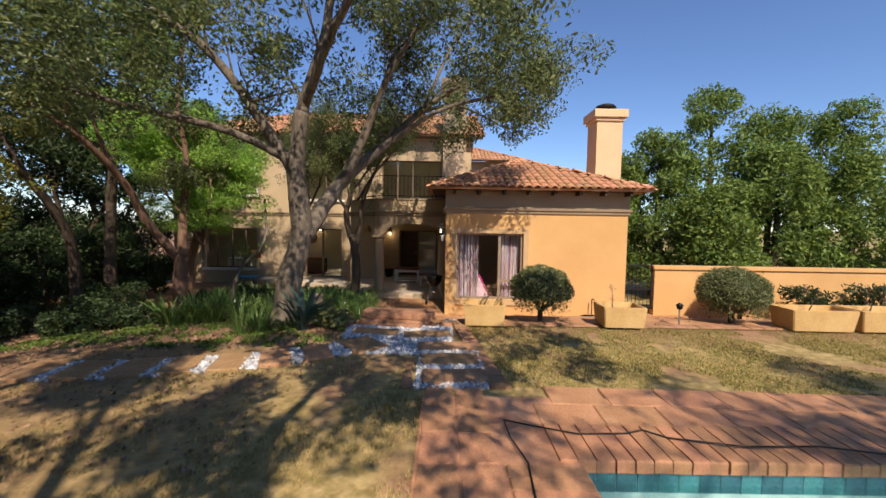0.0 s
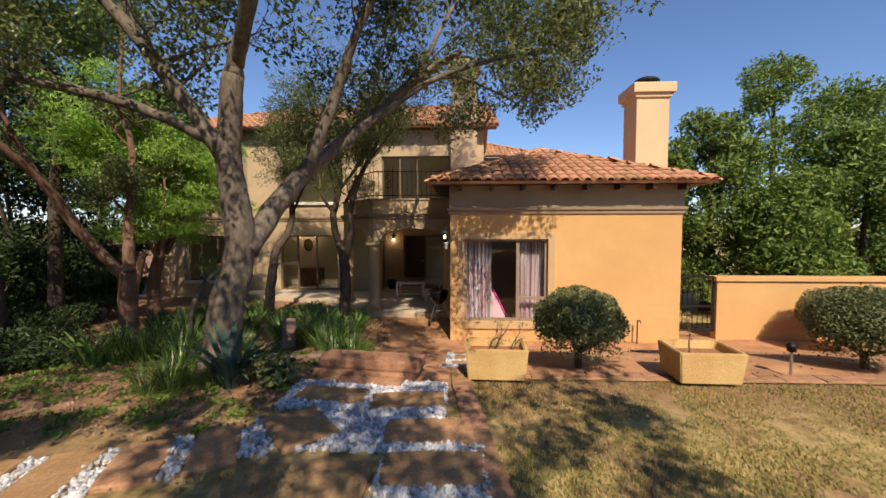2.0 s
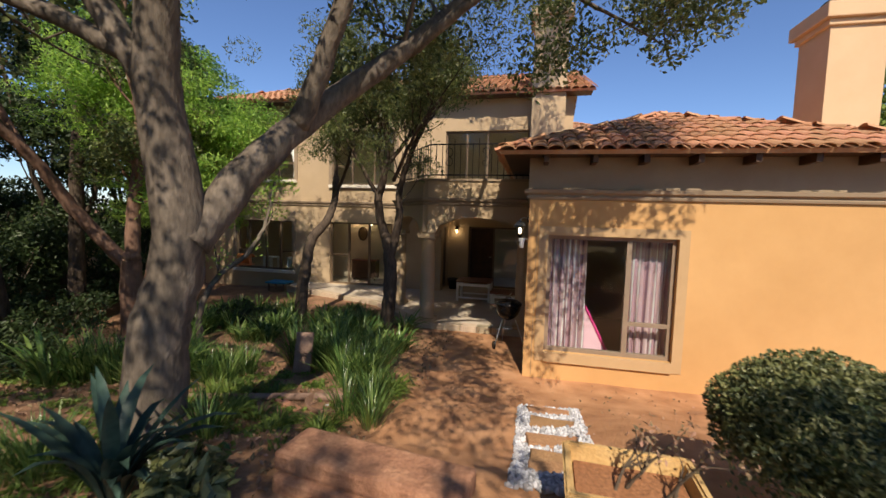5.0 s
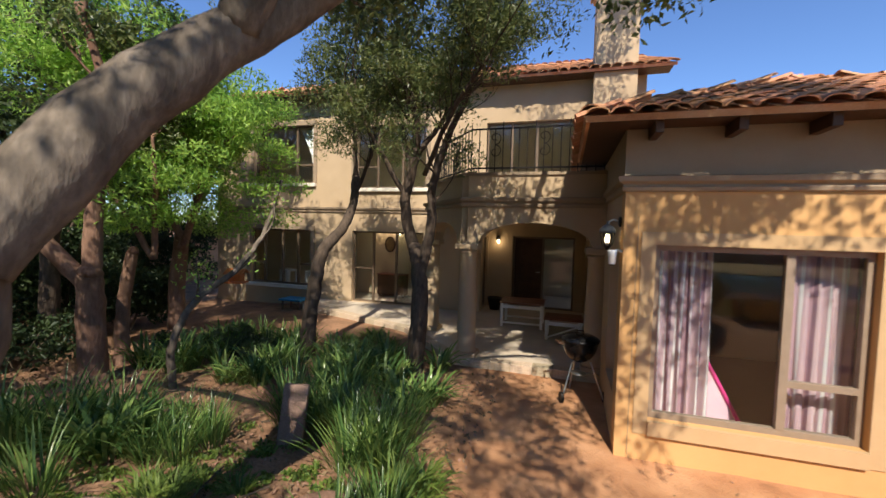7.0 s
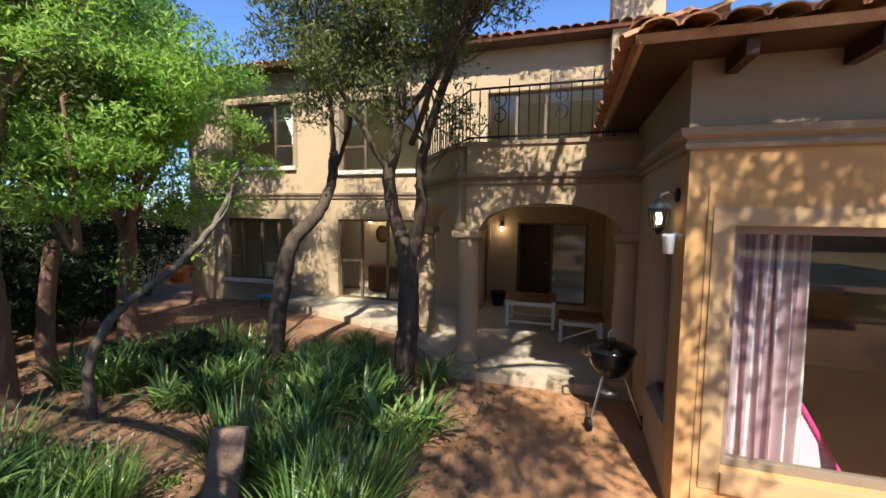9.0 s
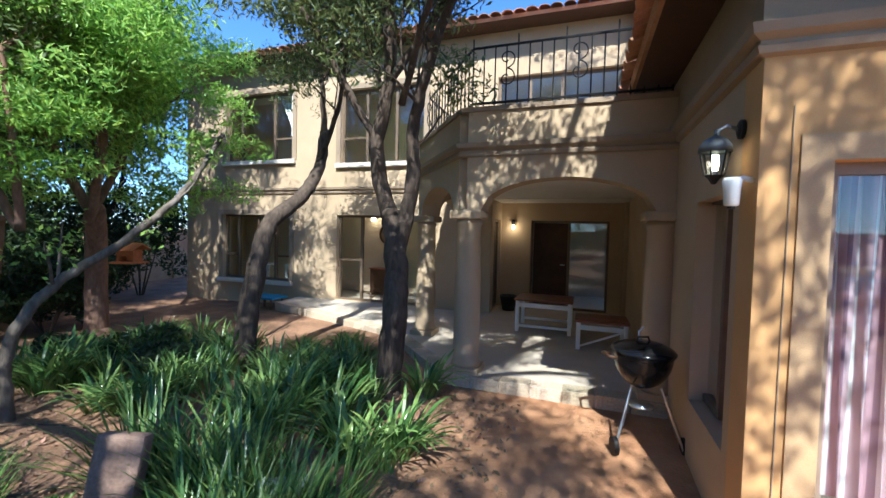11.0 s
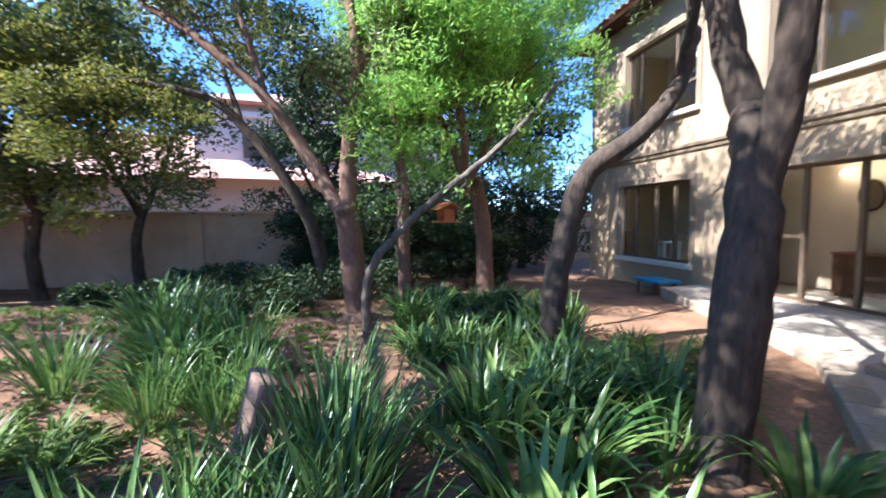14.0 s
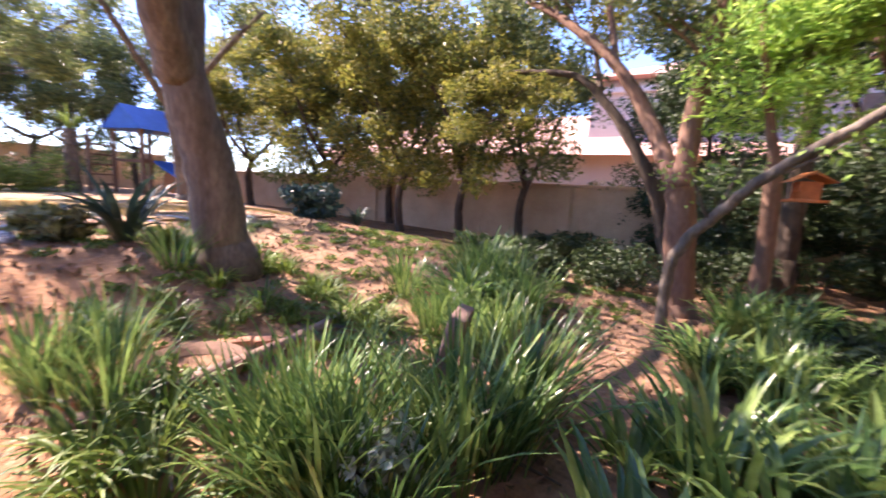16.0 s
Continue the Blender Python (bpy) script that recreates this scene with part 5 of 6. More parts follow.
shrub("leafy_shrub", "bright leafy shrub at the foot of the tree", -1.72, 6.5, 0.32, 0.28, 0.30, TOPIARY, 420, 0.13)
shrub("wall_shrub", "grey-green spiky shrub on the lawn", -5.9, 3.9, 0.6, 0.6, 0.7, AGAVE, 1200, 0.16)
for x, y, h in ((9.6, 10.5, 1.0), (11.2, 10.6, 1.1), (12.6, 10.4, 1.0)):
    shrub("wall_side_shrub", "dark shrub against the garden wall", x, y, 0.7, 0.6, h, LEAF_DARK, 2500, 0.09)


def topiary(x, y, r, rz, zc, label):
    """A clipped ball: a thick skin of leaves round a solid dark core, on a short forked stem."""
    z = gz(x, y)
    th = thing("topiary", label, "topiary shrub", (x, y, z), group="clipped topiary")
    g = Geo()
    top = zc - z - rz * 0.5
    for i in range(9):
        a = rnd(0, 6.28)
        q = rnd(0.3, 0.8) * r
        g.tube([(rnd(-0.02, 0.02), rnd(-0.02, 0.02), -0.05), (0.03 * math.cos(a), 0.03 * math.sin(a), top * 0.55), (q * 0.5 * math.cos(a), q * 0.5 * math.sin(a), top * 0.9), (q * math.cos(a), q * math.sin(a), top + rz * 0.4)], [0.032, 0.026, 0.014, 0.006], 6)
    part("stem", g, TWIG, th, smooth=True)
    n = 24000
    d = np.random.normal(size=(n, 3))
    d /= np.linalg.norm(d, axis=1)[:, None]
    lump = np.array([0.93 + 0.10 * noise.noise((v[0] * 2.2 + x, v[1] * 2.2, v[2] * 2.2)) for v in d])
    rr = (np.random.uniform(0.55, 1.0, n) ** 0.5 * lump)[:, None]
    p = d * rr * np.array((r, r, rz))
    under = p[:, 2] < -rz * 0.30
    p[:, 2] = np.where(under, -rz * 0.30 - np.random.uniform(0, 1, n) ** 5 * rz * 0.6, p[:, 2]) + (zc - z)
    cl = np.concatenate([p, np.full((n, 3), 0.006)], axis=1)
    part("foliage", leaf_cloud("foliage", cl, n, 0.033, TOPIARY, 0.5), None, th)
    # Smooth solid in dark leaf colour, standing in for the shaded inside.
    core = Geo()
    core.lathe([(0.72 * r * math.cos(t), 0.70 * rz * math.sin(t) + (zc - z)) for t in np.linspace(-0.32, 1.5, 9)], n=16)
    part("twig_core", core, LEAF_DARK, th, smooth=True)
    return th


topiary(1.75, 7.2, 0.60, 0.44, 1.19, "clipped ball topiary on a bare stem in front of the annex")
topiary(5.25, 7.3, 0.64, 0.48, 1.16, "clipped ball topiary beside the stone troughs")
topiary(7.7, 10.4, 0.72, 0.6, 0.62, "larger clipped bush against the garden wall")


# ---------- strap-leaved bed plants ----------
def strap_mesh(blades, length, width, droop, mat, spread=0.12, name="leaves"):
    g = Geo()
    for i in range(blades):
        a = rnd(0, 6.28)
        r0 = spread * math.sqrt(rnd(0, 1))
        base = Vector((r0 * math.cos(a), r0 * math.sin(a), -0.03))
        out = Vector((math.cos(a + rnd(-0.5, 0.5)), math.sin(a + rnd(-0.5, 0.5)), 0))
        side = Vector((-out.y, out.x, 0))
        L = length * rnd(0.55, 1.1)
        lean = rnd(0.08, 0.5)
        dr = droop * rnd(0.4, 1.5)
        k = len(g.v)
        p, ang = base.copy(), math.pi / 2 - lean
        n = 6
        for j in range(n + 1):
            t = j / n
            w = width * rnd(0.9, 1.1) * (0.55 + 0.9 * t if t < 0.5 else 1.0 * (1 - ((t - 0.5) / 0.5) ** 2.2) + 0.02)
            up = Vector((0, 0, 1)) * (w * 0.25)
            g.v += [tuple(p - side * w / 2 + up), tuple(p), tuple(p + side * w / 2 + up)]
            p = p + (out * math.cos(ang) + Vector((0, 0, 1)) * math.sin(ang)) * (L / n)
            ang -= dr * (0.3 + t) / n * 2
        for j in range(n):
            q = k + j * 3
            g.f += [(q, q + 1, q + 4, q + 3), (q + 1, q + 2, q + 5, q + 4)]
    return g.mesh(name, mat, smooth=True)


BROAD = [strap_mesh(46, 0.68, 0.042, 1.1, BLADE, 0.13) for _ in range(3)]
REED = [strap_mesh(85, 0.80, 0.017, 0.55, BLADE, 0.15) for _ in range(3)]
SWORD = [strap_mesh(40, 0.62, 0.03, 0.45, BLADE, 0.10) for _ in range(2)]
FERNY = [strap_mesh(60, 0.45, 0.02, 1.5, LEAF_HEDGE, 0.10) for _ in range(2)]


def clump(kind, x, y, s, label, name="bed_plant", group="planting bed"):
    ob = new(name)
    tagged(part("leaf_tuft", random.choice(kind), None, ob), kind="stuff")
    ob.matrix_basis = pose(x, y, gz(x, y) - 0.02, 0, 0, rnd(0, 360)) @ Matrix.Diagonal((s, s, s * rnd(0.85, 1.1), 1))
    return tagged(ob, label, "plant", group)


L_BROAD, L_REED, L_SWORD = "clump of broad glossy strap leaves in the bed", "tall clump of narrow reed-like green blades", "clump of upright sword-shaped leaves"
# the main bed between path and house
for i in range(38):
    y = rnd(9.75, 12.7)
    x = rnd(-3.6, -1.95) if y < 11.6 else rnd(-3.7, -2.3)
    if (x + 3.1) ** 2 + (y - 9.97) ** 2 < 0.10 or (x + 2.88) ** 2 + (y - 9.72) ** 2 < 0.10 or (x + 2.8) ** 2 + (y - 12.45) ** 2 < 0.06 or (10.5 < y < 10.95 and x > -3.4):
        continue
    k = rnd(0, 1)
    if y < 10.6:
        clump(REED if k < 0.75 else SWORD, x, y, rnd(0.75, 1.0), L_REED)
    else:
        clump(BROAD if k < 0.7 else SWORD, x, y, rnd(0.75, 1.0), L_BROAD)
for x, y in ((-2.6, 10.2), (-2.9, 10.45), (-2.65, 10.4), (-3.35, 10.35), (-2.15, 10.0), (-2.3, 10.3), (-2.0, 9.75), (-2.3, 9.7), (-2.1, 10.45)):
    clump(REED, x, y, rnd(0.9, 1.08), L_REED)
for x, y in ((-1.5, 8.75), (-1.65, 9.05), (-1.42, 8.5), (-1.75, 8.6)):
    clump(REED, x, y, 0.72, L_REED)
for x, y in ((-1.55, 9.25), (-1.7, 9.45), (-1.5, 9.5), (-1.85, 9.2), (-1.62, 9.75)):
    clump(FERNY, x, y, rnd(0.7, 0.95), "low fresh green tufts at the edge of the bed")
for i in range(9):
    a = i * 0.7
    clump(REED, -4.0 + 0.3 * math.cos(a) * (i > 0), 9.4 + 0.3 * math.sin(a) * (i > 0), 0.68, "dense dark mound of fine grassy blades")
for i in range(14):
    clump(REED if i % 3 else BROAD, rnd(-5.7, -4.2), rnd(8.3, 9.6), rnd(0.85, 1.1), L_BROAD)
# the bed behind it
for i in range(40):
    x, y = rnd(-6.8, -4.5), rnd(11.0, 13.2)
    clump(SWORD if rnd(0, 1) < 0.6 else BROAD, x, y, rnd(0.7, 1.0), L_SWORD)
for i in range(12):
    x, y = rnd(-4.6, -3.2), rnd(12.6, 13.8)
    clump(FERNY, x, y, rnd(0.8, 1.1), "low tufts of fresh green leaves by the terrace")
for i in range(20):
    x, y = rnd(-5.6, -3.4), rnd(11.5, 12.6)
    if (x + 4.65) ** 2 + (y - 12.4) ** 2 > 0.09:
        clump(SWORD if rnd(0, 1) < 0.55 else BROAD, x, y, rnd(0.6, 0.85), L_SWORD)
for i in range(30):
    x, y = rnd(-3.6, -1.75), rnd(7.7, 9.1)
    if (x + 2.06) ** 2 + (y - 8.86) ** 2 > 0.2:
        clump(FERNY, x, y, rnd(0.45, 0.75), "low fresh green tufts on the bare earth")
for i in range(16):
    x, y = rnd(-3.4, -2.35), rnd(6.5, 7.5)
    if abs(x + 2.78) < 0.3 and abs(y - 7.3) < 0.3:
        continue
    clump(REED if rnd(0, 1) < 0.4 else FERNY, x, y, rnd(0.6, 0.9), "soft green tufts round the tree foot")
for x, y, s in ((-2.25, 6.5, 1.1), (-6.5, 4.6, 0.7)):
    a = new("agave")
    for i in range(38):
        part("leaf", strap_mesh(1, 0.74, 0.065, 1.0, AGAVE, 0.06, "leaf"), None, a)
    a.matrix_basis = pose(x, y, gz(x, y)) @ Matrix.Diagonal((s, s, s, 1))
    tagged(a, "blue-green spiky rosette plant beside the path", "plant")


# ---------- pool ----------
PX0, PX1, PY0, PY1 = POOL
pool = thing("pool", "swimming pool with blue-green tile band and pale plaster", "swimming pool", kind="structure")
g = Geo()
g.box((PX0 - 0.2, PY0 - 0.2, -1.2), (PX1 + 0.2, PY1 + 0.2, -1.0))
g.box((PX0 - 0.2, PY0, -1.0), (PX0, PY1, 0.54)).box((PX1, PY0, -1.0), (PX1 + 0.2, PY1, 0.54))
g.box((PX0 - 0.2, PY1, -1.0), (PX1 + 0.2, PY1 + 0.2, 0.54)).box((PX0 - 0.2, PY0 - 0.2, -1.0), (PX1 + 0.2, PY0, 0.54))
part("basin", g, MARBLITE, pool)
WATER = glass_material("pool_water", (0.72, 0.90, 0.89))
wn2 = WATER.node_tree.nodes
wav, wb = wn2.new("ShaderNodeTexNoise"), wn2.new("ShaderNodeBump")
wav.inputs["Scale"].default_value, wb.inputs["Strength"].default_value = 1.2, 0.25
WATER.node_tree.links.new(wav.outputs[0], wb.inputs["Height"])
for node in wn2:
    if node.type == "BSDF_GLOSSY":
        WATER.node_tree.links.new(wb.outputs[0], node.inputs["Normal"])
w = part("water", Geo().face([(PX0, PY0, 0.44), (PX1, PY0, 0.44), (PX1, PY1, 0.44), (PX0, PY1, 0.44)]), WATER, pool, "clear blue-green water")
w.visible_shadow = False
tile = Geo().box((0.003, -0.008, 0.003), (0.147, 0.0, 0.147)).mesh("tile", POOLTILE)
for i in range(int((PX1 - PX0) / 0.15)):
    ob = new("tile", tile)
    ob.parent = pool
    ob.matrix_basis = pose(PX0 + i * 0.15, PY1, 0.385)
for i in range(30):
    ob = new("tile", tile)
    ob.parent = pool
    ob.matrix_basis = pose(PX0, PY1 - 0.15 - i * 0.15, 0.385, 0, 0, 90)

# paving round the pool
paving = thing("paving_pool", "warm red sandstone paving round the pool, dappled with shade", "paving", kind="structure")
def slab(parent, name, x0, x1, y0, y1, z0, z1, mat, jitter=0.0, turn=0.0, rough=0.02):
    """One worn slab with slightly uneven edges."""
    cx, cy = (x0 + x1) / 2, (y0 + y1) / 2
    out = []
    for (a, b) in ((x0, y0), (cx, y0), (x1, y0), (x1, cy), (x1, y1), (cx, y1), (x0, y1), (x0, cy)):
        out.append((a - cx + rnd(-rough, rough), b - cy + rnd(-rough, rough)))
    g = Geo()
    k = 8
    g.v = [(x, y, z0) for x, y in out] + [(x, y, z1 - 0.012) for x, y in out] + [(x * 0.96, y * 0.96, z1) for x, y in out]
    for r in range(2):
        for j in range(k):
            g.f.append((r * k + j, r * k + (j + 1) % k, (r + 1) * k + (j + 1) % k, (r + 1) * k + j))
    g.f.append(tuple(range(2 * k, 3 * k)))
    ob = part(name, g, mat, parent)
    ob.matrix_basis = pose(cx, cy, rnd(-jitter, jitter), 0, 0, turn)
    return ob


PAVER = material("pool_paver", [(0.40, 0.19, 0.10), (0.56, 0.31, 0.18), (0.48, 0.24, 0.13)], 2.2, 0.8, 0.25, 50, vary=0.10, fine=0.35)
g = Geo().box((PX0 - 1.16, PY1 + 0.0, 0.5), (9.0, PY1 + 1.06, 0.618)).box((PX0 - 1.16, -3.0, 0.5), (PX0 + 0.02, PY1 - 0.001, 0.618))
part("mortar_bed", g, PAVER, paving)
x = PX0 - 0.12
while x < 7.6:
    slab(paving, "coping_brick", x + 0.003, x + 0.13, PY1 - 0.03, PY1 + 0.52, 0.54, 0.632 + rnd(0, 0.004), PAVER, 0, rnd(-1, 1), 0.003)
    x += 0.135
y = PY1 - 0.1
while y > -3:
    slab(paving, "coping_brick", PX0 - 0.52, PX0 + 0.03, y - 0.13, y - 0.003, 0.54, 0.632 + rnd(0, 0.004), PAVER, 0, rnd(-1, 1), 0.003)
    y -= 0.135
for i in range(14):
    for j in range(2):
        x = PX0 - 0.12 + i * 0.56 + (0.2 if j else 0)
        slab(paving, "paving_slab", x, x + 0.55, PY1 + 0.53 + j * 0.42 - 0.035 * x, PY1 + 0.94 + j * 0.42 - 0.035 * x, 0.54, 0.628 + rnd(-0.003, 0.003), PAVER, 0, -2, 0.006)
for i in range(14):
    for j in range(2):
        slab(paving, "paving_slab", PX0 - 1.12 + j * 0.30 - 0.02, PX0 - 0.84 + j * 0.30 - 0.02, PY1 + 1.25 - i * 0.44, PY1 + 1.68 - i * 0.44, 0.54, 0.626 + rnd(-0.003, 0.003), PAVER, 0, 0, 0.006)
hose = thing("pool_hose", "thin dark cable lying in curves on the paving", "hose")
part("cable", Geo().tube([(0.60, 1.6, 0.645), (0.59, 2.4, 0.645), (0.62, 2.75, 0.645), (0.55, 3.1, 0.645), (0.54, 3.38, 0.645), (0.72, 3.3, 0.645), (1.1, 3.16, 0.645), (1.5, 3.18, 0.645), (1.66, 3.24, 0.645), (1.8, 3.12, 0.645), (2.3, 2.98, 0.66), (2.9, 3.0, 0.66), (3.3, 2.9, 0.66), (4.2, 2.86, 0.66)], 0.007, 6), IRON, hose, smooth=True)

# ---------- stepping path ----------
path = thing("path", "stepping path of sandstone flags in white pebbles", "path", kind="structure")
FLAGS = [(0.14, 4.42, 0.74, 0.42, 3), (0.10, 4.98, 0.74, 0.42, 3), (0.03, 5.52, 0.74, 0.40, 4), (-0.22, 6.12, 0.74, 0.36, 6), (-1.02, 6.22, 0.72, 0.34, -8),
         (-1.08, 5.55, 0.50, 0.66, 38), (-1.62, 5.2, 0.36, 0.66, 24), (-2.08, 4.98, 0.36, 0.62, 18), (-2.55, 4.8, 0.36, 0.62, 14), (-3.02, 4.66, 0.36, 0.60, 10), (-3.5, 4.55, 0.38, 0.60, 8), (-4.0, 4.45, 0.38, 0.6, 6), (-4.5, 4.4, 0.38, 0.6, 3)]
for x, y, w, h, t in FLAGS:
    slab(path, "flagstone", x - w / 2, x + w / 2, y - h / 2, y + h / 2, gz(x, y) - 0.05, gz(x, y) + 0.035, FLAG, 0, t, 0.025)


def in_flag(x, y):
    for fx, fy, w, h, t in FLAGS:
        a = -radians(t)
        u, v = (x - fx) * math.cos(a) - (y - fy) * math.sin(a), (x - fx) * math.sin(a) + (y - fy) * math.cos(a)
        if abs(u) < w / 2 - 0.01 and abs(v) < h / 2 - 0.01:
            return True
    return False


def pebble_bed(name, label, spots, mat=PEBBLE, size=0.022):
    """Thousands of little stones, too many to count."""
    ico = bmesh.new()
    bmesh.ops.create_icosphere(ico, subdivisions=1, radius=1)
    bv, bf = np.array([v.co for v in ico.verts]), [[v.index for v in f.verts] for f in ico.faces]
    ico.free()
    vs, fs = [], []
    for i, (x, y, z) in enumerate(spots):
        s = size * rnd(0.6, 1.35)
        m = np.array(Euler((rnd(0, 6), rnd(0, 6), rnd(0, 6))).to_matrix())
        v = (bv * np.array((1.25, 0.95, 0.65)) * s) @ m.T + np.array((x, y, z))
        fs += [[q + i * len(bv) for q in f] for f in bf]
        vs.append(v)
    me = bpy.data.meshes.new(name)
    me.from_pydata(np.concatenate(vs).tolist(), [], fs)
    me.materials.append(mat)
    return tagged(new(name, me), label, "pebbles", "", "stuff")


spots = []
def pebbles(n, x0, x1, y0, y1):
    for _ in range(n):
        x, y = rnd(x0, x1), rnd(y0, y1)
        if not in_flag(x, y):
            spots.append((x, y, gz(x, y) + rnd(0.0, 0.022)))


pebbles(3000, -1.25, 0.16, 5.72, 6.6)
pebbles(1500, -1.0, 0.30, 5.2, 5.75)
pebbles(2600, -0.28, 0.50, 4.1, 5.3)
pebbles(500, -1.5, -1.25, 5.9, 6.6)
for (x, y, w, h, t), (x2, y2, *_r) in zip(FLAGS[5:], FLAGS[6:]):
    mx, my = (x + x2) / 2, (y + y2) / 2
    for _ in range(260):
        px, py = mx + rnd(-0.17, 0.17), my + rnd(-0.3, 0.28)
        if not in_flag(px, py):
            spots.append((px, py, gz(px, py) + rnd(0.0, 0.02)))
pebble_bed("pebbles", "white and grey pebbles filling the stepping path", spots)
BACK_FLAGS = [(0.42, 7.75, 0.46, 0.22, 2), (0.44, 8.2, 0.48, 0.22, -2), (0.42, 8.64, 0.5, 0.22, 3), (0.44, 9.08, 0.5, 0.22, -3), (0.42, 9.5, 0.48, 0.2, 2)]
for x, y, w, h, t in BACK_FLAGS:
    slab(path, "flagstone", x - w / 2, x + w / 2, y - h / 2, y + h / 2, gz(x, y) - 0.05, gz(x, y) + 0.035, FLAG, 0, t, 0.02)
spots2 = []
for _ in range(4200):
    x, y = rnd(0.06, 0.76), rnd(7.2, 9.7)
    if not any(abs(x - fx) < w / 2 - 0.01 and abs(y - fy) < h / 2 - 0.01 for fx, fy, w, h, t in BACK_FLAGS):
        spots2.append((x, y, gz(x, y) + rnd(0.0, 0.022)))
pebble_bed("pebbles", "white pebbles round the flags beside the trough", spots2)

# brick edging
brick = Geo().box((-0.105, -0.05, -0.06), (0.105, 0.05, 0.035)).mesh("brick", BRICK, bevel=0.006)
edge = thing("trim_brick_edge", "worn red brick edging along path and lawn", "edging", kind="structure")
def brick_line(a, b, across=False):
    a, b = Vector(a), Vector(b)
    d = b - a
    n = int(d.length / (0.106 if across else 0.2145))
    ang = math.degrees(math.atan2(d.y, d.x)) + (90 if across else 0)
    for i in range(n):
        p = a + d * ((i + 0.5) / n)
        ob = new("brick", brick)
        ob.parent = edge
        ob.matrix_basis = pose(p.x + rnd(-0.006, 0.006), p.y + rnd(-0.006, 0.006), gz(p.x, p.y) + rnd(-0.006, 0.008), rnd(-1.5, 1.5), rnd(-1.5, 1.5), ang + rnd(-2, 2))


strip = Geo()
for i in range(40):
    x0, x1 = 0.2 + i * 0.235, 0.2 + (i + 1) * 0.235
    strip.face([(x0, 6.72, gz(x0, 6.8) + 0.022), (x1, 6.72, gz(x1, 6.8) + 0.022), (x1, 6.98, gz(x1, 6.8) + 0.022), (x0, 6.98, gz(x0, 6.8) + 0.022)])
strip.weld = True
part("mortar_bed", strip, FLAG, edge)
brick_line((0.62, 4.1, 0), (0.30, 6.7, 0), True)
brick_line((-0.36, 4.1, 0), (-0.38, 5.0, 0))
brick_line((0.25, 6.82, 0), (9.5, 6.78, 0))
brick_line((0.25, 6.93, 0), (9.5, 6.89, 0))
brick_line((-0.12, 6.82, 0), (0.25, 6.82, 0))
brick_line((-2.1, 8.0, 0), (-1.5, 8.9, 0))
brick_line((-2.9, 8.9, 0), (-1.9, 8.35, 0))

# the low stone step at the end of the path
STONE = material("red_stone", [(0.26, 0.12, 0.07), (0.44, 0.24, 0.14), (0.34, 0.17, 0.10)], 5, 0.9, 0.6, 35, fine=0.5)
step = thing("stone_step", "low rough red stone step between path and bed", "step", (-0.7, 6.8, 0.58), -8)
part("cap_stone", Geo().box((-0.66, -0.10, 0.12), (0.56, 0.24, 0.25)), STONE, step, bevel=0.03)
part("base_stone", Geo().box((-0.64, -0.14, -0.1), (0.5, 0.2, 0.12)), STONE, step, bevel=0.03)
part("front_stone", Geo().box((-0.35, -0.30, -0.1), (0.40, -0.145, 0.08)), STONE, step, bevel=0.025)


# ---------- troughs ----------
def trough(x0, x1, y0, y1, z0, h, plant, label):
    th = thing("trough", label, "planter", ((x0 + x1) / 2, (y0 + y1) / 2, z0), rnd(-2, 2), group="ochre troughs")
    w, d = (x1 - x0) / 2, (y1 - y0) / 2
    bm = bmesh.new()
    t = 0.045
    def ring(sx, sy, z):
        return [bm.verts.new((a * sx, b * sy, z)) for a, b in ((-1, -1), (1, -1), (1, 1), (-1, 1))]
    r = [ring(w * 0.9, d * 0.86, 0), ring(w, d, h), ring(w - t, d - t, h), ring((w - t) * 0.94, (d - t) * 0.94, h - 0.12)]
    bm.faces.new(r[0][::-1])
    bm.faces.new(r[3])
    for a, b in zip(r, r[1:]):
        for j in range(4):
            bm.faces.new((a[j], a[(j + 1) % 4], b[(j + 1) % 4], b[j]))
    bmesh.ops.bevel(bm, geom=bm.edges[:], offset=0.012, segments=2, affect="EDGES")
    me = bpy.data.meshes.new("body")
    bm.to_mesh(me)
    bm.free()
    me.materials.append(SANDPOT)
    part("body", me, None, th)
    part("soil", Geo().box((-(w - t) * 0.93, -(d - t) * 0.93, h - 0.118), ((w - t) * 0.93, (d - t) * 0.93, h - 0.09)), EARTH, th)
    if plant:
        g = Geo()
        tips = []
        for i in range(plant):
            grow(g, (rnd(-w * 0.5, w * 0.6), rnd(-0.05, 0.05), h - 0.1), (rnd(-0.5, 0.5), rnd(-0.3, 0.3), 1), rnd(0.16, 0.34), 0.012, 1, tips, 3, 0.3)
        part("dry_stems", g, TWIG, th)
        part("leaves", leaf_cloud("leaves", [(p.x, p.y, p.z, 0.05, 0.05, 0.05) for p in tips], 40 * plant, 0.03, DRYLEAF, 0.5), None, th)
    return th


trough(0.36, 1.06, 6.60, 7.12, 0.63, 0.36, 4, "ochre concrete trough with withered plants beside the path")
trough(2.66, 3.36, 6.55, 7.12, 0.64, 0.35, 1, "pale ochre concrete trough with a bare twig")
trough(5.75, 6.82, 6.55, 7.1, 0.63, 0.36, 1, "long ochre concrete trough at the lawn edge")
trough(6.88, 7.95, 6.55, 7.1, 0.63, 0.36, 2, "long ochre concrete trough with a small plant")
gl = thing("garden_light", "small brass stake light at the lawn edge", "garden light", (4.1, 6.95, gz(4.1, 6.95)))
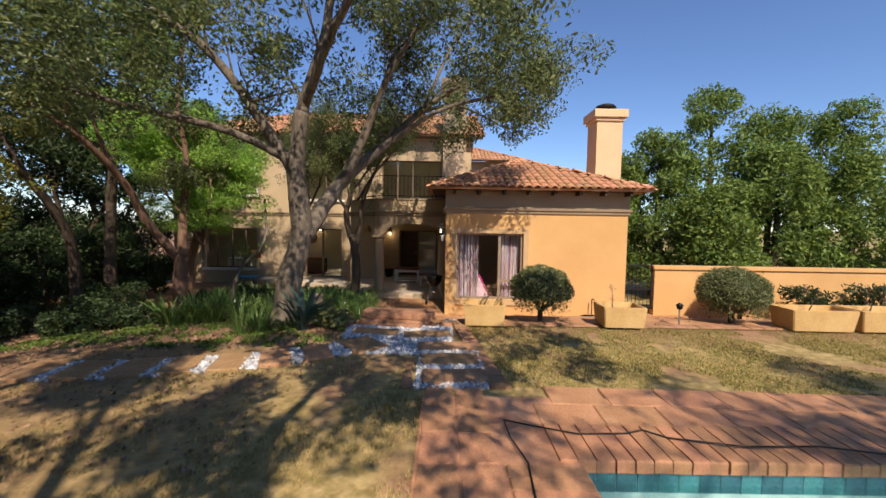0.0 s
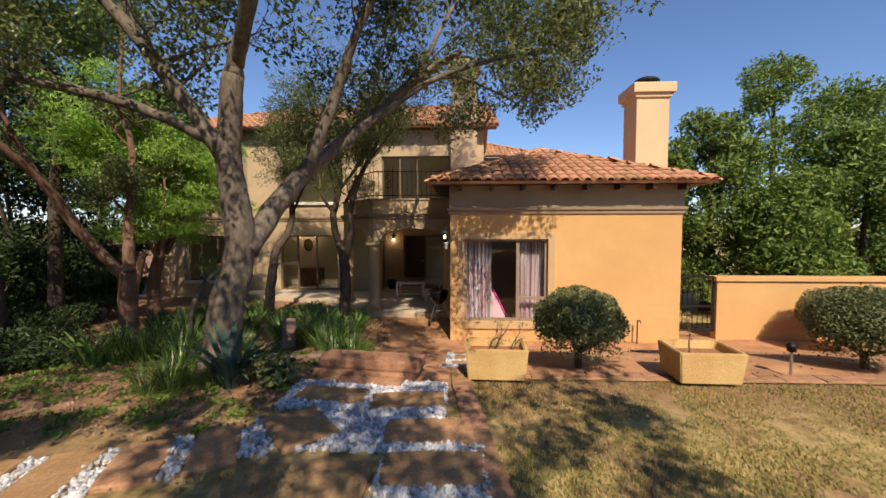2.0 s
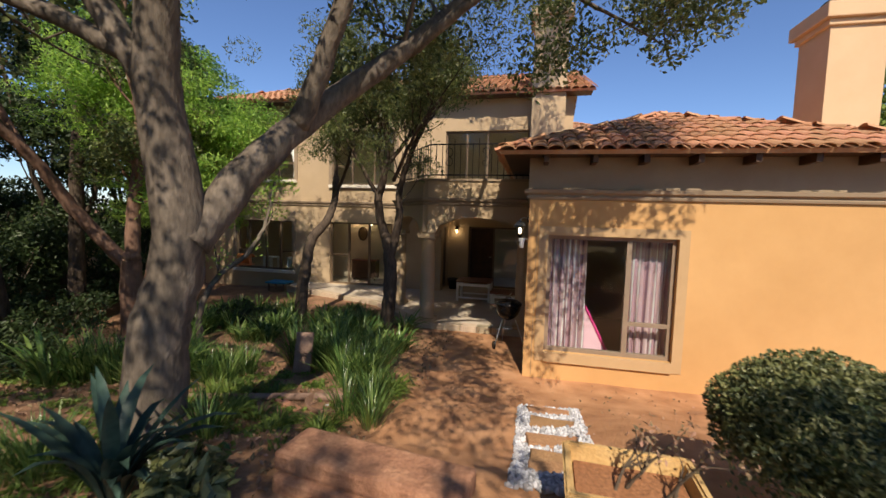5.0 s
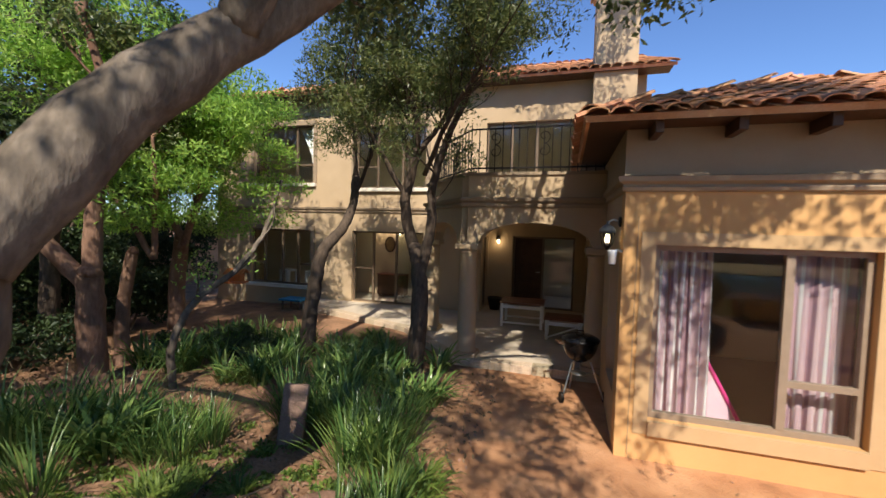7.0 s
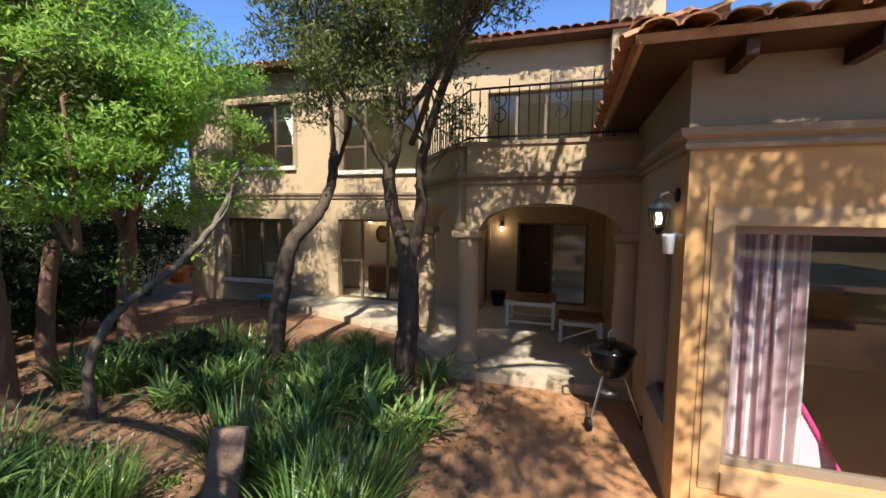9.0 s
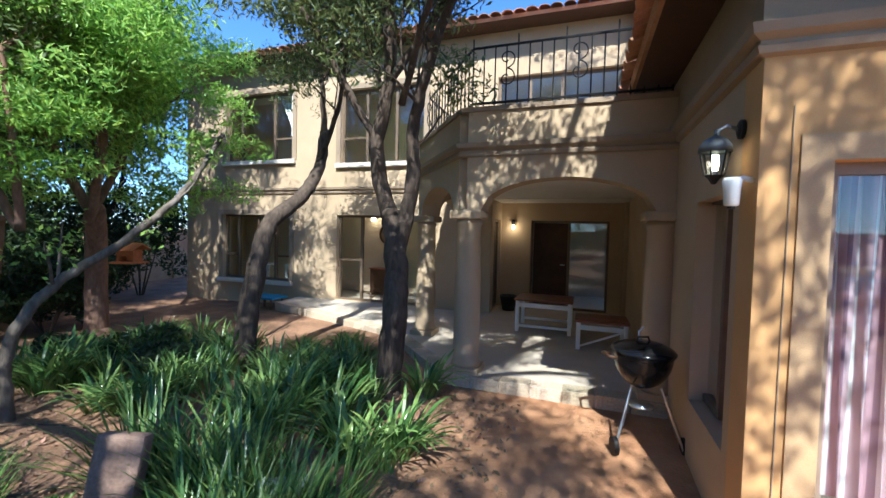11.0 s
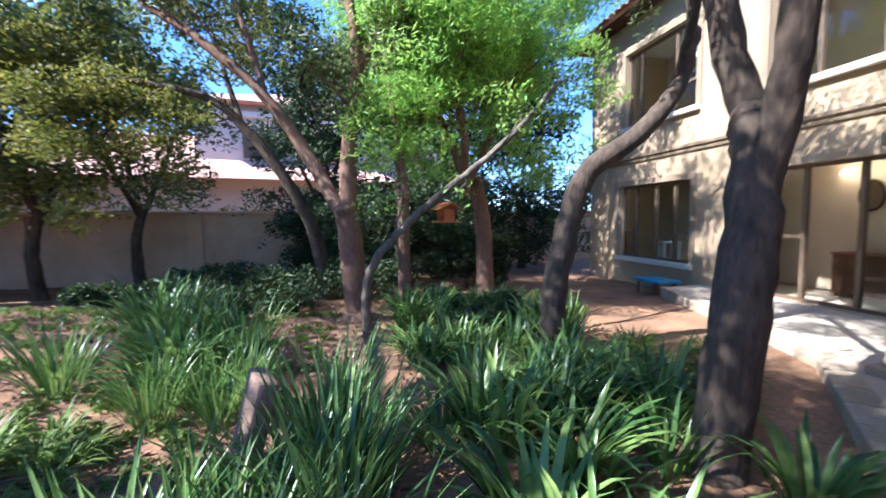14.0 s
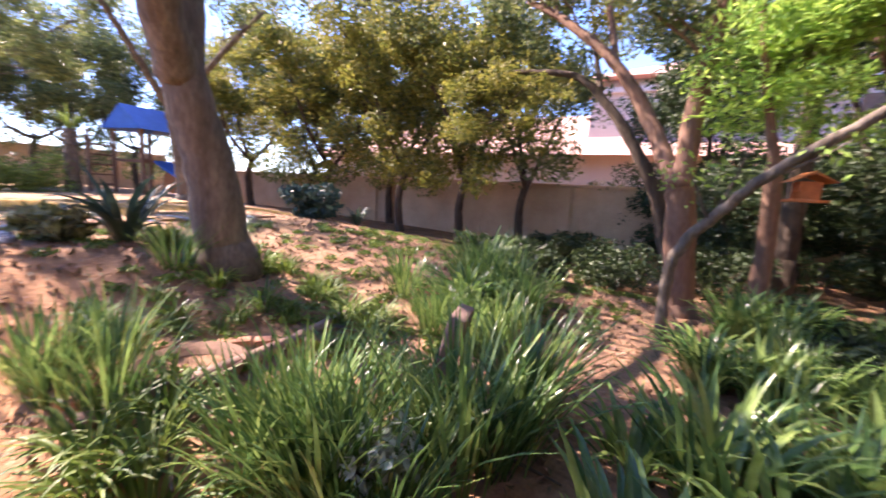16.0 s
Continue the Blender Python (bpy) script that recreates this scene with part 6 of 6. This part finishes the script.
part("post", Geo().tube([(0, 0, -0.05), (0, 0, 0.30)], 0.015, 8), STEEL, gl)
part("head", Geo().lathe([(0.02, 0.30), (0.045, 0.31), (0.05, 0.36), (0.065, 0.37), (0.02, 0.41)], n=14), IRON, gl, smooth=True)
coil = thing("garden_hose", "dark garden hose lying on the bare ground", "hose")
pts = []
for i in range(60):
    a = i * 0.22
    r = 0.35 + 0.05 * math.sin(i * 0.7)
    x, y = 3.4 + r * math.cos(a) * (1 + i * 0.012), 8.4 + r * math.sin(a) * 0.9
    pts.append((x, y, gz(x, y) + 0.022 + 0.008 * (i // 28)))
part("tube", Geo().tube(pts, 0.011, 6), IRON, coil, smooth=True)
tap = thing("standpipe", "thin dark garden tap pipe against the annex", "tap", (4.05, 10.9, gz(4.05, 10.9)))
part("pipe", Geo().tube([(0, 0, -0.05), (0, 0, 0.52)], 0.014, 8), IRON, tap)
part("spout", Geo().tube([(0, 0, 0.50), (0.03, -0.05, 0.52), (0.03, -0.09, 0.47)], 0.012, 8), IRON, tap)

# ---------- annex window contents ----------
def curtain(x0, x1, y, z0, z1, label, waves):
    g = Geo()
    n, me_rows = 90, 10
    uv = []
    for r in range(me_rows + 1):
        z = z0 + (z1 - z0) * r / me_rows
        for i in range(n + 1):
            t = i / n
            amp = 0.035 * (1.0 - 0.35 * r / me_rows)
            g.v.append((x0 + (x1 - x0) * t + 0.012 * math.sin(t * 40 + r * 0.3), y + amp * math.sin(t * waves * 2 * math.pi + 0.4 * math.sin(t * 9)), z))
            uv.append((t * (x1 - x0) * 1.8, z))
    for r in range(me_rows):
        for i in range(n):
            a = r * (n + 1) + i
            g.f.append((a, a + 1, a + n + 2, a + n + 1))
    th = thing("curtain", label, "curtain", group="annex curtains")
    me = g.mesh("cloth", CURTAIN, smooth=True)
    lay = me.uv_layers.new(name="cloth")
    for loop in me.loops:
        lay.data[loop.index].uv = uv[loop.vertex_index]
    part("cloth", me, None, th)
    part("rod", Geo().tube([(x0 - 0.05, y + 0.02, z1 - 0.01), (x1 + 0.05, y + 0.02, z1 - 0.01)], 0.012, 8), STEEL, th)


curtain(0.36, 1.0, 11.38, 0.10, 2.16, "pink striped curtain hanging in folds behind the window", 7)
curtain(1.62, 2.22, 11.38, 0.10, 2.16, "pink striped curtain gathered at the window's end", 6)
tent = thing("play_tent", "pale pink play tent with bright pink edge", "toy tent", (1.05, 11.75, -0.02))
part("cloth", Geo().face([(-0.25, 0, 0), (0.45, 0.0, 0), (0.02, 0.2, 0.86)]).face([(0.45, 0, 0), (0.5, 0.6, 0), (0.02, 0.2, 0.86)]), PALEPINK, tent)
part("edge_band", Geo().tube([(0.45, -0.01, 0), (0.24, 0.09, 0.43), (0.02, 0.19, 0.87)], 0.022, 8), PINK, tent)

# ---------- things on the annex side wall ----------
lan = thing("wall_lantern", "dark metal wall lantern with a lit bulb", "wall lamp", (AX0, 11.30, 2.15))
part("back_plate", Geo().lathe([(0.055, 0), (0.055, 0.02), (0.03, 0.03)], n=16), IRON, lan).matrix_basis = pose(0, 0, 0.16, 0, -90, 0)
part("arm", Geo().tube([(-0.02, 0, 0.16), (-0.08, 0, 0.185), (-0.125, 0, 0.16), (-0.135, 0, 0.11)], 0.012, 8), STEEL, lan, smooth=True)
PEWTER = material("grey_painted_metal", [(0.09, 0.10, 0.11), (0.15, 0.16, 0.17)], 9, 0.5, 0.1, 120, metal=0.3)
part("hood", Geo().lathe([(0.088, 0.035), (0.084, 0.07), (0.06, 0.105), (0.025, 0.125), (0.012, 0.135), (0.012, 0.165)], (-0.135, 0, 0), 20), PEWTER, lan, smooth=True)
part("glass", Geo().lathe([(0.05, -0.10), (0.075, 0.035)], (-0.135, 0, 0), 6), GLASS, lan).visible_shadow = False
for i in range(6):
    a = 2 * math.pi * i / 6
    part("bar", Geo().tube([(-0.135 + 0.052 * math.cos(a), 0.052 * math.sin(a), -0.10), (-0.135 + 0.078 * math.cos(a), 0.078 * math.sin(a), 0.04)], 0.005, 5), IRON, lan)
part("foot", Geo().lathe([(0.012, -0.15), (0.03, -0.12), (0.056, -0.10)], (-0.135, 0, 0), 8), IRON, lan)
part("bulb", Geo().lathe([(0.018, -0.07), (0.026, -0.03), (0.018, 0.02)], (-0.135, 0, 0), 10), LAMP, lan, smooth=True)
cm = thing("security_camera", "white outdoor security camera on the annex corner", "camera", (AX0, 11.11, 1.97))
cm.scale = (0.8, 0.8, 0.8)
part("bracket", Geo().tube([(0, 0, 0.03), (-0.06, 0, 0.05), (-0.10, 0.0, 0.03)], 0.018, 8), WHITE, cm, smooth=True)
part("body", Geo().lathe([(0.03, -0.14), (0.045, -0.13), (0.052, -0.02), (0.06, 0.03), (0.05, 0.05)], (-0.12, 0, 0), 16), WHITE, cm, smooth=True)
part("lens", Geo().lathe([(0.024, -0.155), (0.026, -0.138)], (-0.12, 0, 0), 14), IRON, cm)
wc = thing("wall_cable", "thin dark cable running down the annex wall", "cable")
part("cable", Geo().tube([(0.205, AY0 - 0.006, 2.36), (0.20, AY0 - 0.006, 1.2), (0.195, AY0 - 0.006, -0.12)], 0.0035, 6), TAUPE, wc)
bulb = thing("porch_light", "small lit porch wall light", "wall lamp", (-2.32, 17.9, 1.86))
part("fitting", Geo().lathe([(0.02, 0.05), (0.05, 0.06), (0.04, 0.16), (0.02, 0.17)], (0, -0.06, 0), 12), IRON, bulb, smooth=True)
part("bulb", Geo().lathe([(0.01, -0.05), (0.032, -0.02), (0.03, 0.03), (0.015, 0.05)], (0, -0.06, 0), 12), LAMP, bulb, smooth=True)
gl2 = bpy.data.lights.new("porch_bulb", "POINT")
gl2.energy, gl2.color, gl2.shadow_soft_size = 1.6, (1.0, 0.78, 0.5), 0.05
lob = new("porch_bulb_light", gl2)
lob.location = (-2.32, 17.72, 1.84)


# ---------- room behind the terrace door ----------
for x, z in ((-6.3, 2.02), (-5.6, 2.0)):
    rl = thing("room_light", "small lit globe light inside the room", "wall lamp", (x, 18.6, z), group="room lights")
    part("plate", Geo().box((-0.05, -0.03, -0.05), (0.05, 0.0, 0.05)), STEEL, rl)
    part("globe", Geo().lathe([(0.02, -0.06), (0.055, -0.03), (0.06, 0.0), (0.05, 0.035), (0.02, 0.055)], (0, -0.08, 0), 14), LAMP, rl, smooth=True)
rp = bpy.data.lights.new("room_bulb", "POINT")
rp.energy, rp.color, rp.shadow_soft_size = 2.6, (1.0, 0.8, 0.55), 0.08
rpo = new("room_bulb_light", rp)
rpo.location = (-5.95, 18.3, 2.05)
mr = thing("wall_mirror", "dark oval mirror on the room's wall", "mirror", (-5.95, 18.6, 1.62))
ring = [(0.17 * math.cos(a), -0.03, 0.24 * math.sin(a)) for a in np.linspace(0, 2 * math.pi, 25)]
part("mirror_frame", Geo().tube(ring, 0.02, 6, False), DARKWOOD, mr, smooth=True)
part("mirror_glass", Geo().face([(x * 0.97, -0.012, z * 0.97) for x, y, z in ring[:-1]]), plain("mirror_silver", (0.5, 0.5, 0.5), 0.04, 1.0), mr)
cb = thing("room_cabinet", "dark wooden cabinet against the room's wall", "cabinet", (-6.2, 18.2, -0.03))
part("body", Geo().box((0, 0, 0.06), (0.9, 0.38, 0.7)), DARKWOOD, cb, bevel=0.01)
part("top", Geo().box((-0.02, -0.02, 0.7), (0.92, 0.38, 0.73)), REDWOOD, cb)
for sx in (0.03, 0.83):
    part("leg", Geo().box((sx, 0.03, 0), (sx + 0.05, 0.08, 0.06)), DARKWOOD, cb)


def porch_table(x, y, w, d, h, brace, label):
    th = thing("low_table", label, "table", (x, y, PZ), group="porch tables")
    for sx in (0, 1):
        for sy in (0, 1):
            part("leg", Geo().box((sx * (w - 0.06), sy * (d - 0.06), 0), (sx * (w - 0.06) + 0.06, sy * (d - 0.06) + 0.06, h)), WHITE, th, bevel=0.004)
    for sy in (0.01, d - 0.05):
        part("apron", Geo().box((0.06, sy, h - 0.11), (w - 0.06, sy + 0.04, h - 0.04)), WHITE, th)
        if not brace:
            part("stretcher", Geo().box((0.06, sy, 0.08), (w - 0.06, sy + 0.04, 0.12)), WHITE, th)
    for sx in (0.01, w - 0.05):
        part("apron", Geo().box((sx, 0.06, h - 0.11), (sx + 0.04, d - 0.06, h - 0.04)), WHITE, th)
    if brace:
        part("brace", Geo().tube([(0.06, 0.03, 0.05), (w - 0.06, 0.03, h - 0.1)], 0.018, 4), WHITE, th)
    n = max(3, int(d / 0.13))
    for i in range(n):
        part("plank", Geo().box((-0.02, -0.02 + i * (d + 0.04) / n, h), (w + 0.02, -0.025 + (i + 1) * (d + 0.04) / n, h + 0.028)), REDWOOD, th)


porch_table(-1.85, 15.5, 0.92, 0.75, 0.53, False, "white-framed low table with a red-brown plank top")
porch_table(-0.84, 14.75, 0.70, 0.60, 0.40, True, "white-framed stool table with cross brace and red-brown top")
pt = thing("flower_pot", "black plant pot on the porch floor", "pot", (-2.3, 17.4, PZ))
part("pot", Geo().lathe([(0.13, 0), (0.19, 0.28), (0.2, 0.33), (0.17, 0.33), (0.16, 0.27)], n=20), BLACKPOT, pt, smooth=True)
part("soil", Geo().lathe([(0.155, 0.25), (0.155, 0.272)], n=20), EARTH, pt)

grill = thing("kettle_grill", "black kettle barbecue on steel legs beside the porch", "barbecue", (-0.26, 12.36, gz(-0.3, 12.38)), 20)
grill.scale = (0.86, 0.86, 0.99)
prof = [(0.05, 0.50)] + [(0.28 * math.sin(t), 0.80 - 0.30 * math.cos(t)) for t in np.linspace(0.3, 1.5, 9)]
part("bowl", Geo().lathe(prof + [(0.295, 0.80), (0.295, 0.815), (0.27, 0.815), (0.255, 0.72), (0.1, 0.58)], n=28), ENAMEL, grill, smooth=True)
part("lid", Geo().lathe([(0.305, 0.812), (0.303, 0.828), (0.27, 0.855), (0.19, 0.885), (0.08, 0.90), (0.0, 0.903)], n=28), ENAMEL, grill, smooth=True)
part("lid_handle", Geo().tube([(-0.06, 0, 0.90), (-0.05, 0, 0.94), (0.05, 0, 0.94), (0.06, 0, 0.90)], 0.010, 8), DARKWOOD, grill, smooth=True)
part("ash_pan", Geo().lathe([(0.02, 0.32), (0.11, 0.33), (0.12, 0.35)], n=18), STEEL, grill, smooth=True)
for i, (dx, dy) in enumerate(((0.30, -0.18), (-0.30, -0.18), (0.0, 0.32))):
    part("leg", Geo().tube([(dx * 0.5, dy * 0.5, 0.52), (dx * 1.15, dy * 1.15, 0.0)], 0.013, 8), STEEL, grill)
for dx in (0.345, -0.345):
    part("wheel", Geo().tube([(dx - 0.022, -0.21, 0.07), (dx + 0.022, -0.21, 0.07)], 0.075, 18), IRON, grill)
part("handle", Geo().tube([(-0.30, 0.05, 0.78), (-0.38, 0.05, 0.79), (-0.38, -0.10, 0.79), (-0.30, -0.10, 0.78)], 0.014, 8), DARKWOOD, grill, smooth=True)
part("lid_holder", Geo().tube([(0.1, 0.27, 0.80), (0.12, 0.33, 0.92), (0.16, 0.30, 0.97)], 0.012, 8), WHITE, grill, smooth=True)

for x in (-9.15, -8.2):
    ch = thing("white_stool", "white-framed stool with crossed back inside the room", "stool", (x, 17.25, -0.03), rnd(-15, 15), group="room stools")
    for sx in (0, 0.34):
        for sy in (0, 0.32):
            part("leg", Geo().box((sx, sy, 0), (sx + 0.05, sy + 0.05, 0.74)), WHITE, ch)
    part("seat", Geo().box((-0.01, -0.01, 0.74), (0.40, 0.38, 0.78)), WHITE, ch)
    part("brace", Geo().tube([(0.04, 0.02, 0.42), (0.36, 0.02, 0.73)], 0.018, 4), WHITE, ch)
    part("brace", Geo().tube([(0.36, 0.02, 0.42), (0.04, 0.02, 0.73)], 0.018, 4), WHITE, ch)
uc = thing("upper_curtain", "white curtain tied back at the upper window", "curtain")
g = Geo()
for r in range(12):
    z = 3.5 + r * 0.138
    for i in range(25):
        t = i / 24
        wd = 0.18 + 0.42 * max(0.0, (r - 4) / 7) ** 1.3
        g.v.append((-7.66 - wd * t, 17.12 + 0.03 * math.sin(t * 30), z))
for r in range(11):
    for i in range(24):
        a = r * 25 + i
        g.f.append((a, a + 1, a + 26, a + 25))
part("cloth", g, WHITE, uc, smooth=True)

# ---------- garden objects ----------
bt = thing("blue_table", "small blue-topped garden table by the terrace", "table", (-7.7, 16.1, gz(-7.7, 16.1)))
part("top", Geo().box((-0.35, -0.25, 0.24), (0.35, 0.25, 0.29)), TEALTOP, bt, bevel=0.01)
for sx in (-0.28, 0.24):
    for sy in (-0.2, 0.16):
        part("leg", Geo().box((sx, sy, -0.05), (sx + 0.04, sy + 0.04, 0.24)), REDBARK, bt)
bh = thing("bird_feeder", "orange wooden bird feeder hanging from a branch", "bird feeder", (-5.25, 11.45, 1.28), 15)
bh.scale = (0.66, 0.66, 0.66)
part("tray", Geo().box((-0.20, -0.16, 0), (0.20, 0.16, 0.03)), ORANGEWOOD, bh, bevel=0.005)
part("back", Geo().box((-0.12, 0.07, 0.03), (0.12, 0.09, 0.22)), ORANGEWOOD, bh)
part("side", Geo().box((-0.14, -0.09, 0.03), (-0.12, 0.09, 0.22)), ORANGEWOOD, bh)
part("side", Geo().box((0.12, -0.09, 0.03), (0.14, 0.09, 0.22)), ORANGEWOOD, bh)
part("front", Geo().box((-0.12, -0.09, 0.12), (0.12, -0.07, 0.22)), ORANGEWOOD, bh)
rf = Geo()
rf.v = [(-0.22, -0.2, 0.21), (0.22, -0.2, 0.21), (0.22, 0, 0.33), (-0.22, 0, 0.33), (-0.22, 0.2, 0.21), (0.22, 0.2, 0.21), (-0.22, 0, 0.30), (0.22, 0, 0.30)]
rf.f = [(0, 1, 2, 3), (3, 2, 5, 4), (1, 0, 6, 7), (4, 5, 7, 6), (0, 3, 4, 6), (1, 7, 5, 2)]
part("roof", rf, ORANGEWOOD, bh)
part("wire", Geo().tube([(0, 0, 0.32), (0, 0, 0.50)], 0.004, 5), IRON, bh)
BROWNSTONE = material("weathered_sleeper", [(0.20, 0.125, 0.09), (0.30, 0.20, 0.15)], 5, 0.85, 0.3, 60, fine=0.4)
lg = thing("sleeper_post", "weathered brown sleeper leaning upright among the reeds", "post", (-3.08, 9.88, gz(-3.08, 9.88)), 24)
part("post", Geo().box((-0.125, -0.05, -0.2), (0.125, 0.05, 0.60), pose(0, 0, 0, -14, 4, 0)), BROWNSTONE, lg, bevel=0.02)
po = thing("fire_bowl", "shallow brown clay bowl half sunk in the bed", "bowl", (-2.06, 8.86, gz(-2.06, 8.86) - 0.09))
part("bowl", Geo().lathe([(0.16, -0.02), (0.27, 0.10), (0.30, 0.17), (0.28, 0.18), (0.24, 0.10), (0.1, 0.06)], n=26), CLAYPOT, po, smooth=True)
part("shard", Geo().box((-0.08, -0.015, 0.085), (0.08, 0.015, 0.10), pose(0, 0, 0, 0, 5, 30)), PEBBLE, po)

lo = thing("edging_log", "long weathered pole lying as an edging of the bed", "log")
part("wood", limb_geo([(-1.5, 9.1, gz(-1.5, 9.1) + 0.04), (-2.2, 8.98, gz(-2.2, 8.98) + 0.045), (-2.95, 8.75, gz(-2.95, 8.75) + 0.04), (-3.75, 8.46, gz(-3.75, 8.46) + 0.03)], 0.05, 0.04), BROWNSTONE, lo, smooth=True)

# playhouse far behind the tree
ph = thing("playhouse", "blue and red climbing frame with a slide", "play frame", (-5.25, -5.0, gz(-5.25, -5.0)), 25)
for sx in (-0.6, 0.6):
    for sy in (-0.6, 0.6):
        part("post", Geo().box((sx - 0.05, sy - 0.05, -0.1), (sx + 0.05, sy + 0.05, 2.0)), REDBARK, ph)
part("deck", Geo().box((-0.65, -0.65, 1.0), (0.65, 0.65, 1.08)), REDBARK, ph)
rf = Geo()
rf.v = [(-0.8, -0.8, 2.0), (0.8, -0.8, 2.0), (0.8, 0.8, 2.0), (-0.8, 0.8, 2.0), (-0.8, 0, 2.75), (0.8, 0, 2.75)]
rf.f = [(0, 1, 5, 4), (2, 3, 4, 5), (0, 4, 3), (1, 2, 5), (3, 2, 1, 0)]
part("roof", rf, BLUE, ph)
part("slide", Geo().box((-0.28, 0, -0.04), (0.28, 2.2, 0.03), pose(0, 0.65, 1.05, -28, 0, 0)), BLUE, ph, bevel=0.01)
part("tunnel", Geo().tube([(-1.4, 0.2, 0.4), (-0.7, 0.2, 0.4)], 0.38, 20), plain("orange_plastic", (0.55, 0.16, 0.03), 0.5), ph)
for i in range(5):
    part("rung", Geo().tube([(0.6, -0.6, 0.25 + i * 0.3), (1.3, -0.6, 0.25 + i * 0.3)], 0.025, 8), REDBARK, ph)
part("ladder_post", Geo().box((1.3, -0.65, -0.1), (1.38, -0.55, 1.9)), REDBARK, ph)
pm = thing("palm_stump", "pale ringed palm trunk at the end of the lawn", "palm", (-3.3, -4.3, gz(-3.3, -4.3)))
prof = []
for i in range(15):
    prof += [(0.17 + 0.02 * (i % 2), 0.12 * i), (0.20 - 0.004 * i, 0.12 * i + 0.08)]
part("trunk", Geo().lathe([(0.24, -0.1)] + prof, n=14), BARK, pm, smooth=False)
part("fronds", strap_mesh(40, 0.9, 0.03, 1.3, LEAF_HEDGE, 0.08, "fronds"), None, pm).matrix_basis = pose(0, 0, 1.75)
hd = shrub("clipped_hedge", "clipped green hedge at the end of the lawn", -2.2, -4.2, 1.4, 0.6, 1.0, LEAF_HEDGE, 5000, 0.09)

# ---------- lawn, litter ----------
def grass_field(n, region, height, mat, name, label, ok):
    v = np.zeros((n * 3, 3))
    k = 0
    x0, x1, y0, y1 = region
    while k < n:
        x, y = rnd(x0, x1), rnd(y0, y1)
        if not ok(x, y):
            if rnd(0, 1) < 0.999:
                n -= 1
                continue
        a, h = rnd(0, 6.28), height * rnd(0.4, 1.2)
        c, s = math.cos(a), math.sin(a)
        z = gz(x, y) - 0.005
        w = 0.006
        v[k * 3] = (x - c * w, y - s * w, z)
        v[k * 3 + 1] = (x + c * w, y + s * w, z)
        v[k * 3 + 2] = (x - s * h * 0.6, y + c * h * 0.6, z + h)
        k += 1
    me = bpy.data.meshes.new(name)
    me.from_pydata(v[:k * 3].tolist(), [], np.arange(k * 3).reshape(-1, 3).tolist())
    me.materials.append(mat)
    return tagged(new(name, me), label, "lawn", "", "stuff")


def lawn_ok(x, y):
    if PX0 - 1.1 < x and y < PY1 + 1.36 - 0.035 * x:
        return False
    if -0.42 < x < 0.72 - (y - 4) * 0.14 and y > 4:
        return False
    if x < -0.42 and y > 5.0 + 0.2 * noise.noise((x, y, 0)) + max(0, -x - 1) * -0.12:
        return False
    return noise.noise((x * 0.9, y * 0.9, 7)) + 0.5 * noise.noise((x * 2.7, y * 2.7, 2)) > (-0.30 if x > 0 else 0.0)


GRASS2 = material("lawn_grass", [(0.20, 0.21, 0.05), (0.31, 0.29, 0.085)], 1.2, 0.9, 0.0, 30, vary=0.4, translucent=0.3)
grass_field(80000, (0.3, 9.5, 2.9, 6.75), 0.035, GRASS, "lawn", "dry yellow-green lawn", lawn_ok)
grass_field(40000, (0.3, 9.5, 2.9, 6.75), 0.04, GRASS2, "lawn", "greener lawn blades among the dry grass", lawn_ok)
grass_field(60000, (-6.5, 0.2, 0.5, 5.4), 0.04, GRASS, "lawn", "patchy dry grass on red earth", lawn_ok)


def litter(n, region, size, mat, label, name="leaf_litter"):
    x0, x1, y0, y1 = region
    cl = []
    for _ in range(n):
        x, y = rnd(x0, x1), rnd(y0, y1)
        if -2.3 < x < 0.1 and y > 12.7 or y > 12.7 and x > -3.7 and x < 0.1:
            continue
        cl.append((x, y, gz(x, y) + 0.014, 0.01, 0.01, 0.004))
    me = leaf_cloud(name, cl, len(cl), size, mat, 0.5, 0.5, 3.0)
    return tagged(new(name, me), label, "leaf litter", "", "stuff")


litter(12000, (-8.5, -1.3, 5.4, 13.6), 0.055, DRYLEAF, "dry brown leaf litter over the bare earth")
litter(2600, (-7.5, -1.5, 2.6, 5.6), 0.05, DRYLEAF, "dry leaves scattered over the lawn's edge")
litter(450, (0.2, 5.5, 7.0, 10.9), 0.045, DRYLEAF, "scattered dry leaves in front of the annex")
weeds = leaf_cloud("weeds", [(x, y, gz(x, y) + 0.03, 0.09, 0.09, 0.03) for x, y in ((rnd(-7.5, -1.6), rnd(5.4, 10.2)) for _ in range(420))], 17000, 0.05, LEAF_HEDGE, 0.5)
tagged(new("weeds", weeds), "small green weeds on the shaded earth", "weeds", "", "stuff")
for i in range(14):
    x, y, a = rnd(-5.5, -1.4), rnd(7.6, 10.5), rnd(0, 3.1)
    s = thing("stick", "dead fallen stick on the earth", "stick", (x, y, gz(x, y) + 0.012), math.degrees(a), group="fallen sticks")
    part("wood", Geo().tube([(0, 0, 0), (0.25, rnd(-0.04, 0.04), 0.01), (rnd(0.4, 0.7), rnd(-0.05, 0.05), 0)], [0.012, 0.01, 0.006], 6), TWIG, s)
